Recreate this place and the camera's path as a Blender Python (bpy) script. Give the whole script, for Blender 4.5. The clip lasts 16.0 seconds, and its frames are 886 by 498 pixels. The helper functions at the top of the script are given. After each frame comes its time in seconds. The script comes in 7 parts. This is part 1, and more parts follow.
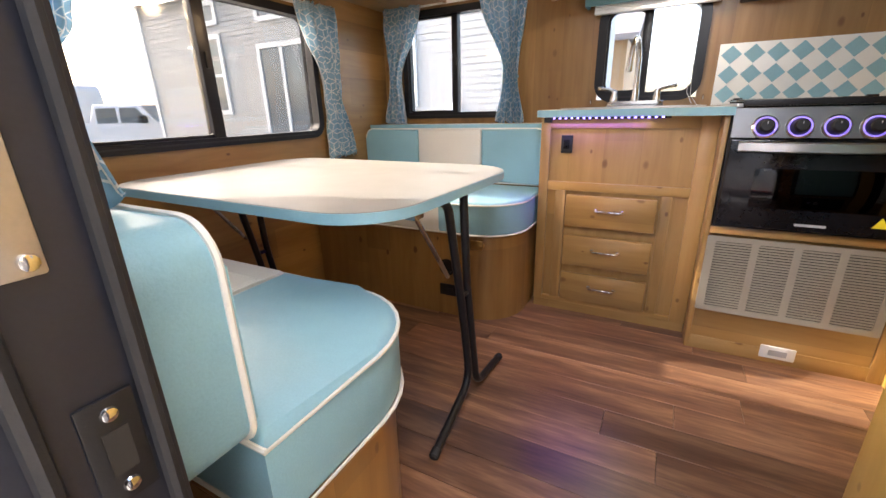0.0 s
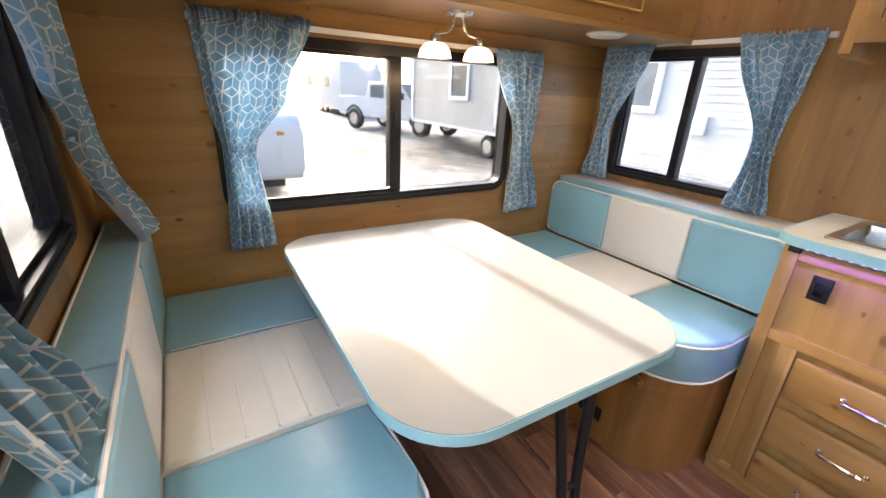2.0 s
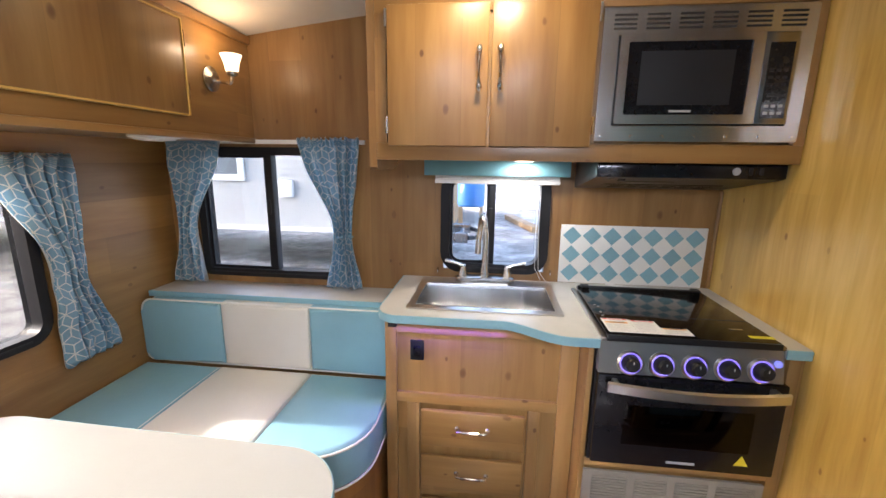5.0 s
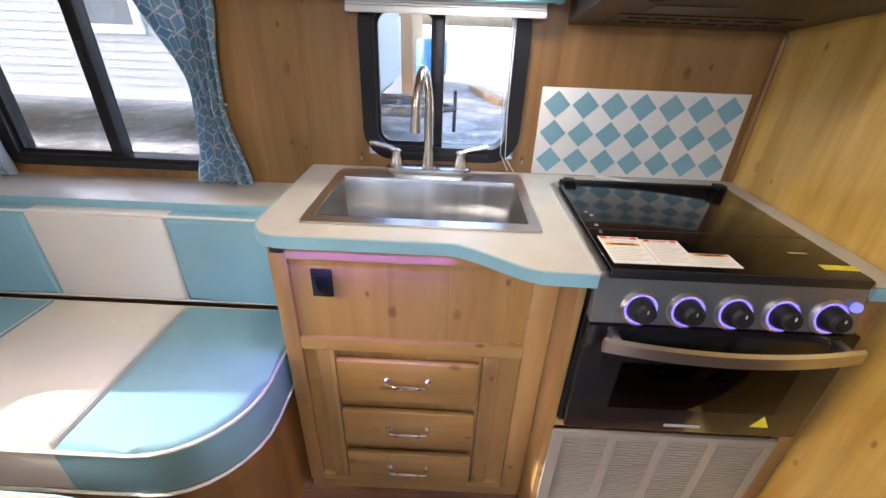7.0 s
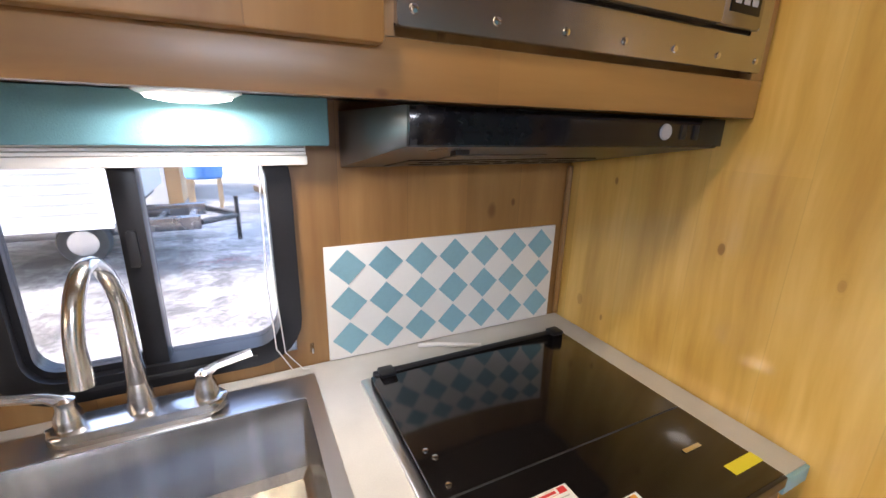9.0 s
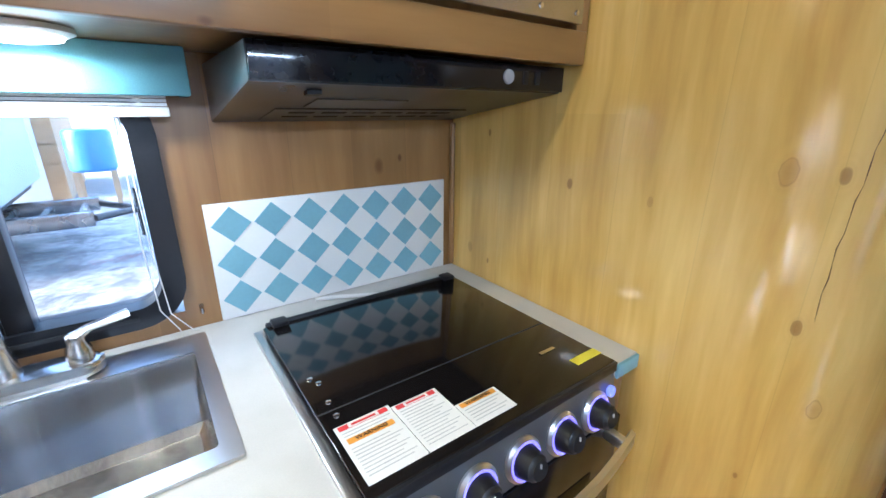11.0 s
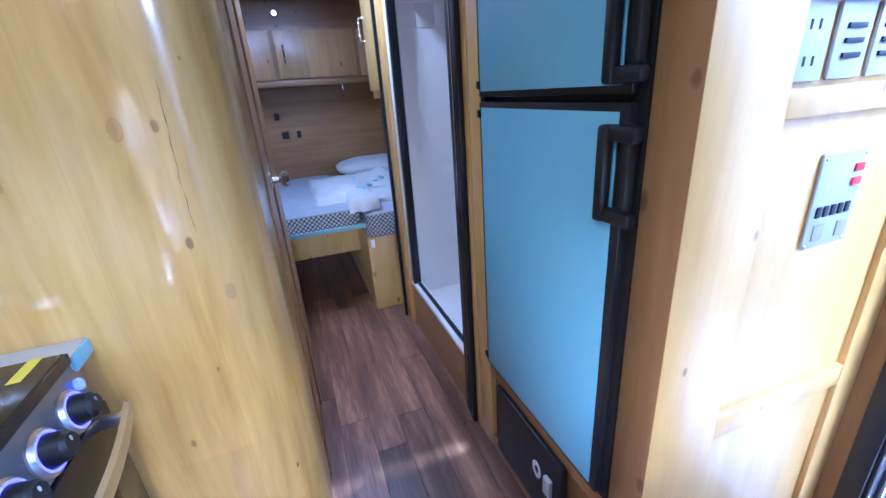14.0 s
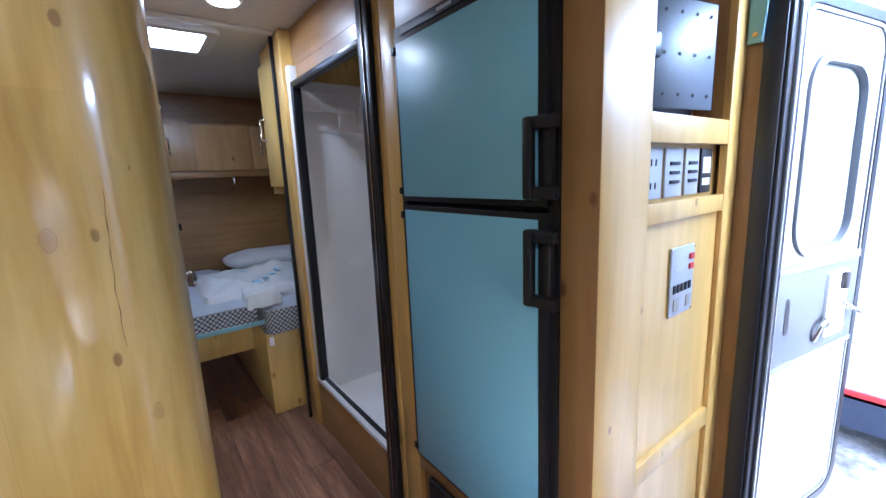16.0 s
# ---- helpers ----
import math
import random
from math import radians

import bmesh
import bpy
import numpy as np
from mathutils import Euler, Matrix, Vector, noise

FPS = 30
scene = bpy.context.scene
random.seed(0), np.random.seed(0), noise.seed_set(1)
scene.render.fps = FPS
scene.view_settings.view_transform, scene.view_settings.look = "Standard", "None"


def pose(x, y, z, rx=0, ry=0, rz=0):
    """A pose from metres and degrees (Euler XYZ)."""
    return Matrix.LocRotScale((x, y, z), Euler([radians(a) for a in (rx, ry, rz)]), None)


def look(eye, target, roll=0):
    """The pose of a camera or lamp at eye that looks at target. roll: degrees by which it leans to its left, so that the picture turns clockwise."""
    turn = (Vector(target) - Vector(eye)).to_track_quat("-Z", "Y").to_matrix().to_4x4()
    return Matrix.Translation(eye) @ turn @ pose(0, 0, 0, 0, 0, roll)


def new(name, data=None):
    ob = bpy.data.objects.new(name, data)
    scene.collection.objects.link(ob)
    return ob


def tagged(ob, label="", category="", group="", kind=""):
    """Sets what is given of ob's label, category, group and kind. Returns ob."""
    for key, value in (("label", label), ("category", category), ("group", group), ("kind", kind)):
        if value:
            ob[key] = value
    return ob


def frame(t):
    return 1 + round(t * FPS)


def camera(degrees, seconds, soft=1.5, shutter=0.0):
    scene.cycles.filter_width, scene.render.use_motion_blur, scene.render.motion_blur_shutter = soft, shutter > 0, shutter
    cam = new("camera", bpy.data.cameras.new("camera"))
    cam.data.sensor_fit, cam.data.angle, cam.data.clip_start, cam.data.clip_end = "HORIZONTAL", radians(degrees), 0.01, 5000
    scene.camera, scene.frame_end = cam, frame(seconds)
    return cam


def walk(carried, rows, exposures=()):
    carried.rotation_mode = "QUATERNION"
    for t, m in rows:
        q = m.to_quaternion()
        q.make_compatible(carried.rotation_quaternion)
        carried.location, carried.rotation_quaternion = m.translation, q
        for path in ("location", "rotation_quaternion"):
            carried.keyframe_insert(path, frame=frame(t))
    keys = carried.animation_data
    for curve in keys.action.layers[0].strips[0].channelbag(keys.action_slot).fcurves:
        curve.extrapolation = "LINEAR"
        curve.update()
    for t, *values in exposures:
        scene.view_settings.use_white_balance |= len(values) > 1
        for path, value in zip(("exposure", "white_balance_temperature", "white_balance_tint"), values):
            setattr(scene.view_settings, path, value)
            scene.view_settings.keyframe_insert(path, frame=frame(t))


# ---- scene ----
cam = camera(94.3, 16.0)
PATH = [
    (0, (0.399, 0.407, 0.922), (-0.501, 2.075, 0.281), -1.5),
    (0.5, (0.362, 0.511, 0.999), (-0.637, 2.097, 0.302), -0.6),
    (1, (0.332, 0.554, 1.084), (-0.805, 1.953, 0.218), 2.3),
    (1.5, (0.29, 0.653, 1.113), (-1.058, 1.831, 0.221), 4.2),
    (2, (0.331, 0.772, 1.248), (-1.234, 1.782, 0.521), 3.0),
    (2.5, (0.355, 0.763, 1.36), (-1.314, 1.729, 0.828), 1.7),
    (3, (0.365, 0.751, 1.394), (-1.31, 1.777, 1.018), 1.4),
    (3.5, (0.347, 0.746, 1.399), (-1.184, 1.993, 1.08), 1.6),
    (4, (0.3, 0.817, 1.401), (-0.848, 2.426, 1.095), 1.6),
    (4.5, (0.275, 0.909, 1.409), (-0.381, 2.769, 1.076), 1.0),
    (5, (0.257, 0.955, 1.407), (0.029, 2.897, 0.987), 0.7),
    (5.2, (0.251, 0.966, 1.405), (0.151, 2.903, 0.917), 0.8),
    (7.3, (0.31, 1.611, 1.296), (0.302, 3.356, 0.318), 2.6),
    (7.5, (0.299, 1.711, 1.302), (0.327, 3.459, 0.331), 2.7),
    (8, (0.305, 1.871, 1.325), (0.546, 3.648, 0.439), 2.6),
    (8.5, (0.373, 1.902, 1.358), (0.94, 3.689, 0.661), 2.0),
    (8.7, (0.397, 1.902, 1.384), (1.096, 3.675, 0.778), 1.6),
    (10.8, (0.458, 1.796, 1.354), (1.569, 3.378, 0.841), 0.1),
    (11, (0.468, 1.785, 1.33), (1.579, 3.321, 0.692), 0.3),
    (11.5, (0.475, 1.774, 1.289), (1.638, 3.145, 0.414), 0.2),
    (12, (0.502, 1.776, 1.266), (1.885, 2.851, 0.301), 0.1),
    (12.5, (0.508, 1.721, 1.268), (2.149, 2.396, 0.345), -0.4),
    (13, (0.447, 1.686, 1.268), (2.239, 1.905, 0.408), -1.6),
    (13.5, (0.354, 1.66, 1.284), (2.18, 1.446, 0.496), -2.9),
    (14, (0.317, 1.704, 1.282), (2.078, 1.09, 0.56), -4.1),
    (14.5, (0.303, 1.798, 1.287), (1.969, 0.9, 0.642), -4.3),
    (15, (0.294, 1.844, 1.301), (1.897, 0.768, 0.777), -3.9),
    (15.5, (0.291, 1.861, 1.317), (1.874, 0.705, 0.921), -3.0),
    (16, (0.314, 1.852, 1.329), (1.892, 0.676, 0.972), -2.4),
]
EXPOSURES = [
    (0.0, 4.2, 6600, 16), (0.5, 4.2, 6500, 17), (1.0, 4.25, 6500, 20), (1.5, 4.34, 6500, 17), (2.5, 4.28, 5900, 13), (3.5, 4.10, 5900, 14), (4.5, 3.96, 6100, 16), (5.0, 3.98, 6000, 16), (7.5, 4.12, 6000, 18), (8.5, 4.2, 6200, 20),
    (11.0, 4.45, 4850, 8), (12.0, 4.55, 4950, 10), (12.5, 4.84, 4550, 9), (13.0, 4.97, 4350, 9), (13.5, 4.98, 4000, 12), (14.0, 4.7, 3850, 20), (14.5, 4.48, 4200, 17), (16.0, 4.05, 4500, 14),
]
walk(cam, [(t, look(eye, target, roll)) for t, eye, target, roll in PATH], EXPOSURES)

# ---- daylight ----
world = bpy.data.worlds.new("sky")
scene.world = world
world.use_nodes = True
wn = world.node_tree
sky = wn.nodes.new("ShaderNodeTexSky")
sky.sky_type = "NISHITA"
sky.sun_disc = False
sky.sun_elevation = radians(26.5)
sky.sun_rotation = radians(270)
sky.dust_density = 4.0
wn.nodes["Background"].inputs["Strength"].default_value = 0.115
wn.links.new(sky.outputs[0], wn.nodes["Background"].inputs["Color"])

sun_data = bpy.data.lights.new("sun", "SUN")
sun_data.energy, sun_data.angle, sun_data.color = 0.56, radians(0.7), (1.0, 0.94, 0.80)
sun = new("sun", sun_data)
sun.matrix_world = look((-6, 1.6, 4.0), (-6 + math.cos(radians(26.5)), 1.6 + 0.046, 4.0 - math.sin(radians(26.5))))


# ---- materials ----
def mat(name, rough=0.5, metal=0.0, color=(0.5, 0.5, 0.5)):
    m = bpy.data.materials.new(name)
    m.use_nodes = True
    b = m.node_tree.nodes["Principled BSDF"]
    b.inputs["Base Color"].default_value = (*color, 1)
    b.inputs["Roughness"].default_value = rough
    b.inputs["Metallic"].default_value = metal
    return m, m.node_tree.nodes, m.node_tree.links, b


def mth(n, l, op, a, b=None, c=None):
    k = n.new("ShaderNodeMath")
    k.operation = op
    for i, v in enumerate((a, b, c)):
        if v is None:
            continue
        if isinstance(v, (int, float)):
            k.inputs[i].default_value = v
        else:
            l.new(v, k.inputs[i])
    return k.outputs[0]


def ramp(n, l, fac, stops):
    r = n.new("ShaderNodeValToRGB")
    while len(r.color_ramp.elements) < len(stops):
        r.color_ramp.elements.new(0.5)
    for e, (p, c) in zip(r.color_ramp.elements, stops):
        e.position, e.color = p, (*c, 1)
    l.new(fac, r.inputs[0])
    return r.outputs[0]


def blend(n, l, kind, fac, a, b):
    k = n.new("ShaderNodeMix")
    k.data_type, k.blend_type = "RGBA", kind
    for i, v in ((0, fac), (6, a), (7, b)):
        if isinstance(v, (int, float)):
            k.inputs[i].default_value = v
        elif isinstance(v, tuple):
            k.inputs[i].default_value = (*v, 1)
        else:
            l.new(v, k.inputs[i])
    return k.outputs[2]


def tex(n, l, kind, vec, scale, detail=3.0, rough=0.5):
    k = n.new(kind)
    k.inputs["Scale"].default_value = scale
    if kind == "ShaderNodeTexNoise":
        k.inputs["Detail"].default_value = detail
        k.inputs["Roughness"].default_value = rough
    if vec is not None:
        l.new(vec, k.inputs["Vector"])
    return k


def mapped(n, l, scale, offset=None, source="Object"):
    c = n.new("ShaderNodeTexCoord")
    m = n.new("ShaderNodeMapping")
    m.inputs["Scale"].default_value = scale
    l.new(c.outputs[source], m.inputs["Vector"])
    if offset is not None:
        l.new(offset, m.inputs["Location"])
    return m.outputs[0]


def bump(n, l, b, height, strength, distance=0.002):
    k = n.new("ShaderNodeBump")
    k.inputs["Strength"].default_value, k.inputs["Distance"].default_value = strength, distance
    l.new(height, k.inputs["Height"])
    l.new(k.outputs[0], b.inputs["Normal"])


def pine(name, axis, dark, mid, light, rough=0.42, knots=1.0, board=0.14, tones=0.30, dense=6.0, marks=(), coat_rough=0.30, coat=0.45):
    """Varnished knotty pine with its grain along one axis."""
    m, n, l, b = mat(name, rough)
    info = n.new("ShaderNodeObjectInfo")
    shift = n.new("ShaderNodeCombineXYZ")
    r9 = mth(n, l, "MULTIPLY", info.outputs["Random"], 9.0)
    for i in range(3):
        l.new(r9, shift.inputs[i])
    base = mapped(n, l, (1, 1, 1), shift.outputs[0])
    sc = {"x": (0.09, 1, 1), "y": (1, 0.09, 1), "z": (1, 1, 0.09)}[axis]
    s = n.new("ShaderNodeMapping")
    s.inputs["Scale"].default_value = sc
    # knots: sparse cells, drawn out a little along the grain
    kn = n.new("ShaderNodeMapping")
    kn.inputs["Scale"].default_value = {"x": (0.6, 1, 1), "y": (1, 0.6, 1), "z": (1, 1, 0.6)}[axis]
    l.new(base, kn.inputs["Vector"])
    ks = n.new("ShaderNodeSeparateXYZ")
    l.new(kn.outputs[0], ks.inputs[0])
    kx, ky, kz = ks.outputs
    ku, kv = {"x": (kx, mth(n, l, "ADD", ky, kz)), "y": (ky, mth(n, l, "ADD", kx, kz)), "z": (mth(n, l, "SUBTRACT", ky, kx), kz)}[axis]
    flat = n.new("ShaderNodeCombineXYZ")
    l.new(ku, flat.inputs[0])
    l.new(kv, flat.inputs[1])
    wob = tex(n, l, "ShaderNodeTexNoise", base, 30, 2)
    vor = n.new("ShaderNodeTexVoronoi")
    vor.voronoi_dimensions = "2D"
    vor.inputs["Scale"].default_value = dense
    l.new(flat.outputs[0], vor.inputs["Vector"])
    vc = n.new("ShaderNodeSeparateColor")
    l.new(vor.outputs["Color"], vc.inputs[0])
    few = mth(n, l, "LESS_THAN", vc.outputs[0], 4.0 * knots / dense)
    size = mth(n, l, "ADD", mth(n, l, "MULTIPLY", mth(n, l, "POWER", vc.outputs[1], 2.0), 0.55), 0.42)
    far = vor.outputs["Distance"]
    d = mth(n, l, "DIVIDE", mth(n, l, "ADD", far, mth(n, l, "MULTIPLY", mth(n, l, "SUBTRACT", wob.outputs[0], 0.5), 0.05)), size)
    d = mth(n, l, "ADD", d, mth(n, l, "SUBTRACT", 1.0, few))
    knot = mth(n, l, "MULTIPLY", mth(n, l, "SUBTRACT", 1.0, mth(n, l, "SMOOTH_MIN", mth(n, l, "POWER", mth(n, l, "MULTIPLY", mth(n, l, "MAXIMUM", d, 0.0), 72.0 / dense), 3.5), 1.0, 0.25)), mth(n, l, "ADD", mth(n, l, "MULTIPLY", vc.outputs[2], 0.6), 0.35))
    heart = mth(n, l, "SUBTRACT", 1.0, mth(n, l, "SMOOTH_MIN", mth(n, l, "POWER", mth(n, l, "MULTIPLY", mth(n, l, "MAXIMUM", d, 0.0), 106.0 / dense), 3.0), 1.0, 0.25))
    warp = tex(n, l, "ShaderNodeTexNoise", base, 2.2, 2)
    add = n.new("ShaderNodeVectorMath")
    add.operation = "MULTIPLY_ADD"
    l.new(warp.outputs["Color"], add.inputs[0])
    add.inputs[1].default_value = (0.06, 0.06, 0.06)
    l.new(base, add.inputs[2])
    l.new(add.outputs[0], s.inputs["Vector"])
    g1 = tex(n, l, "ShaderNodeTexNoise", s.outputs[0], 24, 3, 0.5)
    g2 = tex(n, l, "ShaderNodeTexNoise", s.outputs[0], 90, 3, 0.6)
    soft = n.new("ShaderNodeMapping")
    soft.inputs["Scale"].default_value = {"x": (0.35, 1, 1), "y": (1, 0.35, 1), "z": (1, 1, 0.35)}[axis]
    l.new(base, soft.inputs["Vector"])
    big = tex(n, l, "ShaderNodeTexNoise", soft.outputs[0], 5.0, 2, 0.45)
    f = mth(n, l, "ADD", mth(n, l, "MULTIPLY", g1.outputs[0], 0.50), mth(n, l, "MULTIPLY", g2.outputs[0], 0.14))
    f = mth(n, l, "ADD", f, mth(n, l, "MULTIPLY", big.outputs[0], 0.36))
    col = ramp(n, l, f, [(0.30, dark), (0.5, mid), (0.70, light)])
    # glued boards of slightly different tone across the grain
    sep = n.new("ShaderNodeSeparateXYZ")
    l.new(base, sep.inputs[0])
    across = {"x": sep.outputs[2], "y": sep.outputs[2], "z": mth(n, l, "SUBTRACT", sep.outputs[1], sep.outputs[0])}[axis]
    along = {"x": sep.outputs[0], "y": sep.outputs[1], "z": sep.outputs[2]}[axis]
    strip = mth(n, l, "DIVIDE", across, board)
    row = n.new("ShaderNodeTexWhiteNoise")
    row.noise_dimensions = "1D"
    l.new(mth(n, l, "FLOOR", strip), row.inputs["W"])
    cell = n.new("ShaderNodeTexWhiteNoise")
    cell.noise_dimensions = "2D"
    at2 = n.new("ShaderNodeCombineXYZ")
    l.new(mth(n, l, "FLOOR", strip), at2.inputs[0])
    l.new(mth(n, l, "FLOOR", mth(n, l, "ADD", mth(n, l, "MULTIPLY", along, 1.1), mth(n, l, "MULTIPLY", row.outputs["Value"], 5.0))), at2.inputs[1])
    l.new(at2.outputs[0], cell.inputs["Vector"])
    tone = mth(n, l, "ADD", mth(n, l, "MULTIPLY", cell.outputs["Value"], tones), 1.0 - tones / 2)
    seam = mth(n, l, "LESS_THAN", mth(n, l, "FLOORED_MODULO", strip, 1.0), 0.010)
    tone = mth(n, l, "MULTIPLY", tone, mth(n, l, "SUBTRACT", 1.0, mth(n, l, "MULTIPLY", seam, 0.6 * tones)))
    hsv = n.new("ShaderNodeHueSaturation")
    l.new(tone, hsv.inputs["Value"])
    l.new(col, hsv.inputs["Color"])
    col = blend(n, l, "MIX", knot, hsv.outputs[0], (dark[0] * 0.42, dark[1] * 0.30, dark[2] * 0.28))
    col = blend(n, l, "MIX", mth(n, l, "MULTIPLY", heart, 0.5), col, (dark[0] * 0.66, dark[1] * 0.50, dark[2] * 0.45))
    if marks:
        # knots of their own at given places: a dark core, a dark rim and grain that rings round it
        raw = n.new("ShaderNodeTexCoord").outputs["Object"]
        squash = {"x": (0.7, 1, 1), "y": (1, 0.7, 1), "z": (1, 1, 0.55)}[axis]
        near, core = None, None
        for px, py, pz, pr, deep in marks:
            off = n.new("ShaderNodeVectorMath")
            off.operation = "SUBTRACT"
            l.new(raw, off.inputs[0])
            off.inputs[1].default_value = (px, py, pz)
            sq = n.new("ShaderNodeVectorMath")
            sq.operation = "MULTIPLY"
            l.new(off.outputs[0], sq.inputs[0])
            sq.inputs[1].default_value = tuple(q / (pr * 0.43) for q in squash)
            ln_ = n.new("ShaderNodeVectorMath")
            ln_.operation = "LENGTH"
            l.new(sq.outputs[0], ln_.inputs[0])
            one = mth(n, l, "MULTIPLY", mth(n, l, "LESS_THAN", ln_.outputs["Value"], 1.25), 0.02 + deep * 0.66)
            core = one if core is None else mth(n, l, "MAXIMUM", core, one)
            near = ln_.outputs["Value"] if near is None else mth(n, l, "MINIMUM", near, ln_.outputs["Value"])
        near = mth(n, l, "ADD", near, mth(n, l, "MULTIPLY", mth(n, l, "SUBTRACT", wob.outputs[0], 0.5), 1.3))
        fade = mth(n, l, "MAXIMUM", mth(n, l, "SUBTRACT", 1.0, mth(n, l, "DIVIDE", near, 3.0)), 0.0)
        wave = mth(n, l, "MULTIPLY", mth(n, l, "ADD", mth(n, l, "MULTIPLY", mth(n, l, "SINE", mth(n, l, "MULTIPLY", near, 6.0)), 0.5), 0.5), mth(n, l, "MULTIPLY", fade, 0.16))
        col = blend(n, l, "MIX", wave, col, (dark[0] * 0.75, dark[1] * 0.65, dark[2] * 0.6))
        inside = mth(n, l, "SMOOTH_MIN", mth(n, l, "MAXIMUM", mth(n, l, "MULTIPLY", mth(n, l, "SUBTRACT", 1.1, near), 4.0), 0.0), 1.0, 0.2)
        rim = mth(n, l, "MAXIMUM", mth(n, l, "SUBTRACT", 1.0, mth(n, l, "MULTIPLY", mth(n, l, "ABSOLUTE", mth(n, l, "SUBTRACT", near, 0.95)), 6.0)), 0.0)
        deepness = mth(n, l, "MAXIMUM", mth(n, l, "MULTIPLY", inside, core), mth(n, l, "MULTIPLY", rim, 0.42))
        col = blend(n, l, "MIX", deepness, col, (dark[0] * 0.42, dark[1] * 0.27, dark[2] * 0.25))
    l.new(col, b.inputs["Base Color"])
    b.inputs["Coat Weight"].default_value = coat
    b.inputs["Coat Roughness"].default_value = coat_rough
    bump(n, l, b, g1.outputs[0], 0.02, 0.002)
    return m


HONEY = ((0.202, 0.092, 0.022), (0.286, 0.150, 0.043), (0.365, 0.208, 0.068))
pine_z = pine("honey_pine_upright", "z", *HONEY)
pine_x = pine("honey_pine_along", "x", *HONEY)
pine_y = pine("honey_pine_across", "y", *HONEY)
GOLD = ((0.27, 0.140, 0.040), (0.365, 0.206, 0.066), (0.45, 0.275, 0.100))
cab_z = pine("golden_pine_upright", "z", *GOLD)
cab_x = pine("golden_pine_along", "x", *GOLD)
PALE = ((0.43, 0.24, 0.040), (0.64, 0.415, 0.098), (0.80, 0.58, 0.195))
pine_pale = pine("pale_pine", "z", (0.52, 0.32, 0.068), (0.62, 0.40, 0.100), (0.71, 0.49, 0.150), knots=0.5, board=0.19, tones=0.10, dense=8.0)
pine_galley = pine("knotty_partition_pine", "z", *PALE, rough=0.34, knots=0.2, board=0.15, tones=0.16, dense=8.0, coat_rough=0.11, coat=0.9, marks=[
    (1.148, 2.296, 1.194, 0.012, 0.9), (1.158, 1.905, 1.256, 0.014, 0.85), (1.148, 1.958, 1.259, 0.024, 0.35), (1.158, 1.907, 1.048, 0.013, 0.9), (1.154, 1.924, 0.775, 0.009, 0.8),
    (1.178, 1.866, 0.928, 0.020, 0.3), (1.147, 2.131, 1.187, 0.010, 0.35), (1.147, 2.536, 1.282, 0.009, 0.9), (1.147, 2.008, 0.614, 0.012, 0.8), (1.147, 2.598, 0.982, 0.016, 0.4),
    (1.147, 2.526, 0.964, 0.009, 0.8), (1.158, 1.904, 1.574, 0.015, 0.85), (1.19, 1.846, 1.361, 0.006, 0.8), (1.147, 2.33, 1.51, 0.014, 0.7), (1.147, 2.10, 0.42, 0.013, 0.7)])
pine_west = pine("front_wall_pine", "y", *HONEY, marks=[
    (-1.2, 0.63, 1.383, 0.020, 0.5), (-1.2, 0.628, 1.157, 0.011, 0.9), (-1.2, 0.73, 0.903, 0.011, 0.9), (-1.2, 0.782, 1.217, 0.013, 0.5), (-1.2, 1.191, 1.469, 0.012, 0.7),
    (-1.2, 0.64, 0.588, 0.011, 0.9), (-1.2, 1.369, 0.703, 0.010, 0.8), (-1.2, 1.833, 1.43, 0.010, 0.7), (-1.2, 2.406, 0.896, 0.014, 0.6)])
pine_north = pine("side_wall_pine", "z", *HONEY, marks=[
    (-0.16, 2.68, 1.178, 0.020, 0.55), (-0.376, 2.68, 1.735, 0.011, 0.9), (-0.723, 2.68, 1.568, 0.010, 0.7), (-0.776, 2.68, 1.571, 0.010, 0.7), (-0.098, 2.68, 1.34, 0.009, 0.8), (-0.135, 2.68, 0.96, 0.008, 0.8)])


def plain(name, color, rough=0.5, metal=0.0, vary=0.12, scale=6.0, relief=0.05, fine=60.0, coat=0.0, dents=0.0):
    """A painted, moulded or woven surface with slight blotches, grain and relief."""
    m, n, l, b = mat(name, rough, metal, color)
    base = mapped(n, l, (1, 1, 1))
    big = tex(n, l, "ShaderNodeTexNoise", base, scale, 3)
    sm = tex(n, l, "ShaderNodeTexNoise", base, fine, 3, 0.65)
    f = mth(n, l, "ADD", mth(n, l, "MULTIPLY", big.outputs[0], 0.6), mth(n, l, "MULTIPLY", sm.outputs[0], 0.4))
    lo = tuple(c * (1 - vary) for c in color)
    hi = tuple(min(1, c * (1 + vary)) for c in color)
    l.new(ramp(n, l, f, [(0.3, lo), (0.7, hi)]), b.inputs["Base Color"])
    l.new(mth(n, l, "ADD", mth(n, l, "MULTIPLY", big.outputs[0], 0.14), max(0.02, rough - 0.07)), b.inputs["Roughness"])
    b.inputs["Coat Weight"].default_value = coat
    if dents:
        low = tex(n, l, "ShaderNodeTexNoise", base, 7.0, 3, 0.55)
        bump(n, l, b, mth(n, l, "ADD", mth(n, l, "MULTIPLY", low.outputs[0], dents), mth(n, l, "MULTIPLY", sm.outputs[0], 0.05)), 0.5, 0.02)
    elif relief:
        bump(n, l, b, sm.outputs[0], relief, 0.002)
    return m


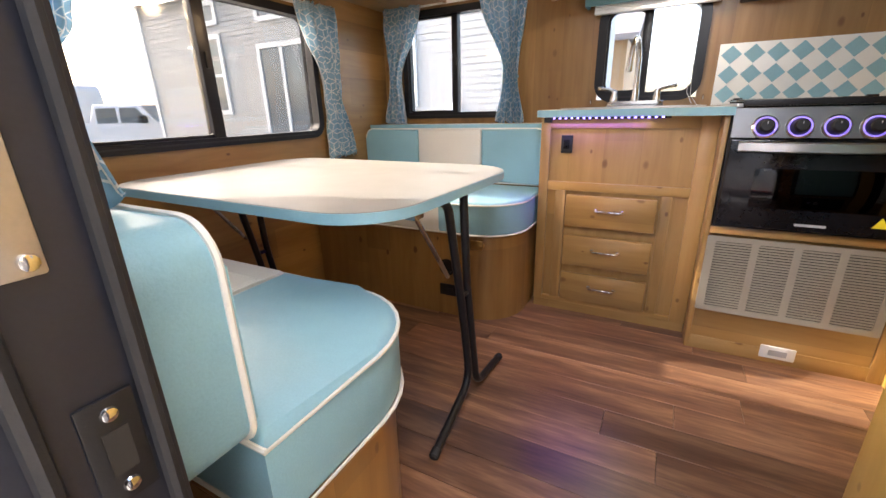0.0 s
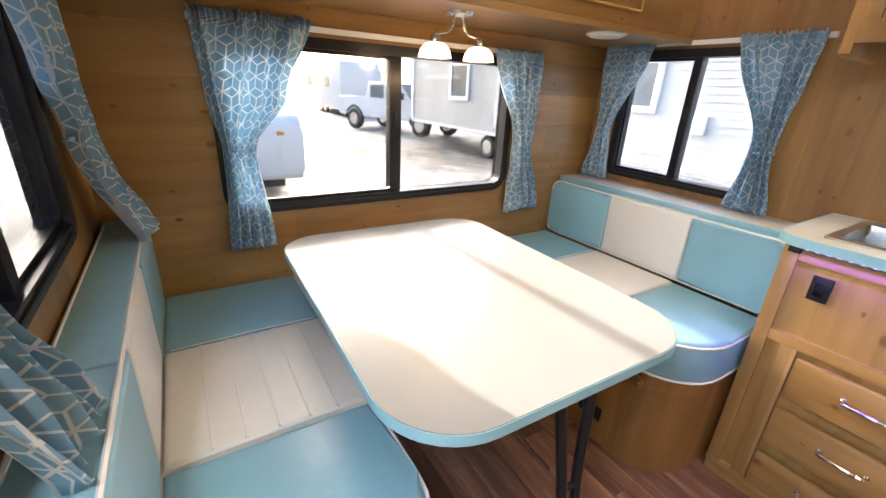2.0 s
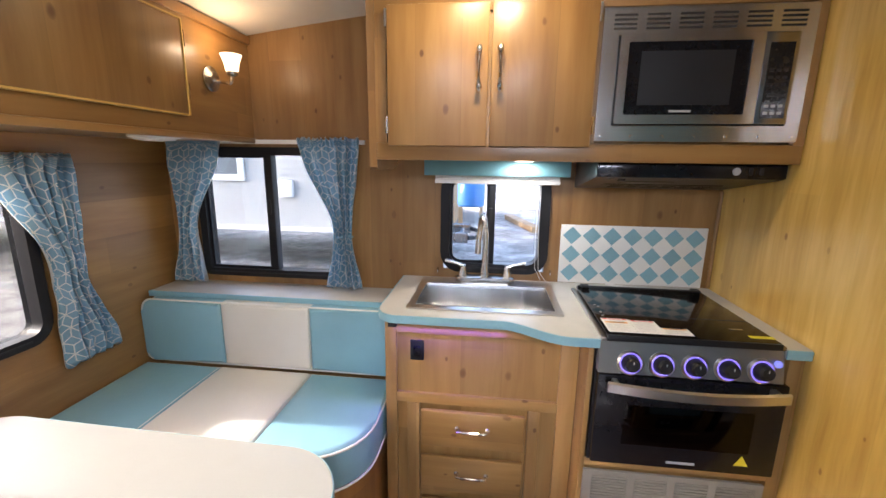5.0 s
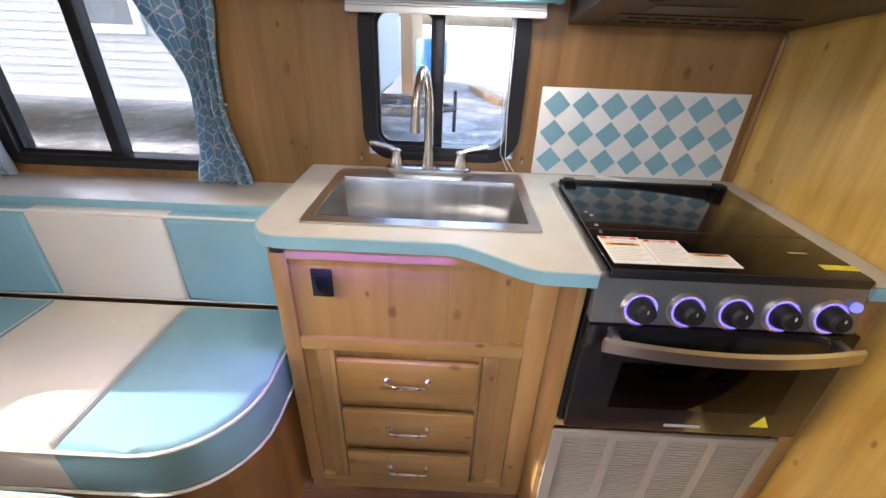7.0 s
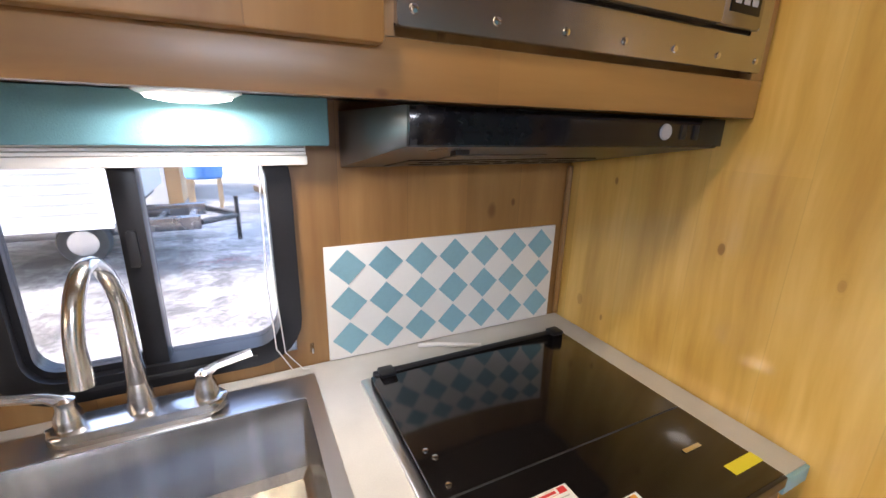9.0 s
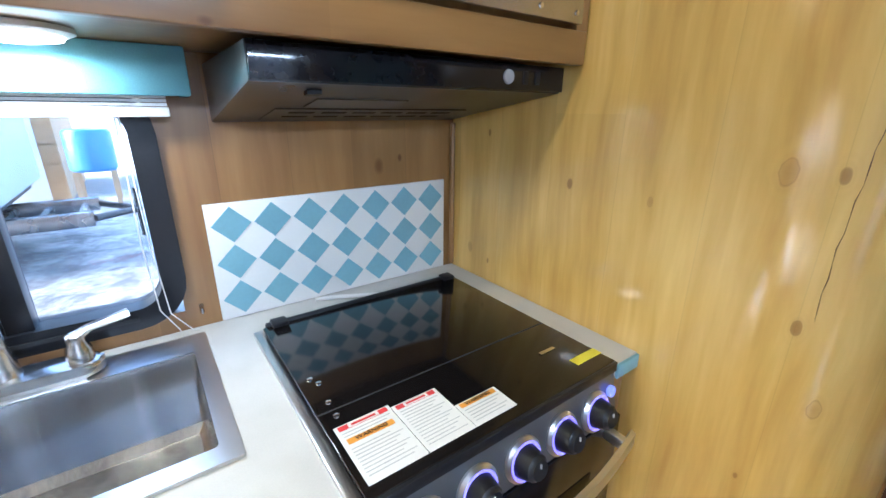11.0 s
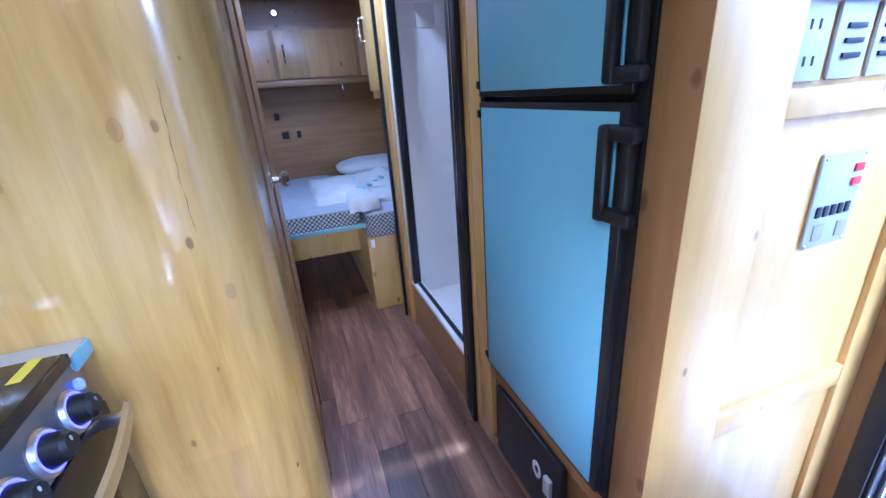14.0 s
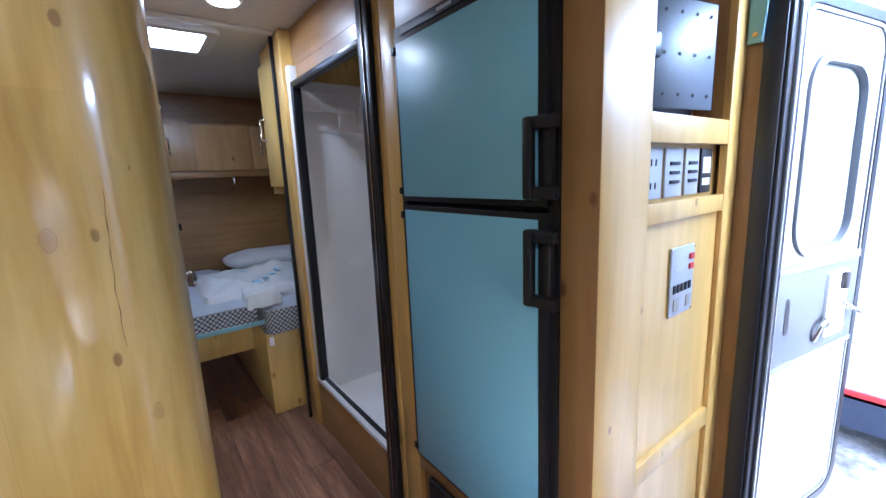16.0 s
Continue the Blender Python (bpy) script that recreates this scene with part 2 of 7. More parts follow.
def glow(name, color, strength, base=(0.9, 0.9, 0.9)):
    m, n, l, b = mat(name, 0.35, 0, base)
    b.inputs["Emission Color"].default_value = (*color, 1)
    b.inputs["Emission Strength"].default_value = strength
    return m


teal_vinyl = plain("teal_vinyl", (0.235, 0.44, 0.54), 0.36, 0, 0.12, 4, 0.25, 260, dents=0.5)
white_vinyl = plain("cream_vinyl", (0.70, 0.68, 0.63), 0.4, 0, 0.06, 4, 0.25, 260, dents=0.45)
piping_mat = plain("white_piping", (0.75, 0.74, 0.70), 0.4, 0, 0.05, 8, 0.1, 200)
# cream taken down to mid gray in colour, so the sunlit tabletop doesn't clip
laminate = plain("dimmed_cream_laminate", (0.248, 0.250, 0.243), 0.33, 0, 0.04, 9, 0.03, 300)
laminate_gray = plain("speckled_laminate", (0.55, 0.535, 0.50), 0.32, 0, 0.10, 14, 0.03, 400)
teal_edge = plain("teal_edge_band", (0.24, 0.45, 0.54), 0.35, 0, 0.08, 8, 0.02, 120)
teal_panel = plain("teal_fridge_panel", (0.245, 0.495, 0.625), 0.36, 0, 0.05, 1.2, 0.015, 200)
teal_dark = plain("teal_fabric", (0.15, 0.34, 0.41), 0.8, 0, 0.1, 8, 0.3, 400)
black = plain("black_metal", (0.012, 0.012, 0.014), 0.32, 0, 0.2, 8, 0.06, 200)
hood_black = plain("black_hood_enamel", (0.020, 0.018, 0.017), 0.30, 0, 0.2, 6, 0.04, 200)
jamb_metal = plain("dark_navy_metal", (0.019, 0.021, 0.031), 0.36, 0.0, 0.2, 8, 0.06, 200)
rubber = plain("black_rubber", (0.02, 0.02, 0.022), 0.6, 0, 0.2, 8, 0.15, 200)
black_gloss = plain("black_enamel", (0.008, 0.008, 0.010), 0.12, 0, 0.2, 4, 0.0)
plastic_black = plain("black_plastic", (0.010, 0.010, 0.012), 0.45, 0, 0.2, 8, 0.08, 300)
gray_paint = plain("gray_grille_paint", (0.33, 0.30, 0.25), 0.45, 0, 0.06, 8, 0.05, 200)
gray_plastic = plain("gray_plastic", (0.42, 0.43, 0.44), 0.45, 0, 0.05, 8, 0.05, 200)
white_paint = plain("white_paint", (0.80, 0.80, 0.78), 0.4, 0, 0.03, 5, 0.03, 150)
white_plastic = plain("white_plastic", (0.78, 0.77, 0.75), 0.35, 0, 0.04, 5, 0.03, 150)
shower_mat = plain("white_shower_wall", (0.90, 0.885, 0.86), 0.25, 0, 0.03, 3, 0.02, 60)
ceiling_mat = plain("cream_ceiling_vinyl", (0.72, 0.70, 0.64), 0.55, 0, 0.04, 3, 0.12, 240)
nickel = plain("brushed_nickel", (0.62, 0.60, 0.57), 0.24, 1.0, 0.08, 10, 0.04, 300)
chrome = plain("chrome", (0.78, 0.77, 0.76), 0.1, 1.0, 0.03, 10, 0.0)
bracket_beige = plain("beige_metal", (0.45, 0.40, 0.33), 0.35, 0.6, 0.1, 10, 0.05, 200)
blue_cloth = plain("blue_cloth", (0.32, 0.49, 0.62), 0.85, 0, 0.15, 12, 0.3, 300)
brass = plain("brass", (0.65, 0.42, 0.14), 0.3, 1.0, 0.1, 10, 0.05, 200)
yellow_paint = plain("yellow_sticker", (0.75, 0.66, 0.03), 0.5, 0, 0.05, 8, 0.0)
paper = plain("white_label_paper", (0.78, 0.77, 0.74), 0.55, 0, 0.04, 20, 0.03, 200)
ink = plain("gray_print", (0.48, 0.48, 0.48), 0.6)
red_ink = plain("red_print", (0.6, 0.03, 0.03), 0.5)
orange_ink = plain("orange_print", (0.75, 0.33, 0.03), 0.5)
for m_, level in ((black, 0.28), (black_gloss, 0.3), (plastic_black, 0.4), (rubber, 0.4)):
    m_.node_tree.nodes["Principled BSDF"].inputs["Specular IOR Level"].default_value = level
# near-black that paints the shade in slots, holes and grilles; also the floor deck
dark_void = plain("painted_dark", (0.02, 0.017, 0.014), 0.8)


steel = plain("brushed_steel", (0.62, 0.61, 0.60), 0.30, 1.0, 0.02, 0.7, 0.0)


def make_basin_steel():
    """Steel brushed up and down, with the fine streaks of its reflections painted into the base colour."""
    m, n, l, b = mat("brushed_sheen_streak_steel", 0.24, 1.0, (0.46, 0.45, 0.44))
    v = mapped(n, l, (1, 1, 0.02))
    st_ = tex(n, l, "ShaderNodeTexNoise", v, 130, 3, 0.6)
    wide = tex(n, l, "ShaderNodeTexNoise", v, 16, 2, 0.5)
    l.new(ramp(n, l, mth(n, l, "ADD", mth(n, l, "MULTIPLY", st_.outputs[0], 0.4), mth(n, l, "MULTIPLY", wide.outputs[0], 0.6)), [(0.35, (0.42, 0.41, 0.40)), (0.65, (0.74, 0.73, 0.71))]), b.inputs["Base Color"])
    l.new(mth(n, l, "ADD", mth(n, l, "MULTIPLY", wide.outputs[0], 0.2), 0.12), b.inputs["Roughness"])
    bump(n, l, b, st_.outputs[0], 0.06, 0.001)
    return m


basin_steel = make_basin_steel()
steel_mid = plain("stainless_front", (0.48, 0.465, 0.45), 0.24, 1.0, 0.05, 3, 0.02, 300)
panel_steel = plain("brushed_panel_steel", (0.25, 0.25, 0.26), 0.34, 0.8, 0.05, 6, 0.02, 400)
steel_dark = plain("dark_brushed_steel", (0.30, 0.29, 0.285), 0.26, 1.0, 0.04, 5, 0.02, 400)


def make_glass(name, tint, rough=0.0, clear=0.92):
    m, n, l, b = mat(name)
    n.remove(b)
    t = n.new("ShaderNodeBsdfTransparent")
    t.inputs[0].default_value = (*tint, 1)
    g = n.new("ShaderNodeBsdfGlossy")
    g.inputs["Roughness"].default_value = rough
    lw = n.new("ShaderNodeLayerWeight")
    lw.inputs[0].default_value = 0.5
    mx = n.new("ShaderNodeMixShader")
    l.new(mth(n, l, "ADD", mth(n, l, "MULTIPLY", mth(n, l, "POWER", lw.outputs["Facing"], 5.0), 0.5), 0.03), mx.inputs[0])
    l.new(t.outputs[0], mx.inputs[1])
    l.new(g.outputs[0], mx.inputs[2])
    l.new(mx.outputs[0], n["Material Output"].inputs[0])
    return m


glass = make_glass("window_glass", (0.52, 0.52, 0.51))
glass_clear = make_glass("clear_window_glass", (0.80, 0.80, 0.80))
screened = make_glass("screened_window_glass", (0.44, 0.45, 0.46))
glass_side = make_glass("side_window_glass", (0.70, 0.705, 0.70))
smoked = make_glass("smoked_glass", (0.10, 0.10, 0.11))
plastic_wrap = make_glass("clear_film", (0.8, 0.82, 0.84), 0.15)


def make_curtain_cloth():
    """Blue cloth with a white lattice of cubes, drawn in the cloth's own metres."""
    m, n, l, b = mat("blue_cube_cloth", 0.85)
    uv = n.new("ShaderNodeUVMap")
    uv.uv_map = "cloth"
    sep = n.new("ShaderNodeSeparateXYZ")
    l.new(uv.outputs[0], sep.inputs[0])
    S = 1 / 0.056
    u, v = mth(n, l, "MULTIPLY", sep.outputs[0], S), mth(n, l, "MULTIPLY", sep.outputs[1], S)
    R3 = 3 ** 0.5

    def cellof(u, v):
        a = mth(n, l, "SUBTRACT", mth(n, l, "FLOORED_MODULO", u, 1.0), 0.5)
        c = mth(n, l, "SUBTRACT", mth(n, l, "FLOORED_MODULO", v, R3), R3 / 2)
        return a, c, mth(n, l, "ADD", mth(n, l, "MULTIPLY", a, a), mth(n, l, "MULTIPLY", c, c))

    ax, ay, ad = cellof(u, v)
    bx, by, bd = cellof(mth(n, l, "ADD", u, 0.5), mth(n, l, "ADD", v, R3 / 2))
    pick = mth(n, l, "LESS_THAN", ad, bd)
    inv = mth(n, l, "SUBTRACT", 1.0, pick)
    x = mth(n, l, "ADD", mth(n, l, "MULTIPLY", ax, pick), mth(n, l, "MULTIPLY", bx, inv))
    y = mth(n, l, "ADD", mth(n, l, "MULTIPLY", ay, pick), mth(n, l, "MULTIPLY", by, inv))
    X, Y = mth(n, l, "ABSOLUTE", x), mth(n, l, "ABSOLUTE", y)
    hexd = mth(n, l, "MAXIMUM", X, mth(n, l, "ADD", mth(n, l, "MULTIPLY", X, 0.5), mth(n, l, "MULTIPLY", Y, R3 / 2)))
    edge = mth(n, l, "GREATER_THAN", hexd, 0.464)
    up = mth(n, l, "MULTIPLY", mth(n, l, "LESS_THAN", X, 0.033), mth(n, l, "GREATER_THAN", y, 0.0))
    cr = mth(n, l, "ABSOLUTE", mth(n, l, "ADD", mth(n, l, "MULTIPLY", X, 0.5), mth(n, l, "MULTIPLY", y, R3 / 2)))
    dn = mth(n, l, "MULTIPLY", mth(n, l, "LESS_THAN", cr, 0.033), mth(n, l, "LESS_THAN", y, 0.0))
    line = mth(n, l, "MAXIMUM", edge, mth(n, l, "MAXIMUM", up, dn))
    weave = tex(n, l, "ShaderNodeTexNoise", uv.outputs[0], 500, 2)
    tone = tex(n, l, "ShaderNodeTexNoise", uv.outputs[0], 9, 2)
    blue = ramp(n, l, tone.outputs[0], [(0.3, (0.25, 0.45, 0.61)), (0.7, (0.35, 0.56, 0.72))])
    col = blend(n, l, "MIX", line, blue, (0.86, 0.87, 0.88))
    l.new(col, b.inputs["Base Color"])
    bump(n, l, b, weave.outputs[0], 0.3, 0.001)
    tr = n.new("ShaderNodeBsdfTranslucent")
    l.new(col, tr.inputs[0])
    mx = n.new("ShaderNodeMixShader")
    mx.inputs[0].default_value = 0.42
    l.new(b.outputs[0], mx.inputs[1])
    l.new(tr.outputs[0], mx.inputs[2])
    l.new(mx.outputs[0], n["Material Output"].inputs[0])
    return m


curtain_cloth = make_curtain_cloth()


def make_plank():
    """Walnut-look vinyl plank, each one of its own tone."""
    m, n, l, b = mat("walnut_vinyl_plank", 0.3)
    info = n.new("ShaderNodeObjectInfo")
    shift = n.new("ShaderNodeCombineXYZ")
    l.new(mth(n, l, "MULTIPLY", info.outputs["Random"], 37.0), shift.inputs[0])
    l.new(mth(n, l, "MULTIPLY", info.outputs["Random"], 11.0), shift.inputs[1])
    v = mapped(n, l, (0.10, 1, 1), shift.outputs[0])
    g = tex(n, l, "ShaderNodeTexNoise", v, 15, 4, 0.62)
    g2 = tex(n, l, "ShaderNodeTexNoise", v, 110, 3, 0.6)
    f = mth(n, l, "ADD", mth(n, l, "MULTIPLY", g.outputs[0], 0.75), mth(n, l, "MULTIPLY", g2.outputs[0], 0.25))
    col = ramp(n, l, f, [(0.30, (0.055, 0.024, 0.015)), (0.5, (0.165, 0.081, 0.045)), (0.68, (0.35, 0.195, 0.105))])
    hsv = n.new("ShaderNodeHueSaturation")
    l.new(mth(n, l, "ADD", mth(n, l, "MULTIPLY", info.outputs["Random"], 0.85), 0.62), hsv.inputs["Value"])
    l.new(col, hsv.inputs["Color"])
    l.new(hsv.outputs[0], b.inputs["Base Color"])
    l.new(mth(n, l, "ADD", mth(n, l, "MULTIPLY", g.outputs[0], 0.2), 0.24), b.inputs["Roughness"])
    bump(n, l, b, g2.outputs[0], 0.15, 0.001)
    return m


plank_mat = make_plank()


# ---- mesh helpers ----
def mesh_of(name, bm, material, smooth=False):
    bmesh.ops.recalc_face_normals(bm, faces=bm.faces)
    me = bpy.data.meshes.new(name)
    bm.to_mesh(me)
    bm.free()
    for mm in (material if isinstance(material, (list, tuple)) else [material]):
        me.materials.append(mm)
    if smooth:
        for p in me.polygons:
            p.use_smooth = True
        me.set_sharp_from_angle(angle=radians(35))
    return me


def thing(name, at, label, category, group="", kind=""):
    ob = new(name)
    ob.location = at
    ob.empty_display_size = 0.05
    return tagged(ob, label, category, group, kind)


WORLD = {}


def part(name, bm, material, parent=None, label="", smooth=True):
    """One mesh, drawn in world metres, as a part of a thing or of a part."""
    origin = WORLD.get(parent.name) if parent is not None and parent.name in WORLD else (Vector(parent.location) if parent is not None else Vector())
    bmesh.ops.translate(bm, vec=-origin, verts=bm.verts)
    ob = new(name, mesh_of(name, bm, material, smooth))
    if parent is not None:
        ob.parent = parent
    WORLD[ob.name] = origin
    if label:
        ob["label"] = label
    return ob


def solid(name, bm, material, label, category, kind="", group="", smooth=True):
    """A thing or a piece of the setting that is one mesh."""
    lo = [min(v.co[i] for v in bm.verts) for i in range(3)]
    hi = [max(v.co[i] for v in bm.verts) for i in range(3)]
    base = Vector(((lo[0] + hi[0]) / 2, (lo[1] + hi[1]) / 2, lo[2])) if kind != "structure" else Vector()
    bmesh.ops.translate(bm, vec=-base, verts=bm.verts)
    ob = new(name, mesh_of(name, bm, material, smooth))
    ob.location = base
    WORLD[ob.name] = base
    return tagged(ob, label, category, group, kind)


def box(x0, x1, y0, y1, z0, z1, r=0.0, bm=None, seg=2):
    """A box, its edges rounded by r, alone or added to bm."""
    own = bmesh.new()
    bmesh.ops.create_cube(own, size=1.0)
    for v in own.verts:
        v.co = Vector(((x0 + x1) / 2 + v.co.x * (x1 - x0), (y0 + y1) / 2 + v.co.y * (y1 - y0), (z0 + z1) / 2 + v.co.z * (z1 - z0)))
    if r:
        bmesh.ops.bevel(own, geom=own.edges[:], offset=r, segments=seg, profile=0.5, affect="EDGES")
    return join(bm, own)


def join(bm, own):
    if bm is None:
        return own
    me = bpy.data.meshes.new("tmp")
    own.to_mesh(me)
    own.free()
    bm.from_mesh(me)
    bpy.data.meshes.remove(me)
    return bm


def rrect(a0, a1, b0, b1, r, n=6):
    """Points of a rounded rectangle; r one radius, or four from the low-low corner round."""
    rs = r if isinstance(r, (tuple, list)) else (r,) * 4
    pts = []
    for (ca, cb, a, bb, s), q in zip(((a0, b0, 1, 1, 180), (a1, b0, -1, 1, 270), (a1, b1, -1, -1, 0), (a0, b1, 1, -1, 90)), rs):
        if q <= 0:
            pts.append((ca, cb))
            continue
        for i in range(n + 1):
            t = radians(s + 90 * i / n)
            pts.append((ca + a * q + q * math.cos(t), cb + bb * q + q * math.sin(t)))
    return pts


def put3(axis, p, d):
    return {"x": (d, p[0], p[1]), "y": (p[0], d, p[1]), "z": (p[0], p[1], d)}[axis]


def prism(pts, axis, d0, d1, r=0.0, bm=None, seg=2):
    """A polygon drawn out along an axis, its rims rounded by r."""
    own = bmesh.new()
    lo = [own.verts.new(put3(axis, p, d0)) for p in pts]
    hi = [own.verts.new(put3(axis, p, d1)) for p in pts]
    own.faces.new(lo[::-1])
    own.faces.new(hi)
    for i in range(len(pts)):
        j = (i + 1) % len(pts)
        own.faces.new((lo[i], lo[j], hi[j], hi[i]))
    if r:
        rim = [e for e in own.edges if (e.verts[0] in lo and e.verts[1] in lo) or (e.verts[0] in hi and e.verts[1] in hi)]
        bmesh.ops.bevel(own, geom=rim, offset=r, segments=seg, profile=0.5, affect="EDGES")
    return join(bm, own)


def ring(outer, inner, axis, d0, d1, bm=None):
    """A frame between two outlines of as many points."""
    own = bmesh.new()
    a, b, c, d = ([own.verts.new(put3(axis, p, q)) for p in pts] for pts, q in ((outer, d0), (inner, d0), (outer, d1), (inner, d1)))
    k = len(outer)
    for i in range(k):
        j = (i + 1) % k
        own.faces.new((a[i], a[j], b[j], b[i]))
        own.faces.new((c[i], d[i], d[j], c[j]))
        own.faces.new((a[i], c[i], c[j], a[j]))
        own.faces.new((b[i], b[j], d[j], d[i]))
    return join(bm, own)


def tube(pts, r, bm=None, n=10, closed=False, radii=None):
    """A round bar along points."""
    own = bmesh.new()
    P = [Vector(p) for p in pts]
    rings = []
    up = None
    for i, p in enumerate(P):
        a = P[(i - 1) % len(P)] if closed or i else P[0]
        c = P[(i + 1) % len(P)] if closed or i < len(P) - 1 else P[-1]
        d = (c - a).normalized()
        if up is None:
            up = d.orthogonal().normalized()
        up = (up - d * up.dot(d)).normalized()
        s = d.cross(up)
        q = radii[i] if radii else r
        rings.append([own.verts.new(p + (up * math.cos(t) + s * math.sin(t)) * q) for t in (2 * math.pi * k / n for k in range(n))])
    last = len(P) if closed else len(P) - 1
    for i in range(last):
        A, B = rings[i], rings[(i + 1) % len(P)]
        for k in range(n):
            own.faces.new((A[k], A[(k + 1) % n], B[(k + 1) % n], B[k]))
    if not closed:
        own.faces.new(rings[0][::-1])
        own.faces.new(rings[-1])
    return join(bm, own)


def arc(pts, r, n=6):
    """A line through points with its bends rounded by r."""
    P = [Vector(p) for p in pts]
    out = [P[0]]
    for a, b, c in zip(P, P[1:], P[2:]):
        u, v = (a - b), (c - b)
        q = min(r, u.length * 0.45, v.length * 0.45)
        s, e = b + u.normalized() * q, b + v.normalized() * q
        for i in range(n + 1):
            t = i / n
            out.append(s * (1 - t) ** 2 + b * 2 * t * (1 - t) + e * t * t)
    out.append(P[-1])
    return out


def turned(profile, at, axis=(0, 0, 1), n=20, bm=None):
    """A turned body: profile of (radius, height) about an axis at a place."""
    own = bmesh.new()
    q = Vector((0, 0, 1)).rotation_difference(Vector(axis))
    at = Vector(at)
    rings = []
    for r, h in profile:
        rings.append([own.verts.new(at + q @ Vector((r * math.cos(2 * math.pi * k / n), r * math.sin(2 * math.pi * k / n), h))) for k in range(n)])
    for A, B in zip(rings, rings[1:]):
        for k in range(n):
            own.faces.new((A[k], A[(k + 1) % n], B[(k + 1) % n], B[k]))
    own.faces.new(rings[0][::-1])
    own.faces.new(rings[-1])
    bmesh.ops.remove_doubles(own, verts=own.verts, dist=1e-5)
    return join(bm, own)


def holed_wall(axis, d0, d1, u0, u1, z0, z1, holes):
    """A wall with openings (u0, u1, z0, z1) that go through it."""
    us = sorted({u0, u1, *(v for h in holes for v in h[:2])})
    zs = sorted({z0, z1, *(v for h in holes for v in h[2:])})
    bm = bmesh.new()
    solid_at = {}
    for i in range(len(us) - 1):
        for j in range(len(zs) - 1):
            cu, cz = (us[i] + us[i + 1]) / 2, (zs[j] + zs[j + 1]) / 2
            solid_at[i, j] = not any(h[0] < cu < h[1] and h[2] < cz < h[3] for h in holes)
    vs = {}

    def v(i, j, d):
        if (i, j, d) not in vs:
            vs[i, j, d] = bm.verts.new(put3(axis, (us[i], zs[j]), d))
        return vs[i, j, d]

    for (i, j), s in solid_at.items():
        if not s:
            continue
        bm.faces.new((v(i, j, d0), v(i + 1, j, d0), v(i + 1, j + 1, d0), v(i, j + 1, d0)))
        bm.faces.new((v(i, j, d1), v(i + 1, j, d1), v(i + 1, j + 1, d1), v(i, j + 1, d1)))
        for di, dj, e in ((-1, 0, ((i, j), (i, j + 1))), (1, 0, ((i + 1, j), (i + 1, j + 1))), (0, -1, ((i, j), (i + 1, j))), (0, 1, ((i, j + 1), (i + 1, j + 1)))):
            if not solid_at.get((i + di, j + dj), False):
                (a, b_), (c, d_) = e
                bm.faces.new((v(a, b_, d0), v(c, d_, d0), v(c, d_, d1), v(a, b_, d1)))
    return bm


def text(body, size, m, material, parent, name="lettering"):
    """Words as a thin mesh, at a pose in the world."""
    cu = bpy.data.curves.new("words", "FONT")
    cu.body, cu.size, cu.extrude, cu.align_x, cu.align_y = body, size, 0.0004, "CENTER", "CENTER"
    tmp = bpy.data.objects.new("words", cu)
    scene.collection.objects.link(tmp)
    me = bpy.data.meshes.new_from_object(tmp.evaluated_get(bpy.context.evaluated_depsgraph_get()))
    bpy.data.objects.remove(tmp)
    bpy.data.curves.remove(cu)
    bm = bmesh.new()
    bm.from_mesh(me)
    bpy.data.meshes.remove(me)
    bm.transform(m)
    return part(name, bm, material, parent, "", smooth=False)


# ---- the trailer's shell ----
X0, X1, Y0, Y1 = -1.20, 3.85, 0.535, 2.68
DOOR = (0.058, 0.702, -0.06, 1.802)


def ceil_z(x):
    if x < 1.3:
        return 2.045 - 0.034 * (x - 1.3) ** 2
    return 2.045 - 0.012 * (x - 1.3) ** 2


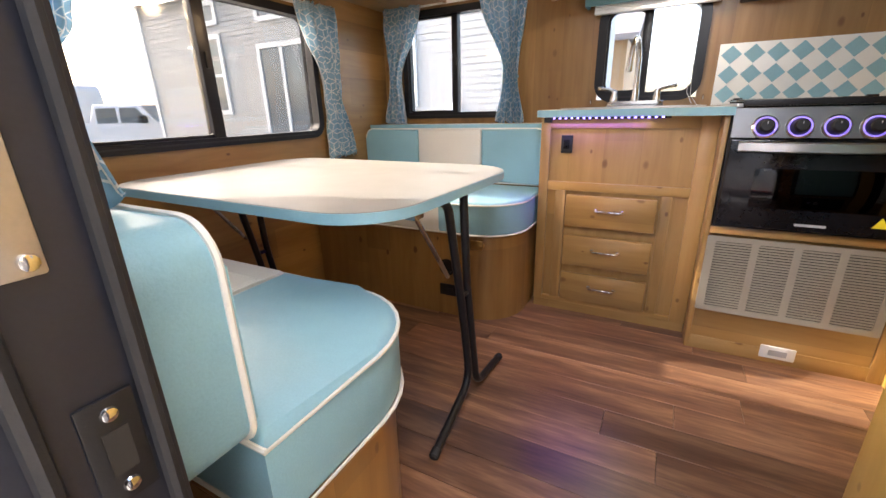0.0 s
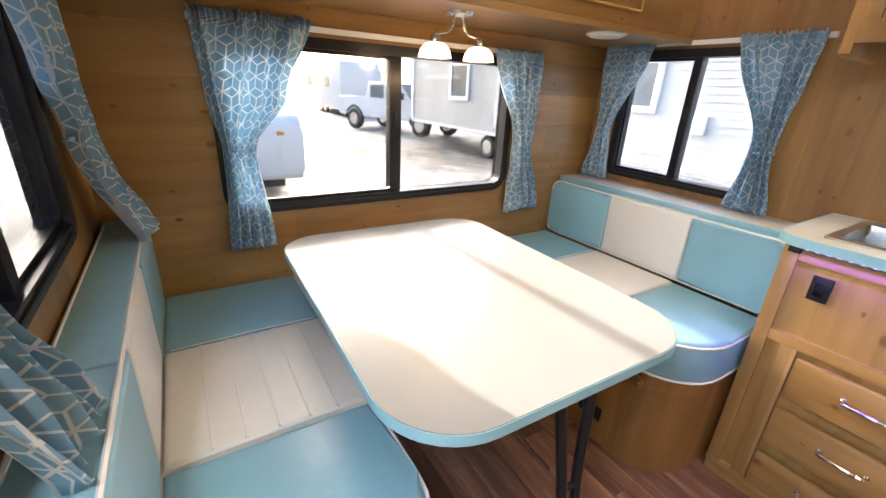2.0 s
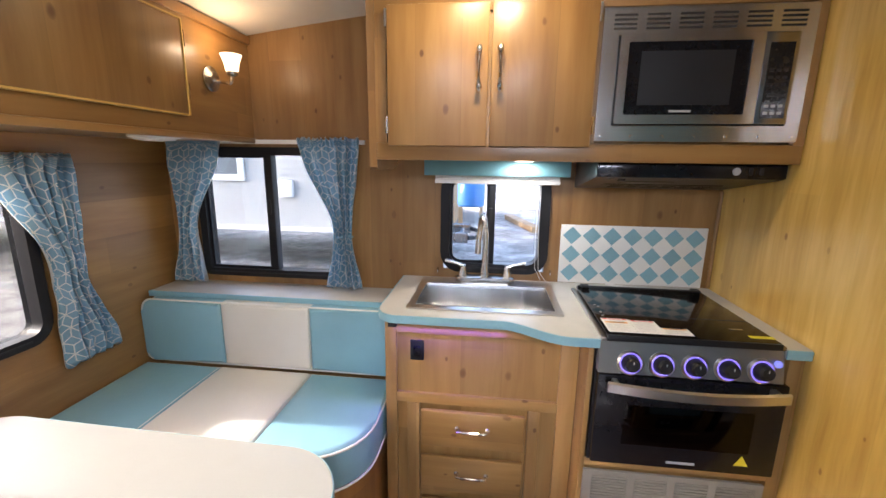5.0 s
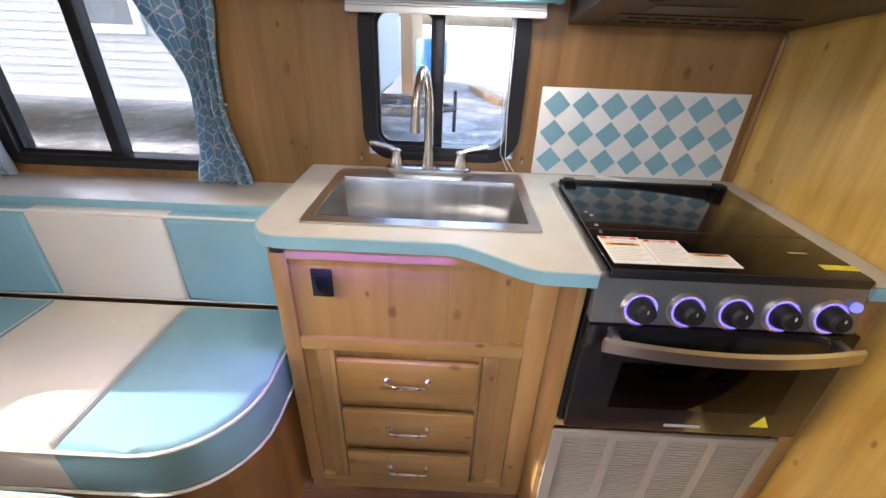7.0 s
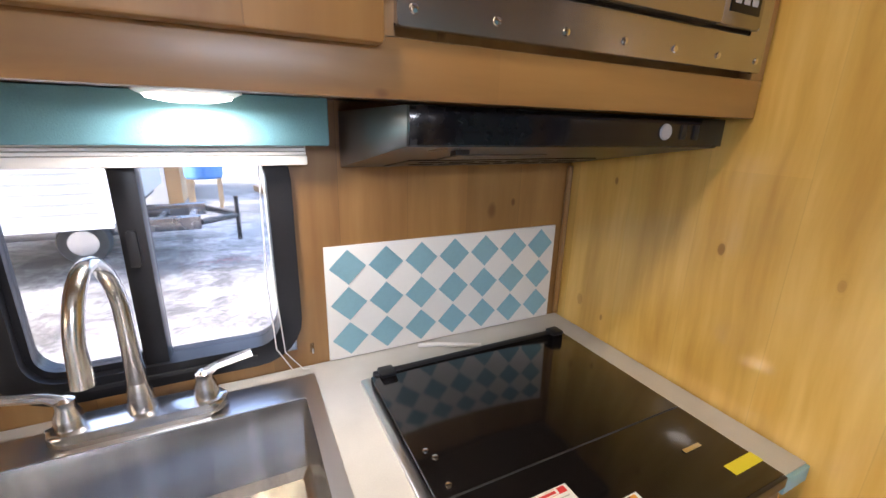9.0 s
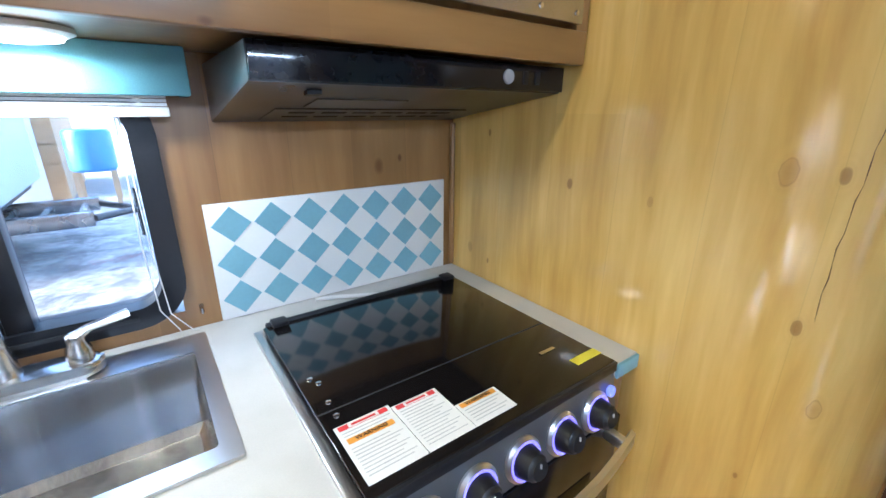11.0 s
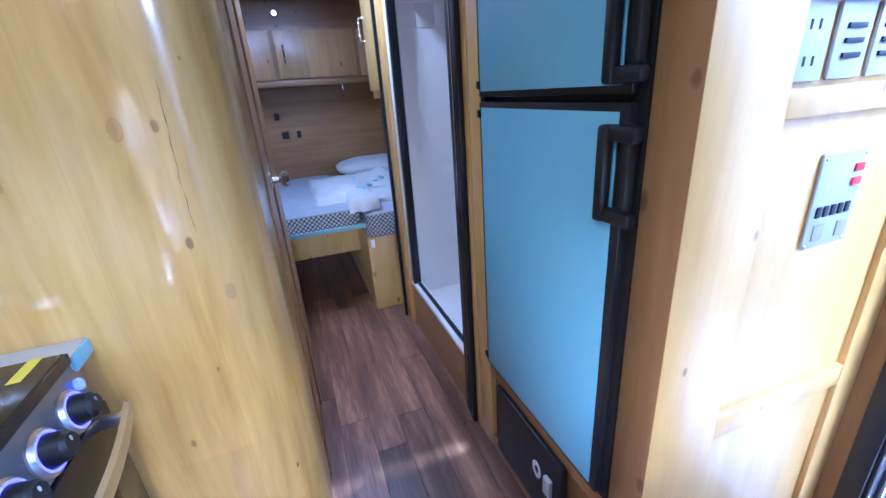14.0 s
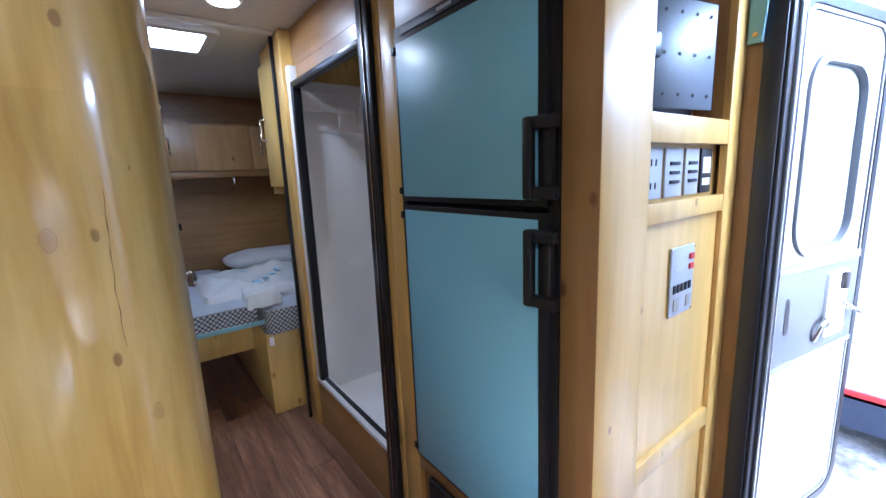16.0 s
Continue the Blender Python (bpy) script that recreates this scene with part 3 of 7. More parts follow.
def window(name, axis, d, out, u0, u1, z0, z1, r, mid, label, lap=0.012, fw=0.034, tint=glass, rail=0.018):
    """A sliding trailer window: rounded black frame, meeting rail, two panes and a latch."""
    at = put3(axis, ((u0 + u1) / 2, z0), d)
    w = thing(name, at, label, "window", kind="structure")
    a, b = sorted((d - out * lap, d + out * 0.052))
    fr = part("window_frame", ring(rrect(u0, u1, z0, z1, r), rrect(u0 + fw, u1 - fw, z0 + fw, z1 - fw, max(r - fw, 0.008)), axis, a, b), black, w)
    a, b = sorted((d + out * 0.004, d + out * 0.02))
    inner = ring(rrect(u0 + fw - 0.004, mid + 0.014, z0 + fw - 0.004, z1 - fw + 0.004, max(r - fw, 0.006)),
                 rrect(u0 + fw + 0.010, mid - 0.012, z0 + fw + 0.012, z1 - fw - 0.012, max(r - fw - 0.012, 0.004)), axis, a, b)
    part("sliding_sash", inner, black, w)
    a, b = sorted((d - out * 0.003, d + out * 0.04))
    part("meeting_rail", prism(rrect(mid - rail, mid + rail, z0 + fw - 0.004, z1 - fw + 0.004, 0.0), axis, a, b, 0.002), black, w)
    for lo, hi, off in ((u0 + fw, mid, 0.012), (mid, u1 - fw, 0.028)):
        a, b = sorted((d + out * off, d + out * (off + 0.004)))
        p = part("pane", prism(rrect(lo + 0.002, hi - 0.002, z0 + fw - 0.006, z1 - fw + 0.006, 0.02), axis, a, b), tint, w)
        p.visible_shadow = False
    a, b = sorted((d - out * 0.012, d + out * 0.002))
    zc = (z0 + z1) / 2 + 0.03
    part("latch", prism(rrect(mid - 0.008, mid + 0.006, zc - 0.03, zc + 0.03, 0.004), axis, a, b, 0.002), plastic_black, w)
    # lower track lines
    a, b = sorted((d - out * (lap + 0.004), d - out * 0.002))
    part("track", prism([(u0 + r, z0 + fw * 0.45), (u1 - r, z0 + fw * 0.45), (u1 - r, z0 + fw * 0.62), (u0 + r, z0 + fw * 0.62)], axis, a, b), rubber, w)
    return w


WIN_F = (0.87, 2.09, 0.805, 1.385)
WIN_S = (-1.06, -0.385, 0.875, 1.455)
WIN_K = (0.044, 0.496, 0.938, 1.375)
WIN_D = (-0.86, -0.13, 0.90, 1.43)
IN = 0.012


def inset(h):
    return (h[0] + IN, h[1] - IN, h[2] + IN, h[3] - IN)


solid("wall_west", holed_wall("x", X0 - 0.05, X0, Y0 - 0.05, Y1 + 0.05, -0.06, 2.0, [inset(WIN_F)]), pine_west,
      "front wall of varnished knotty pine panelling", "wall", "structure", smooth=False)
solid("wall_north", holed_wall("y", Y1, Y1 + 0.05, X0, X1, -0.06, 2.06, [inset(WIN_S), inset(WIN_K)]), pine_north,
      "long side wall of varnished knotty pine panelling", "wall", "structure", smooth=False)
solid("wall_south", holed_wall("y", Y0 - 0.05, Y0, X0, X1, -0.06, 2.06, [inset(WIN_D), DOOR]), pine_z,
      "entry side wall of varnished knotty pine panelling", "wall", "structure", smooth=False)
solid("wall_east", box(X1, X1 + 0.05, Y0 - 0.05, Y1 + 0.05, -0.06, 2.06), pine_y, "rear wall of dark knotty pine panelling", "wall", "structure", smooth=False)

own = bmesh.new()
cols = []
for i in range(49):
    x = X0 - 0.05 + (X1 - X0 + 0.1) * i / 48
    z = ceil_z(x)
    cols.append([own.verts.new((x, y, z + dz)) for y, dz in ((Y0 - 0.05, 0), (Y1 + 0.05, 0), (Y1 + 0.05, 0.06), (Y0 - 0.05, 0.06))])
for A, B in zip(cols, cols[1:]):
    for k in range(4):
        own.faces.new((A[k], A[(k + 1) % 4], B[(k + 1) % 4], B[k]))
own.faces.new(cols[0])
own.faces.new(cols[-1][::-1])
solid("ceiling", own, ceiling_mat, "arched cream vinyl ceiling", "ceiling", "structure")

window("window_1", "x", X0, -1, *WIN_F, 0.075, 1.506, "wide black-framed sliding window behind the dinette", rail=0.024)
window("window_2", "y", Y1, 1, *WIN_S, 0.03, -0.72, "black-framed sliding window over the bench ledge", tint=glass_side)
window("window_3", "y", Y1, 1, *WIN_K, 0.085, 0.254, "black-framed sliding window with rounded corners behind the sink", fw=0.04, tint=glass_clear)
window("window_4", "y", Y0, -1, *WIN_D, 0.06, -0.45, "black-framed sliding window beside the entry door", tint=screened)

# the sub floor and its planks come last; here the plain deck under them
floor = solid("floor", box(X0 - 0.05, X1 + 0.05, Y0 - 0.05, Y1 + 0.05, -0.10, -0.006), dark_void, "dark walnut-look plank floor, worn and glossy", "floor", "structure", smooth=False)

# ---- partition between galley and bath, with its rounded corner ----
PX, HY, R = 1.146, 1.78, 0.19
HALL_END = 2.46


def partition():
    line = [(PX, Y1 + 0.001)] + [(PX, HY + R + 0.12 * i) for i in (3, 2, 1)]
    for i in range(13):
        t = radians(180 + 90 * i / 12)
        line.append((PX + R + R * math.cos(t), HY + R + R * math.sin(t)))
    line += [(1.52, HY)]
    inner = []
    for i, p in enumerate(line):
        a, c = Vector(line[max(i - 1, 0)]), Vector(line[min(i + 1, len(line) - 1)])
        d = (c - a).normalized()
        inner.append((p[0] - d.y * 0.028, p[1] + d.x * 0.028))
    bm = bmesh.new()
    top = [ceil_z(p[0]) + 0.01 for p in line]
    V = [[bm.verts.new((*p, 0)) for p in line], [bm.verts.new((*p, z)) for p, z in zip(line, top)],
         [bm.verts.new((*p, 0)) for p in inner], [bm.verts.new((*p, z)) for p, z in zip(inner, top)]]
    for i in range(len(line) - 1):
        bm.faces.new((V[0][i], V[0][i + 1], V[1][i + 1], V[1][i]))
        bm.faces.new((V[2][i], V[3][i], V[3][i + 1], V[2][i + 1]))
        bm.faces.new((V[1][i], V[1][i + 1], V[3][i + 1], V[3][i]))
    for i in (0, -1):
        bm.faces.new((V[0][i], V[1][i], V[3][i], V[2][i]))
    return bm


solid("corner_trim", tube([(PX - 0.006, Y1 - 0.006, 0.915), (PX - 0.006, Y1 - 0.006, 1.30)], 0.007, n=8), pine_z, "thin pine corner bead above the worktop", "trim", "structure")
wp = solid("wall_partition", partition(), pine_galley, "pale varnished pine partition with a rounded corner", "wall", "structure")
crack_line = []
for i in range(14):
    z = 1.33 - 0.0205 * i
    t = radians(-153.6 - 2.4 * min(1.0, i / 8) + 0.35 * math.sin(2.1 * i))
    crack_line.append((PX + R + R * math.cos(t), HY + R + R * math.sin(t), z))
part("crack", tube(crack_line, 0.0012, n=5, radii=[0.0001] + [0.0004 + 0.0003 * math.sin(3.7 * i) for i in range(12)] + [0.0001]), plain("crack_brown", (0.09, 0.045, 0.02), 0.7), wp, "thin dark crack in the varnish")


# ---- dinette ----
SEAT = 0.55


def cushion_piece(x0, x1, y0, y1, z0, z1, rs, soft=0.018):
    return prism(rrect(x0, x1, y0, y1, rs, 8), "z", z0, z1, soft, seg=3)


def piping_loop(pts, parent, closed=True, r=0.0042):
    return part("piping", tube(pts, r, n=6, closed=closed), piping_mat, parent)


def bench(name, x0, x1, y0, y1, zs, front, joints, label, blabel):
    """A bench: rounded pine base and a cushion of three panels. front: +1 if the free long side is at y1."""
    rs = (0, 0, 0.2, 0) if front > 0 else (0, 0.2, 0, 0)
    b = thing("bench_base", ((x0 + x1) / 2, (y0 + y1) / 2, 0), blabel, "bench")
    bx, by0, by1 = x1 - 0.012, y0 + (0 if front > 0 else 0.012), y1 - (0.012 if front > 0 else 0)
    part("body", prism(rrect(x0, bx, by0, by1, rs, 12), "z", 0.0, zs - 0.16, 0.0), pine_z, b)
    part("seat_board", prism(rrect(x0, x1 - 0.004, by0, by1, rs, 12), "z", zs - 0.16, zs - 0.15, 0.002), pine_x, b)
    c = thing("seat_cushion", ((x0 + x1) / 2, (y0 + y1) / 2, zs - 0.15), label, "cushion")
    edges = [x0, *joints, x1]
    for k in range(3):
        r4 = rs if k == 2 else (0, 0, 0, 0)
        part("panel", cushion_piece(edges[k], edges[k + 1], y0, y1, zs - 0.149, zs + (0.003 if k == 1 else 0), r4, 0.02), white_vinyl if k == 1 else teal_vinyl, c, "cream vinyl panel" if k == 1 else "teal vinyl panel")
    for z in (zs - 0.012, zs - 0.143):
        loop = [(px, py, z) for px, py in rrect(x0 + 0.003, x1 + 0.001, y0 - 0.001 * (front < 0) + 0.002 * (front > 0), y1 + 0.001 * (front > 0), rs, 8)]
        piping_loop(loop, c)
    for j in joints:
        piping_loop([(j, y0 + 0.02, zs + 0.001), (j, (y0 + y1) / 2, zs + 0.003), (j, y1 - 0.02, zs + 0.001)], c, False, 0.0016)
    if front > 0:
        for i in range(1, 6):
            yy = y0 + (y1 - y0) * (i + 0.4) / 6.6
            part("welt", tube([(joints[0] + 0.012, yy, zs + 0.0015), (joints[1] - 0.012, yy, zs + 0.0015)], 0.0035, n=6), white_vinyl, c)
    return b, c


bench("bench", X0 + 0.004, 0.02, 0.645, 1.07, SEAT, 1, (-0.835, -0.41), "teal and cream vinyl seat cushion with white piping",
      "rounded knotty pine bench base by the entry")
b2, _ = bench("bench", X0 + 0.004, -0.105, 1.955, 2.425, SEAT, -1, (-0.85, -0.455), "teal and cream vinyl seat cushion on the window-side bench",
              "rounded knotty pine bench base beside the galley")


def bench_back(y0, y1, x0, x1, z0, z1, joints, label, front):
    c = thing("back_cushion", ((x0 + x1) / 2, (y0 + y1) / 2, z0), label, "cushion")
    edges = [x0, *joints, x1]
    for k in range(3):
        rr = (0.0, 0.03, 0.05, 0.0) if k == 2 else ((0.03, 0, 0, 0.05) if k == 0 else (0, 0, 0, 0))
        part("panel", prism(rrect(edges[k], edges[k + 1], z0, z1, rr), "y", y0, y1, 0.014, seg=3), white_vinyl if k == 1 else teal_vinyl, c,
             "cream vinyl panel" if k == 1 else "teal vinyl panel")
    for yy in (y0 + 0.008, y1 - 0.008):
        piping_loop([(p, yy, q) for p, q in rrect(x0 - 0.001, x1 + 0.001, z0 - 0.001, z1 + 0.001, (0.03, 0.03, 0.05, 0.05))], c)
    return c


entry_back = bench_back(0.540, 0.650, X0 + 0.006, 0.015, SEAT + 0.005, 0.825, (-0.80, -0.42), "teal and cream vinyl back cushion under the entry-side window", 1)
bench_back(2.43, 2.50, X0 + 0.006, -0.115, SEAT + 0.005, 0.825, (-0.835, -0.455), "teal and cream vinyl back cushion against the ledge", -1)

part("top_cover", box(X0 + 0.008, -0.375, 0.541, 0.641, 0.812, 0.8285, 0.006, seg=3), teal_vinyl, entry_back, "teal vinyl top cover")

ledge = thing("window_ledge", (-0.65, 2.59, 0.83), "cream laminate ledge with a teal edge under the window", "shelf", kind="structure")
part("board", box(X0 + 0.004, -0.118, 2.488, Y1 - 0.001, 0.825, 0.845, 0.002), laminate_gray, ledge)
part("edge_band", box(X0 + 0.004, -0.118, 2.482, 2.488, 0.822, 0.847, 0.002), teal_edge, ledge, "teal edge band")
part("support", box(X0 + 0.004, -0.118, 2.51, 2.53, 0.40, 0.825), pine_x, ledge)

# small fittings on the window-side bench: brass catch, round outlet, black socket
catch = thing("latch", (-0.24, 1.95, 0.345), "small brass catch on the bench base", "latch")
part("plate", box(-0.30, -0.245, 1.953, 1.966, 0.345, 0.385, 0.003), brass, catch)
part("hook", tube([(-0.25, 1.95, 0.365), (-0.238, 1.945, 0.365), (-0.236, 1.945, 0.38)], 0.005), brass, catch)
vent = thing("round_vent", (-0.42, 1.967, 0.24), "black round outlet on the bench base", "vent")
part("bezel", turned([(0.036, 0), (0.04, 0.008), (0.03, 0.012), (0.028, 0.004)], (-0.42, 1.967, 0.24), (0, -1, 0), 24), plastic_black, vent)
sock = thing("socket", (-0.40, 1.96, 0.13), "black flat socket on the bench base", "socket")
part("plate", box(-0.46, -0.36, 1.957, 1.9665, 0.10, 0.155, 0.003), plastic_black, sock)
part("slot", box(-0.43, -0.39, 1.955, 1.958, 0.118, 0.138), rubber, sock)

# ---- table ----
TZ = 0.735
TX0, TX1, TY0, TY1 = -1.08, -0.048, 1.0, 1.775
table = thing("dinette_table", ((TX0 + TX1) / 2, (TY0 + TY1) / 2, 0), "cream laminate folding table with a teal edge and black tube legs", "table")
outline = rrect(TX0, TX1, TY0, TY1, (0.13, 0.16, 0.16, 0.13), 10)
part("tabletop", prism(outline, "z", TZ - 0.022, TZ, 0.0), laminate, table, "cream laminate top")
band = rrect(TX0 - 0.003, TX1 + 0.003, TY0 - 0.003, TY1 + 0.003, (0.133, 0.163, 0.163, 0.133), 10)
part("edge_band", ring(band, outline, "z", TZ - 0.024, TZ - 0.0015), teal_edge, table, "teal edge band")


def leg_pair(x, s):
    """Two bent tube legs that lean against each other and kick out into long feet, hung under one end of the table."""
    top = TZ - 0.03
    for line, bend in (([(-0.030, 1.270, top), (0.0, 1.345, top - 0.004), (0.004, 1.412, 0.38), (0.008, 1.458, 0.085), (0.028, 1.188, 0.0145)], 0.075),
                       ([(-0.030, 1.520, top), (0.0, 1.440, top - 0.004), (0.003, 1.452, 0.42), (0.006, 1.515, 0.030), (0.006, 1.720, 0.0145)], 0.050)):
        pts = arc([(x + s * dx, y, z) for dx, y, z in line], bend)
        lg = part("leg", tube(pts, 0.0125, n=12), black, table)
        tip, way = pts[-1], (pts[-1] - pts[-2]).normalized()
        part("foot_cap", turned([(0.0125, -0.02), (0.0142, -0.019), (0.0142, 0.004), (0.010, 0.008)], tip, way, 12), rubber, lg)
    part("brace", tube([(x - s * 0.012, 1.362, 0.478), (x - s * 0.012, 1.205, top - 0.012)], 0.006, n=8), steel_dark, table, "steel folding brace")
    part("brace_bracket", box(x - 0.026, x + 0.004, 1.185, 1.225, top - 0.022, top + 0.008, 0.003), steel_dark, table)
    part("hinge_plate", box(x - 0.06 if s > 0 else x, x if s > 0 else x + 0.06, 1.26, 1.54, top - 0.004, top + 0.008, 0.002), steel_dark, table)
    part("cross_tie", tube([(x + s * 0.004, 1.405, 0.40), (x + s * 0.004, 1.458, 0.40)], 0.008, n=8), black, table)


leg_pair(-0.085, 1)
leg_pair(-0.98, -1)
table.rotation_euler[2] = radians(-1.2)

# ---- overhead cabinet across the front ----
OX = -0.77
oc = thing("overhead_cabinet", (X0 + 0.2, 1.6, 1.475), "honey pine overhead cabinet with two flat doors", "cabinet", kind="")
top = ceil_z(OX) - 0.004
part("face", box(OX - 0.02, OX, Y0 + 0.002, Y1 - 0.002, 1.478, top), pine_y, oc)
part("bottom", box(X0 + 0.002, OX - 0.021, Y0 + 0.002, Y1 - 0.002, 1.478, 1.49), pine_y, oc)
part("bottom_lip", box(OX - 0.001, OX + 0.012, Y0 + 0.003, Y1 - 0.003, 1.470, 1.492, 0.004), pine_y, oc)
part("crown", box(OX, OX + 0.014, Y0 + 0.003, Y1 - 0.003, top - 0.035, top - 0.001, 0.004), pine_y, oc)


def pull(name, p0, p1, out, parent, mat_=chrome, r=0.0045):
    """A bowed pull with two feet and a swelling at each end."""
    a, b, o = Vector(p0), Vector(p1), Vector(out)
    bm = tube(arc([a, a + o, b + o, b], 0.012, 5), r, n=8)
    for q in (a, b):
        turned([(r * 2.2, 0), (r * 2.0, 0.004), (r * 1.1, 0.008)], q, o.normalized(), 10, bm)
    mid = (a + b) / 2 + o
    d = (b - a).normalized()
    for s in (-0.3, 0.3):
        turned([(r * 0.9, -0.008), (r * 1.7, 0), (r * 0.9, 0.008)], mid + d * s * (b - a).length * 0.9, d, 10, bm)
    return part(name, bm, mat_, parent, "chrome pull")


def spoon_pull(x, y, z0, z1, parent):
    """An upright pull with a broad polished spoon at either end and a slim waist."""
    zc, h = (z0 + z1) / 2, (z1 - z0) / 2
    zs_ = [z0 + (z1 - z0) * i / 16 for i in range(17)]
    pts = [(x, y - 0.010 - 0.016 * (1 - ((z - zc) / h) ** 4), z) for z in zs_]
    rad = [0.0035 + 0.0065 * max(0.0, 1 - ((abs(z - zc) / h - 0.80) / 0.24) ** 2) for z in zs_]
    bm = tube(pts, 0.004, n=10, radii=rad)
    for z in (z0 + 0.02, z1 - 0.02):
        turned([(0.006, 0), (0.005, 0.018)], (x, y, z), (0, -1, 0), 10, bm)
    return part("handle", bm, chrome, parent, "chrome pull")


def slab_door(axis, d, out, u0, u1, z0, z1, parent, material, name="door", rim=True):
    """A flat door, proud of its face, with a thin bead along its rim."""
    a, b = sorted((d, d + out * 0.018))
    dr = part(name, prism(rrect(u0, u1, z0, z1, 0.004, 2), axis, a, b, 0.003), material, parent)
    if rim:
        c, e = sorted((d, d + out * 0.021))
        part("bead", ring(rrect(u0 - 0.005, u1 + 0.005, z0 - 0.005, z1 + 0.005, 0.004, 2), rrect(u0, u1, z0, z1, 0.004, 2), axis, c, e), pine_pale, dr)
    return dr


for y0, y1, hy in ((0.85, 1.435, 1.405), (1.695, 2.275, 1.725)):
    dr = slab_door("x", OX, 1, y0, y1, 1.548, 1.838, oc, pine_z)
    pull("handle", (OX + 0.018, hy, 1.645), (OX + 0.018, hy, 1.765), (0.028, 0, 0), dr)
for hy in (0.838, 2.287):
    for zz in (1.60, 1.76):
        part("hinge", tube([(OX + 0.014, hy, zz), (OX + 0.014, hy, zz + 0.05)], 0.005, n=8), chrome, oc)
part("small_panel", ring(rrect(1.485, 1.645, 1.715, 1.825, 0.002, 2), rrect(1.497, 1.633, 1.727, 1.813, 0.002, 2), "x", OX + 0.0005, OX + 0.012), pine_y, oc)

part("end_panel", box(OX, OX + 0.004, Y0 + 0.003, 0.816, 1.512, top - 0.045, 0.001), pine_z, oc)

radio = thing("car_radio", (OX, 1.57, 1.57), "black flush-mounted media player in the overhead cabinet", "radio")
part("bezel", box(OX - 0.03, OX + 0.010, 1.468, 1.672, 1.572, 1.680, 0.005), plastic_black, radio)
part("screen", box(OX + 0.010, OX + 0.012, 1.495, 1.648, 1.60, 1.668, 0.001), black_gloss, radio)
for i in range(4):
    part("button", box(OX + 0.010, OX + 0.013, 1.535 + i * 0.022, 1.549 + i * 0.022, 1.584, 1.590, 0.001), plastic_black, radio)
part("power_light", box(OX + 0.010, OX + 0.0125, 1.480, 1.487, 1.655, 1.662), glow("blue_led", (0.25, 0.25, 1.0), 4.0), radio)


# ---- galley ----
CZ = 0.91
bc = thing("sink_cabinet", (0.235, 2.45, 0), "honey pine base cabinet with three drawers under the sink", "cabinet")
FY = 2.235
part("body", box(-0.09, 0.555, FY + 0.02, Y1 - 0.002, 0.0, 0.70), cab_z, bc)
part("side", box(-0.09, -0.07, FY + 0.02, Y1 - 0.002, 0.70, CZ - 0.03), cab_z, bc)
part("side", box(0.535, 0.555, FY + 0.02, Y1 - 0.002, 0.70, CZ - 0.03), cab_z, bc)
part("toe_board", box(-0.088, 0.556, FY + 0.004, FY + 0.019, 0.0, 0.05), cab_x, bc)
for x0, x1 in ((-0.09, -0.05), (0.5, 0.558)):
    part("stile", box(x0, x1, FY, FY + 0.02, 0.04, CZ - 0.03, 0.002), cab_z, bc)
for z0, z1 in ((0.835, CZ - 0.03), (0.575, 0.612), (0.04, 0.062)):
    part("rail", box(-0.05, 0.5, FY, FY + 0.02, z0, z1, 0.002), cab_x, bc)
part("false_front", box(-0.05, 0.5, FY + 0.012, FY + 0.0195, 0.612, 0.835), cab_z, bc)
for x0, x1 in ((-0.012, 0.03), (0.405, 0.445)):
    part("stile", box(x0, x1, FY - 0.001, FY + 0.02, 0.062, 0.575, 0.002), cab_z, bc)
part("filler", box(-0.05, 0.5, FY + 0.014, FY + 0.0196, 0.062, 0.575), cab_z, bc)
for z0, z1 in ((0.422, 0.560), (0.240, 0.380), (0.068, 0.203)):
    d = part("drawer", box(0.038, 0.396, FY - 0.02, FY - 0.0015, z0, z1, 0.006), cab_x, bc)
    zc = (z0 + z1) / 2 + 0.01
    pull("handle", (0.165, FY - 0.02, zc), (0.27, FY - 0.02, zc), (0, -0.022, 0), d)
outlet = thing("light_switch", (0.023, FY, 0.74), "black rocker switch on the sink cabinet", "switch")
part("plate", box(-0.003, 0.045, FY + 0.003, FY + 0.0115, 0.735, 0.808, 0.003), plastic_black, outlet)
part("rocker", box(0.009, 0.033, FY - 0.004, FY + 0.003, 0.752, 0.79, 0.003), black_gloss, outlet)

SX0, SX1, SY0, SY1 = 0.585, 1.074, 2.095, 2.575
wt = thing("worktop", (0.5, 2.45, CZ - 0.025), "cream laminate worktop with a wavy teal edge", "worktop")
front_line = []
for i in range(9):
    t = radians(180 + 90 * i / 8)
    front_line.append((-0.115 + 0.075 + 0.075 * math.cos(t), 2.203 + 0.075 + 0.075 * math.sin(t)))
for i in range(13):
    t = i / 12
    front_line.append((0.30 + 0.20 * t, 2.203 - 0.093 * (3 * t * t - 2 * t ** 3)))
front_line += [(SX0 - 0.002, 2.108)]
HX0, HX1, HY0, HY1 = -0.005, 0.49, 2.28, 2.622
zt0 = CZ - 0.024
yb = Y1 - 0.002
poly = front_line + [(SX0 - 0.002, SY1 + 0.003), (SX1 + 0.004, SY1 + 0.003), (SX1 + 0.004, 2.108), (PX - 0.002, 2.108), (PX - 0.002, yb), (-0.115, yb)]
poly += [(HX0, HY1), (HX1, HY1), (HX1, HY0), (HX0, HY0), (HX0 - 0.0004, HY1 - 0.0004), (-0.115, yb - 0.0006)]
top_bm = prism(poly, "z", zt0, CZ)
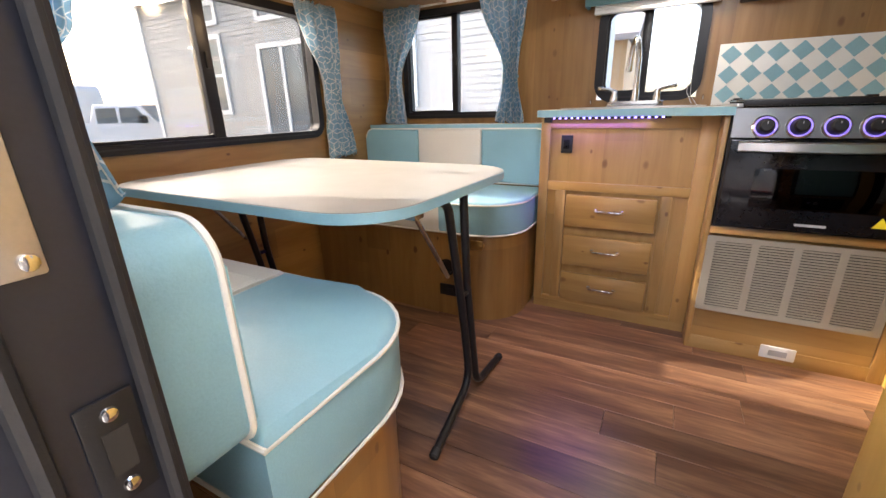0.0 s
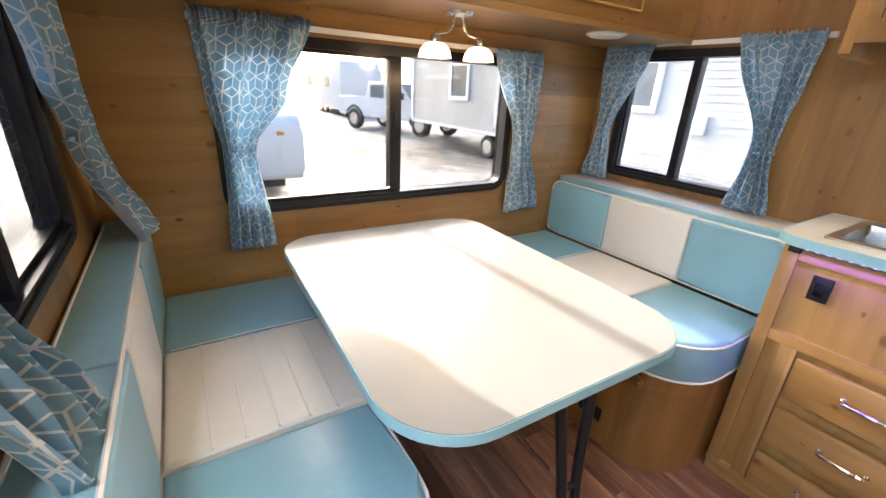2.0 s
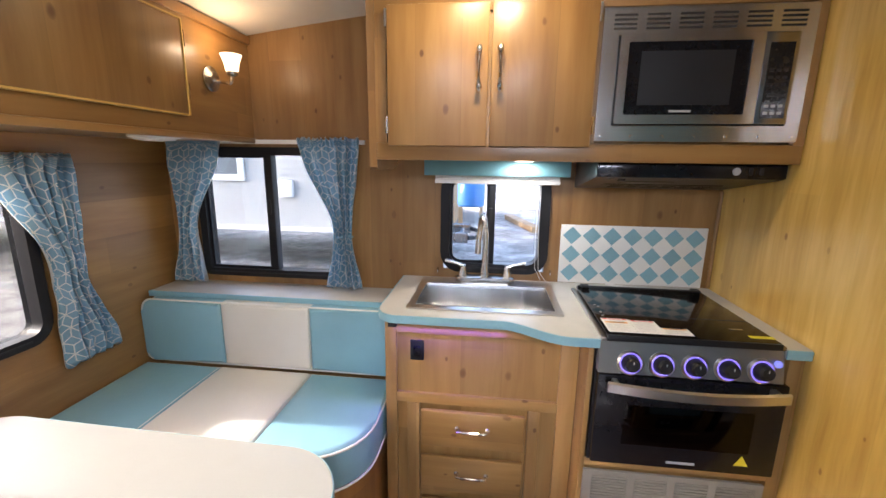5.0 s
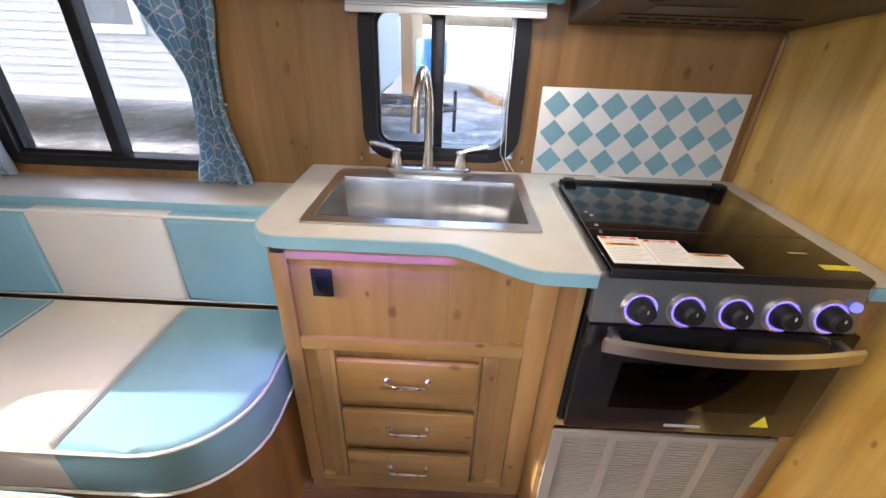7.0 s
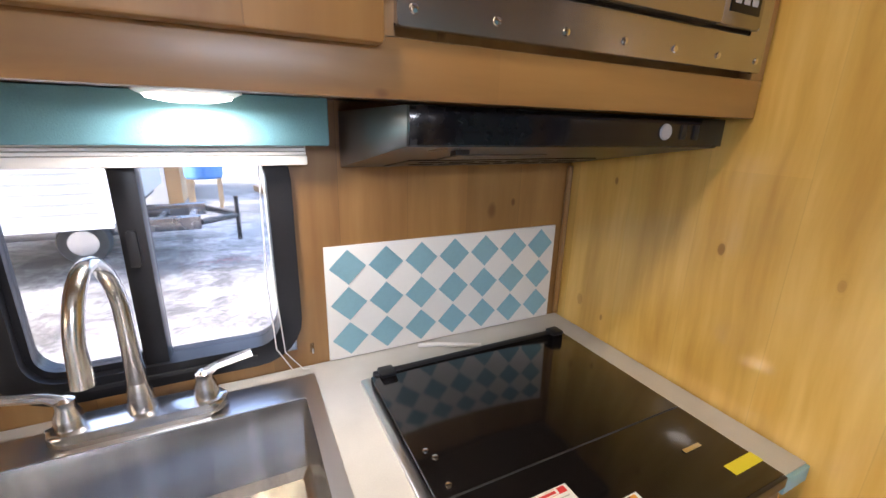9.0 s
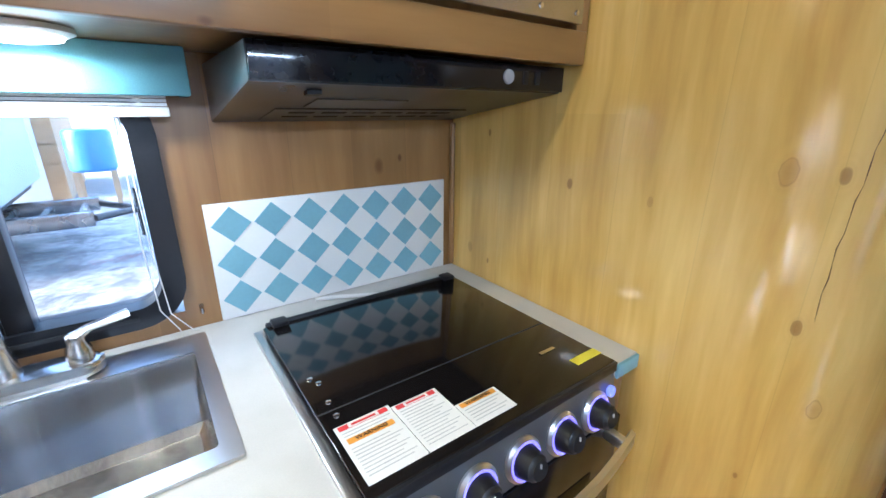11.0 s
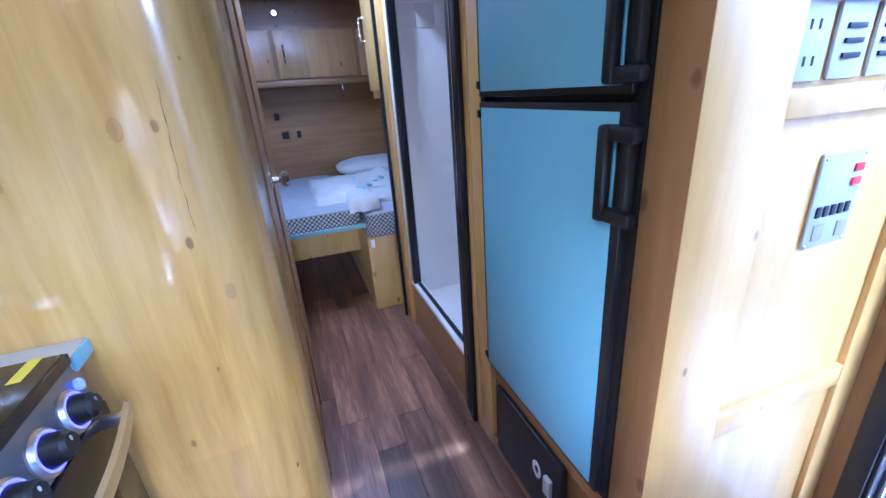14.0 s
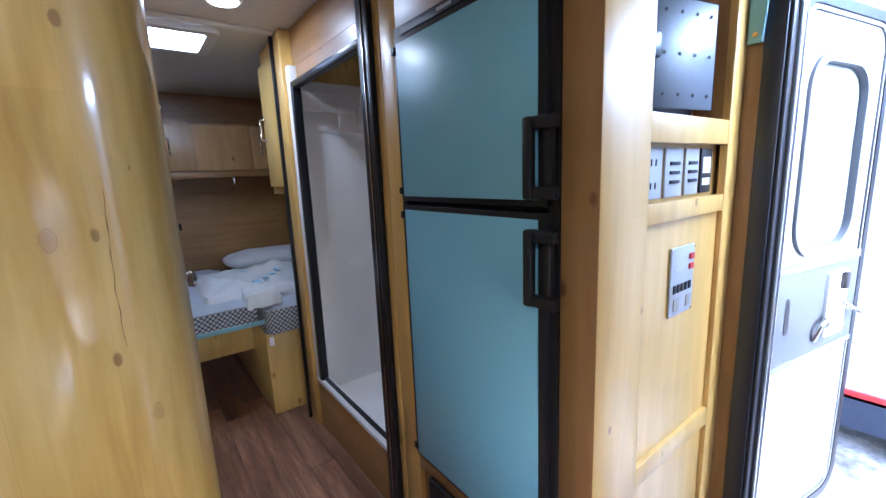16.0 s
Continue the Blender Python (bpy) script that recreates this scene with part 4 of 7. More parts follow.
part("board", top_bm, laminate_gray, wt, "", smooth=False)


def band_along(line, z0, z1, thick):
    bm = bmesh.new()
    cols_ = []
    for i, p in enumerate(line):
        a, c = Vector(line[max(i - 1, 0)]), Vector(line[min(i + 1, len(line) - 1)])
        dd = (c - a).normalized()
        o = (p[0] + dd.y * thick, p[1] - dd.x * thick)
        cols_.append([bm.verts.new((p[0], p[1], z0)), bm.verts.new((o[0], o[1], z0)), bm.verts.new((o[0], o[1], z1)), bm.verts.new((p[0], p[1], z1))])
    for A, B in zip(cols_, cols_[1:]):
        for k in range(4):
            bm.faces.new((A[k], A[(k + 1) % 4], B[(k + 1) % 4], B[k]))
    bm.faces.new(cols_[0])
    bm.faces.new(cols_[-1][::-1])
    return bm


part("edge_band", band_along([(-0.115, Y1 - 0.003), (-0.115, 2.40)] + front_line, zt0 - 0.004, CZ - 0.001, 0.005), teal_edge, wt, "teal edge band")
part("edge_band", box(SX1 + 0.004, PX - 0.003, 2.102, 2.108, zt0 - 0.004, CZ - 0.001, 0.001), teal_edge, wt, "teal edge band")

sink = thing("kitchen_sink", (0.245, 2.45, CZ), "square brushed steel drop-in sink", "sink")
part("rim", ring(rrect(-0.022, 0.507, 2.265, 2.637, 0.004, 3), rrect(0.002, 0.482, 2.297, 2.567, 0.006, 3), "z", CZ + 0.001, CZ + 0.006), steel, sink)
bm = bmesh.new()
loops = []
for (ins, z) in ((0, CZ + 0.004), (0.003, CZ - 0.01), (0.006, CZ - 0.138), (0.018, CZ - 0.153), (0.06, CZ - 0.157)):
    y_in = min(ins, 0.125)
    loops.append([bm.verts.new((p[0], p[1], z)) for p in rrect(0.002 + ins, 0.482 - ins, 2.297 + y_in, 2.567 - y_in, 0.006, 3)])
for A, B in zip(loops, loops[1:]):
    for i in range(len(A)):
        bm.faces.new((A[i], A[(i + 1) % len(A)], B[(i + 1) % len(A)], B[i]))
bm.faces.new(loops[-1])
part("basin", bm, basin_steel, sink)
part("drain", turned([(0.04, 0), (0.042, 0.003), (0.03, 0.004), (0.028, 0.001)], (0.242, 2.432, CZ - 0.161), n=24), chrome, sink)

fc = thing("kitchen_tap", (0.237, 2.60, CZ + 0.006), "brushed nickel tap with a tall curved spout and two levers", "tap")
part("base", prism(rrect(0.118, 0.358, 2.577, 2.632, 0.026), "z", CZ + 0.0065, CZ + 0.03, 0.008, seg=3), nickel, fc)
sp = [(0.237, 2.612, CZ + 0.03), (0.237, 2.612, CZ + 0.12), (0.237, 2.612, CZ + 0.205)]
for i in range(1, 17):
    t = radians(180 * i / 16)
    sp.append((0.237 - 0.024 * i / 16, 2.612 - 0.058 + 0.058 * math.cos(t), CZ + 0.205 + 0.085 * math.sin(t)))
sp += [(0.212, 2.4965, CZ + 0.175), (0.211, 2.4965, CZ + 0.150)]
part("spout", tube(sp, 0.011, n=16, radii=[0.016, 0.0125, 0.0118] + [0.0112] * 16 + [0.0125, 0.013]), nickel, fc)
part("collar", turned([(0.021, 0), (0.02, 0.01), (0.014, 0.05)], (0.237, 2.612, CZ + 0.029), n=16), nickel, fc)
for x, s in ((0.148, -1), (0.328, 1)):
    lv = part("lever_base", turned([(0.019, 0), (0.018, 0.02), (0.013, 0.032), (0.013, 0.045), (0.006, 0.05)], (x, 2.605, CZ + 0.029), n=14), nickel, fc)
    part("lever", tube([(x, 2.605, CZ + 0.07), (x + s * 0.02, 2.606, CZ + 0.082), (x + s * 0.075, 2.61, CZ + 0.092)], 0.007, n=8, radii=[0.010, 0.007, 0.008]), nickel, lv)

# cooker
smoked_lid = plain("smoked_lid_glass", (0.006, 0.005, 0.005), 0.035, 0, 0.2, 4, 0.0)
ck = thing("cooker", (0.84, 2.35, 0.50), "black and steel gas range with a smoked glass lid", "cooker")
part("body", box(SX0 - 0.006, SX1 + 0.001, 2.12, 2.572, 0.505, CZ - 0.002), black, ck)
part("side_trim", box(SX0 - 0.002, SX0 + 0.016, SY0 + 0.01, SY1, CZ - 0.004, CZ + 0.008, 0.002), steel, ck)
part("side_trim", box(SX1 - 0.016, SX1 + 0.002, SY0 + 0.01, SY1, CZ - 0.004, CZ + 0.008, 0.002), steel_dark, ck)
part("burner_pan", box(SX0 + 0.017, SX1 - 0.017, SY0 + 0.02, SY1 - 0.004, CZ - 0.010, CZ - 0.001), black_gloss, ck)
lid = part("glass_lid", box(SX0 + 0.014, SX1 - 0.014, SY0 + 0.006, SY1 - 0.015, CZ + 0.013, CZ + 0.019, 0.002), smoked_lid, ck, "smoked glass lid")
part("lid_lip", box(SX0 + 0.014, SX1 - 0.014, SY0 + 0.001, SY0 + 0.007, CZ + 0.0, CZ + 0.018, 0.001), black, ck)
part("lid_seam", box(SX0 + 0.016, SX1 - 0.016, 2.260, 2.263, CZ + 0.0185, CZ + 0.0194), rubber, ck)
for x, y in ((0.623, 2.280), (0.622, 2.247), (0.619, 2.348), (0.627, 2.331)):
    part("lid_screw", turned([(0.005, 0), (0.0045, 0.0015), (0.002, 0.002)], (x, y, CZ + 0.019), n=10), chrome, ck)
part("lid_clip", box(0.968, 1.005, 2.184, 2.191, CZ + 0.0191, CZ + 0.0205, 0.0005), chrome, ck)
part("hinge_bar", box(SX0 + 0.02, SX1 - 0.02, SY1 - 0.016, SY1 - 0.002, CZ + 0.006, CZ + 0.023, 0.004), black, ck)
for x in (SX0 + 0.03, SX1 - 0.05):
    part("hinge", box(x, x + 0.03, SY1 - 0.03, SY1 - 0.001, CZ + 0.018, CZ + 0.028, 0.003), plastic_black, ck)
purple = glow("violet_ring", (0.24, 0.15, 1.0), 0.075, (0.3, 0.3, 0.5))
part("knob_panel", prism([(2.094, 0.812), (2.125, 0.812), (2.125, 0.900), (2.112, 0.904)], "x", SX0 - 0.004, 1.077), panel_steel, ck)
nrm = Vector((0, -0.98, 0.19)).normalized()
for i in range(5):
    x = 0.668 + i * 0.0872
    at = Vector((x, 2.101, 0.845))
    k = part("knob", turned([(0.026, 0.006), (0.024, 0.016), (0.020, 0.03), (0.017, 0.032), (0.015, 0.036)], at, nrm, 20), plastic_black, ck)
    part("bezel", turned([(0.036, 0), (0.036, 0.004), (0.031, 0.009), (0.0307, 0.009), (0.0307, 0.004)], at, nrm, 28), steel, k)
    part("light_ring", ring([(0.0305 * math.cos(a), 0.0305 * math.sin(a)) for a in (2 * math.pi * j / 24 for j in range(24))], [(0.0268 * math.cos(a), 0.0268 * math.sin(a)) for a in (2 * math.pi * j / 24 for j in range(24))], "z", 0.0040, 0.0095), purple, k)
    lr = k.children[-1]
    lr.data.transform(Matrix.Translation(at - Vector(ck.location)) @ Vector((0, 0, 1)).rotation_difference(nrm).to_matrix().to_4x4() @ Matrix.Translation(Vector(ck.location)))
    part("pointer", box(x - 0.0009, x + 0.0009, 2.101 - 0.0365, 2.101 - 0.034, 0.856, 0.863), gray_plastic, k)
part("igniter", turned([(0.010, 0), (0.010, 0.006), (0.006, 0.007)], (1.058, 2.102, 0.868), nrm, 16), glow("blue_button", (0.3, 0.3, 1.0), 0.05, (0.12, 0.16, 0.35)), ck)
door = part("oven_door", box(SX0 - 0.002, 1.096, 2.093, 2.119, 0.515, 0.806, 0.004), black_gloss, ck)
part("window", box(0.665, 1.02, 2.0915, 2.0935, 0.585, 0.715, 0.001), smoked, door)
bm = bmesh.new()
cols_ = []
for i in range(25):
    t = i / 24
    x = 0.602 + 0.476 * t
    y = 2.062 - 0.028 * (1 - (2 * t - 1) ** 2)
    cols_.append([bm.verts.new((x, y, 0.770)), bm.verts.new((x, y - 0.008, 0.774)), bm.verts.new((x, y - 0.008, 0.799)), bm.verts.new((x, y, 0.803)), bm.verts.new((x, y + 0.006, 0.787))])
for A, B in zip(cols_, cols_[1:]):
    for k in range(5):
        bm.faces.new((A[k], A[(k + 1) % 5], B[(k + 1) % 5], B[k]))
bm.faces.new(cols_[0])
bm.faces.new(cols_[-1][::-1])
for x in (0.62, 1.045):
    box(x, x + 0.016, 2.055, 2.094, 0.777, 0.797, 0.002, bm)
part("handle", bm, steel, door, "curved steel bar handle")
part("badge", box(0.80, 0.88, 2.0922, 2.0932, 0.532, 0.540), gray_plastic, door)
tri = prism([(0.985, 0.545), (1.025, 0.545), (1.005, 0.578)], "y", 2.0918, 2.0928)
part("sticker", tri, yellow_paint, door, "yellow warning triangle")

part("warning_tape", box(0.995, 1.06, 2.128, 2.146, CZ + 0.0192, CZ + 0.0198), yellow_paint, ck, "yellow tape strip")


def leaflet(x0, x1, y0, y1, strip, band_mat):
    z = CZ + 0.0195
    lb = thing("warning_label", ((x0 + x1) / 2, (y0 + y1) / 2, z), "white printed warning label on the range lid", "label", group="labels on the range lid")
    part("sheet", box(x0, x1, y0, y1, z, z + 0.0006), paper, lb)
    zz = z + 0.0007
    hw = (x1 - x0) / 2 - 0.005
    xc = (x0 + x1) / 2
    part("band", box(xc - hw, xc + hw, y1 - 0.011, y1 - 0.002, zz, zz + 0.0003), band_mat, lb)
    if band_mat is red_ink:
        part("word_plate", box(xc - hw * 0.62, xc + hw * 0.62, y1 - 0.0105, y1 - 0.0025, zz + 0.0003, zz + 0.0005), paper, lb)
        part("word_bar", box(xc - hw * 0.5, xc + hw * 0.5, y1 - 0.0085, y1 - 0.0045, zz + 0.0005, zz + 0.0007), red_ink, lb)
    else:
        text("WARNING", 0.0095, pose(xc, y1 - 0.0065, zz + 0.0008), black, lb)
    if strip:
        part("band", box(xc - hw * 0.95, xc + hw * 0.9, y1 - 0.038, y1 - 0.028, zz, zz + 0.0003), orange_ink, lb)
        text("WARNING", 0.0095, pose(xc, y1 - 0.033, zz + 0.0008), black, lb)
    for i in range(int((y1 - y0 - 0.018) / 0.006)):
        yy = y1 - 0.016 - 0.006 * i
        if strip and y1 - 0.042 < yy < y1 - 0.024:
            continue
        part("text_line", box(x0 + 0.006, x1 - 0.006 - 0.008 * (i % 3), yy - 0.0016, yy, zz, zz + 0.0002), ink, lb)


leaflet(0.608, 0.69, 2.118, 2.225, True, red_ink)
leaflet(0.691, 0.766, 2.118, 2.218, False, red_ink)
leaflet(0.767, 0.842, 2.118, 2.168, False, orange_ink)

# base under the cooker with the furnace grille
rb = thing("range_cabinet", (0.85, 2.4, 0), "honey pine base under the range", "cabinet")
part("body", box(0.562, PX - 0.002, 2.145, Y1 - 0.002, 0.0, 0.50), cab_z, rb)
part("rail", box(0.562, PX - 0.002, 2.127, 2.145, 0.475, 0.502, 0.002), cab_x, rb)
part("rail", box(0.562, PX - 0.002, 2.127, 2.145, 0.0, 0.055, 0.002), cab_x, rb)
part("panel", box(0.575, 1.12, 2.132, 2.145, 0.055, 0.17), cab_x, rb)
part("stile", box(0.5585, 0.575, 2.126, 2.30, 0.0, CZ - 0.03, 0.002), cab_z, rb)
part("stile", box(1.104, PX - 0.002, 2.126, 2.20, 0.0, CZ - 0.03, 0.002), cab_z, rb)
vg = thing("furnace_grille", (0.83, 2.12, 0.172), "gray slatted metal furnace grille under the range", "grille")
part("frame", ring(rrect(0.573, 1.098, 0.174, 0.466, 0.004, 2), rrect(0.600, 1.075, 0.195, 0.448, 0.004, 2), "y", 2.118, 2.1265), gray_paint, vg)
# near-black sheet paints the darkness behind the slats; no duct is built
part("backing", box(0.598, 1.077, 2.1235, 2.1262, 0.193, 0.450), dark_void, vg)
for i in range(1, 4):
    x = 0.600 + i * 0.1185
    part("bar", box(x - 0.011, x + 0.011, 2.1185, 2.1235, 0.195, 0.448), gray_paint, vg)
for j in range(4):
    xa, xb = 0.601 + j * 0.1185 + (0.011 if j else 0), 0.600 + (j + 1) * 0.1185 - (0.011 if j < 3 else 0)
    for i in range(25):
        z = 0.199 + i * 0.01
        part("slat", prism([(2.119, z), (2.1235, z + 0.004), (2.1235, z + 0.0062), (2.119, z + 0.0055)], "x", xa, xb), gray_paint, vg, "", smooth=False)
wl = thing("floor_outlet", (0.85, 2.118, 0.025), "white outlet plate on the toe board", "outlet")
part("plate", box(0.80, 0.905, 2.119, 2.1265, 0.022, 0.072, 0.003), white_plastic, wl)
part("slot", box(0.825, 0.88, 2.1182, 2.1195, 0.035, 0.058), gray_plastic, wl)

# backsplash with its diamonds
bs = thing("backsplash", (0.83, Y1, CZ), "white backsplash panel with rows of teal diamonds", "backsplash")
BX0, BX1, BZ0, BZ1 = 0.545, 1.112, CZ + 0.002, 1.157
part("panel", box(BX0, BX1, Y1 - 0.007, Y1 - 0.001, BZ0, BZ1, 0.001), white_paint, bs)
nx, nz = 7, 3
pw, ph = (BX1 - BX0 - 0.01) / nx, (BZ1 - BZ0 - 0.01) / nz
for i in range(nx):
    for j in range(nz):
        cx, cz = BX0 + 0.005 + pw * (i + 0.5), BZ0 + 0.005 + ph * (j + 0.5)
        h, v = pw * 0.468, ph * 0.468
        part("diamond", prism([(cx - h, cz), (cx, cz - v), (cx + h, cz), (cx, cz + v)], "y", Y1 - 0.0085, Y1 - 0.0068), teal_edge, bs, "", smooth=False)
# loose plastic strip on the worktop behind the range
st = thing("cable_tie_strip", (0.80, 2.62, CZ), "loose white plastic strip lying on the worktop", "strip")
part("strip", tube([(0.735, 2.655, CZ + 0.006), (0.78, 2.64, CZ + 0.006), (0.865, 2.60, CZ + 0.005)], 0.005, n=6), white_plastic, st)

# ---- overhead galley cabinet ----
KY = 2.29
kc = thing("wall_cabinet", (0.5, 2.48, 1.41), "honey pine wall cabinet with two doors above the sink", "cabinet")
part("carcass", box(-0.118, PX - 0.003, KY + 0.02, Y1 - 0.002, 1.425, 1.99), pine_z, kc)
part("face_rail", box(-0.12, PX - 0.003, KY, KY + 0.0195, 1.408, 1.462, 0.002), pine_x, kc)
part("face_rail", box(-0.12, PX - 0.003, KY, KY + 0.0195, 1.842, 2.005, 0.002), pine_x, kc)
for x0, x1 in ((-0.12, -0.085), (0.540, 0.556), (1.114, PX - 0.003)):
    part("face_stile", box(x0, x1, KY + 0.0005, KY + 0.019, 1.462, 1.842), pine_z, kc)
part("door_backing", box(-0.085, 0.54, KY + 0.012, KY + 0.0194, 1.462, 1.842), pine_z, kc)
side = [(KY - 0.001, 1.385), (KY + 0.03, 1.375), (2.52, 1.375), (Y1 - 0.003, 1.43), (Y1 - 0.003, 1.99), (KY - 0.04, 1.995), (KY - 0.05, 1.96), (KY - 0.03, 1.93), (KY - 0.012, 1.92), (KY - 0.001, 1.88)]
part("end_panel", prism(side, "x", -0.145, -0.12, 0.002), pine_z, kc)
for x0, x1, hx in ((-0.078, 0.232, 0.205), (0.240, 0.542, 0.267)):
    dr = slab_door("y", KY, -1, x0, x1, 1.452, 1.86, kc, pine_z, rim=False)
    spoon_pull(hx, KY - 0.018, 1.612, 1.742, dr)
    hgx = x0 - 0.004 if hx > (x0 + x1) / 2 else x1 + 0.004
    for zz in (1.49, 1.80):
        part("hinge", tube([(hgx, KY - 0.012, zz), (hgx, KY - 0.012, zz + 0.05)], 0.005, n=8), chrome, dr)
soff = thing("cabinet_soffit", (0.5, KY, 2.0), "pine rail closing the cabinet to the ceiling", "trim", kind="structure")
part("rail", box(-0.12, PX - 0.003, KY + 0.001, KY + 0.018, 1.985, 2.04), pine_x, soff)

mw = thing("microwave", (0.835, 2.3, 1.47), "stainless built-in microwave with a vented trim kit", "microwave")
part("trim_kit", ring(rrect(0.556, 1.116, 1.470, 1.836, 0.004, 2), rrect(0.600, 1.076, 1.515, 1.765, 0.004, 2), "y", KY - 0.008, KY + 0.002), steel_mid, mw)
for i in range(6):
    for j in range(4):
        x = 0.585 + i * 0.088
        part("vent_slot", box(x, x + 0.062, KY - 0.0095, KY - 0.0075, 1.778 + j * 0.012, 1.783 + j * 0.012), dark_void, mw, "", smooth=False)
part("body", box(0.602, 1.074, KY - 0.006, KY + 0.005, 1.517, 1.763), black, mw)
md = part("door", ring(rrect(0.604, 0.985, 1.519, 1.761, 0.004, 2), rrect(0.628, 0.955, 1.545, 1.742, 0.004, 2), "y", KY - 0.022, KY - 0.006), steel_mid, mw)
part("window", box(0.628, 0.955, KY - 0.018, KY - 0.010, 1.545, 1.742), black_gloss, md)
part("mesh_screen", box(0.665, 0.915, KY - 0.0185, KY - 0.0178, 1.572, 1.718), plastic_black, md)
part("badge", box(0.755, 0.815, KY - 0.0192, KY - 0.0182, 1.552, 1.558), gray_plastic, md)
cp = part("control_panel", box(0.987, 1.073, KY - 0.020, KY - 0.006, 1.519, 1.761, 0.002), steel_dark, mw)
part("keypad", box(1.000, 1.062, KY - 0.0215, KY - 0.0198, 1.535, 1.735), black_gloss, cp)
for i in range(3):
    for j in range(7):
        part("key", box(1.006 + i * 0.018, 1.018 + i * 0.018, KY - 0.0222, KY - 0.0213, 1.545 + j * 0.019, 1.553 + j * 0.019), gray_plastic if j < 2 else plastic_black, cp, "", smooth=False)
for i in range(7):
    part("screw", turned([(0.005, 0), (0.004, 0.002), (0.001, 0.0025)], (0.572 + i * 0.088, KY - 0.008, 1.485), (0, -1, 0), 8), chrome, mw)

hood = thing("range_hood", (0.87, 2.5, 1.31), "black slim range hood under the cabinet", "hood")
part("body", prism([(2.335, 1.362), (2.335, 1.407), (Y1 - 0.003, 1.407), (Y1 - 0.003, 1.308)], "x", 0.585, 1.138, 0.003), hood_black, hood)
part("front", box(0.586, 1.137, 2.328, 2.335, 1.364, 1.406, 0.001), black_gloss, hood)


def under_hood(y, d):
    return 1.362 - 0.054 * (y - 2.335) / 0.342 - d


def hood_plate(name, x0, x1, y0, y1, d, material):
    """A flat plate laid on the hood's sloping underside."""
    part(name, prism([(y0, under_hood(y0, 0.0)), (y1, under_hood(y1, 0.0)), (y1, under_hood(y1, d)), (y0, under_hood(y0, d))], "x", x0, x1), material, hood)


hood_plate("lamp_lens", 0.70, 0.86, 2.43, 2.50, 0.0022, plain("smoked_lens", (0.10, 0.09, 0.08), 0.35))
hood_plate("filter", 0.66, 1.06, 2.52, 2.645, 0.0022, hood_black)
for i in range(6):
    for j in range(2):
        hood_plate("filter_slot", 0.69 + 0.06 * i, 0.735 + 0.06 * i, 2.545 + 0.045 * j, 2.556 + 0.045 * j, 0.0032, dark_void)
part("lamp_button", turned([(0.012, 0), (0.011, 0.003)], (0.995, 2.328, 1.385), (0, -1, 0), 18), gray_plastic, hood)
for x in (1.03, 1.06):
    part("rocker", box(x, x + 0.012, 2.326, 2.3285, 1.374, 1.396, 0.001), plastic_black, hood)
hood_plate("catch", 0.665, 0.685, 2.37, 2.385, 0.006, plastic_black)

# valance and blind over the sink window
va = thing("valance", (0.27, 2.6, 1.345), "teal fabric-covered window valance over the sink", "valance")
part("box", box(-0.015, 0.553, 2.598, 2.612, 1.350, 1.4235, 0.003), teal_dark, va)
for x0 in (-0.015, 0.541):
    part("return", box(x0, x0 + 0.012, 2.612, Y1 - 0.002, 1.350, 1.4235, 0.002), teal_dark, va)
bl = thing("window_blind", (0.27, 2.64, 1.325), "white pleated blind drawn up over the sink window", "blind")
part("bottom_rail", box(0.025, 0.52, 2.622, 2.655, 1.318, 1.334, 0.003), white_plastic, bl)
for i in range(6):
    part("pleat", box(0.027, 0.518, 2.622 + 0.002 * (i % 2), 2.655 - 0.002 * (i % 2), 1.335 + i * 0.006, 1.3395 + i * 0.006), white_paint, bl)
part("cord", tube([(0.45, 2.65, 1.32), (0.452, 2.655, 1.1), (0.46, 2.66, 0.96), (0.49, 2.655, 0.918), (0.50, 2.66, 0.914)], 0.0012, n=5), white_plastic, bl)
part("cord", tube([(0.445, 2.65, 1.32), (0.44, 2.655, 1.1), (0.445, 2.66, 0.97), (0.47, 2.655, 0.922)], 0.0012, n=5), white_plastic, bl)


for x, z in ((0.033, 0.942), (0.512, 0.949)):
    hc = thing("wall_clip", (x, Y1, z - 0.012), "small clear plastic clip on the wall by the sink window", "clip", group="clips by the sink window")
    part("plate", box(x - 0.004, x + 0.004, Y1 - 0.003, Y1 - 0.0005, z - 0.010, z + 0.010, 0.001), plastic_wrap, hc)
    part("hook", tube([(x, Y1 - 0.004, z - 0.006), (x, Y1 - 0.011, z - 0.008), (x, Y1 - 0.012, z + 0.002)], 0.0016, n=6), gray_plastic, hc)


# ---- refrigerator and tall cabinet ----
FX0, FX1, FYY = 0.737, 1.495, 1.18
tc = thing("tall_cabinet", (1.1, 0.86, 0), "tall pine cabinet housing the refrigerator and control panels", "cabinet")
ft = ceil_z(1.0) - 0.004
part("end_frame", box(FX0, FX0 + 0.019, 1.005, FYY - 0.0005, 0.0, ft, 0.002), pine_pale, tc)
part("end_frame", box(FX0, FX0 + 0.019, Y0 + 0.001, 0.608, 0.0, ft, 0.002), pine_pale, tc)
for z0, z1 in ((0.0, 0.07), (0.58, 0.634), (1.205, 1.248), (1.375, 1.435), (1.87, ft)):
    part("end_rail", box(FX0 + 0.0008, FX0 + 0.018, 0.608, 1.005, z0, z1, 0.002), pine_pale, tc)
part("end_panel", box(FX0 + 0.013, FX0 + 0.019, 0.60, 1.02, 0.06, 1.22), pine_pale, tc)
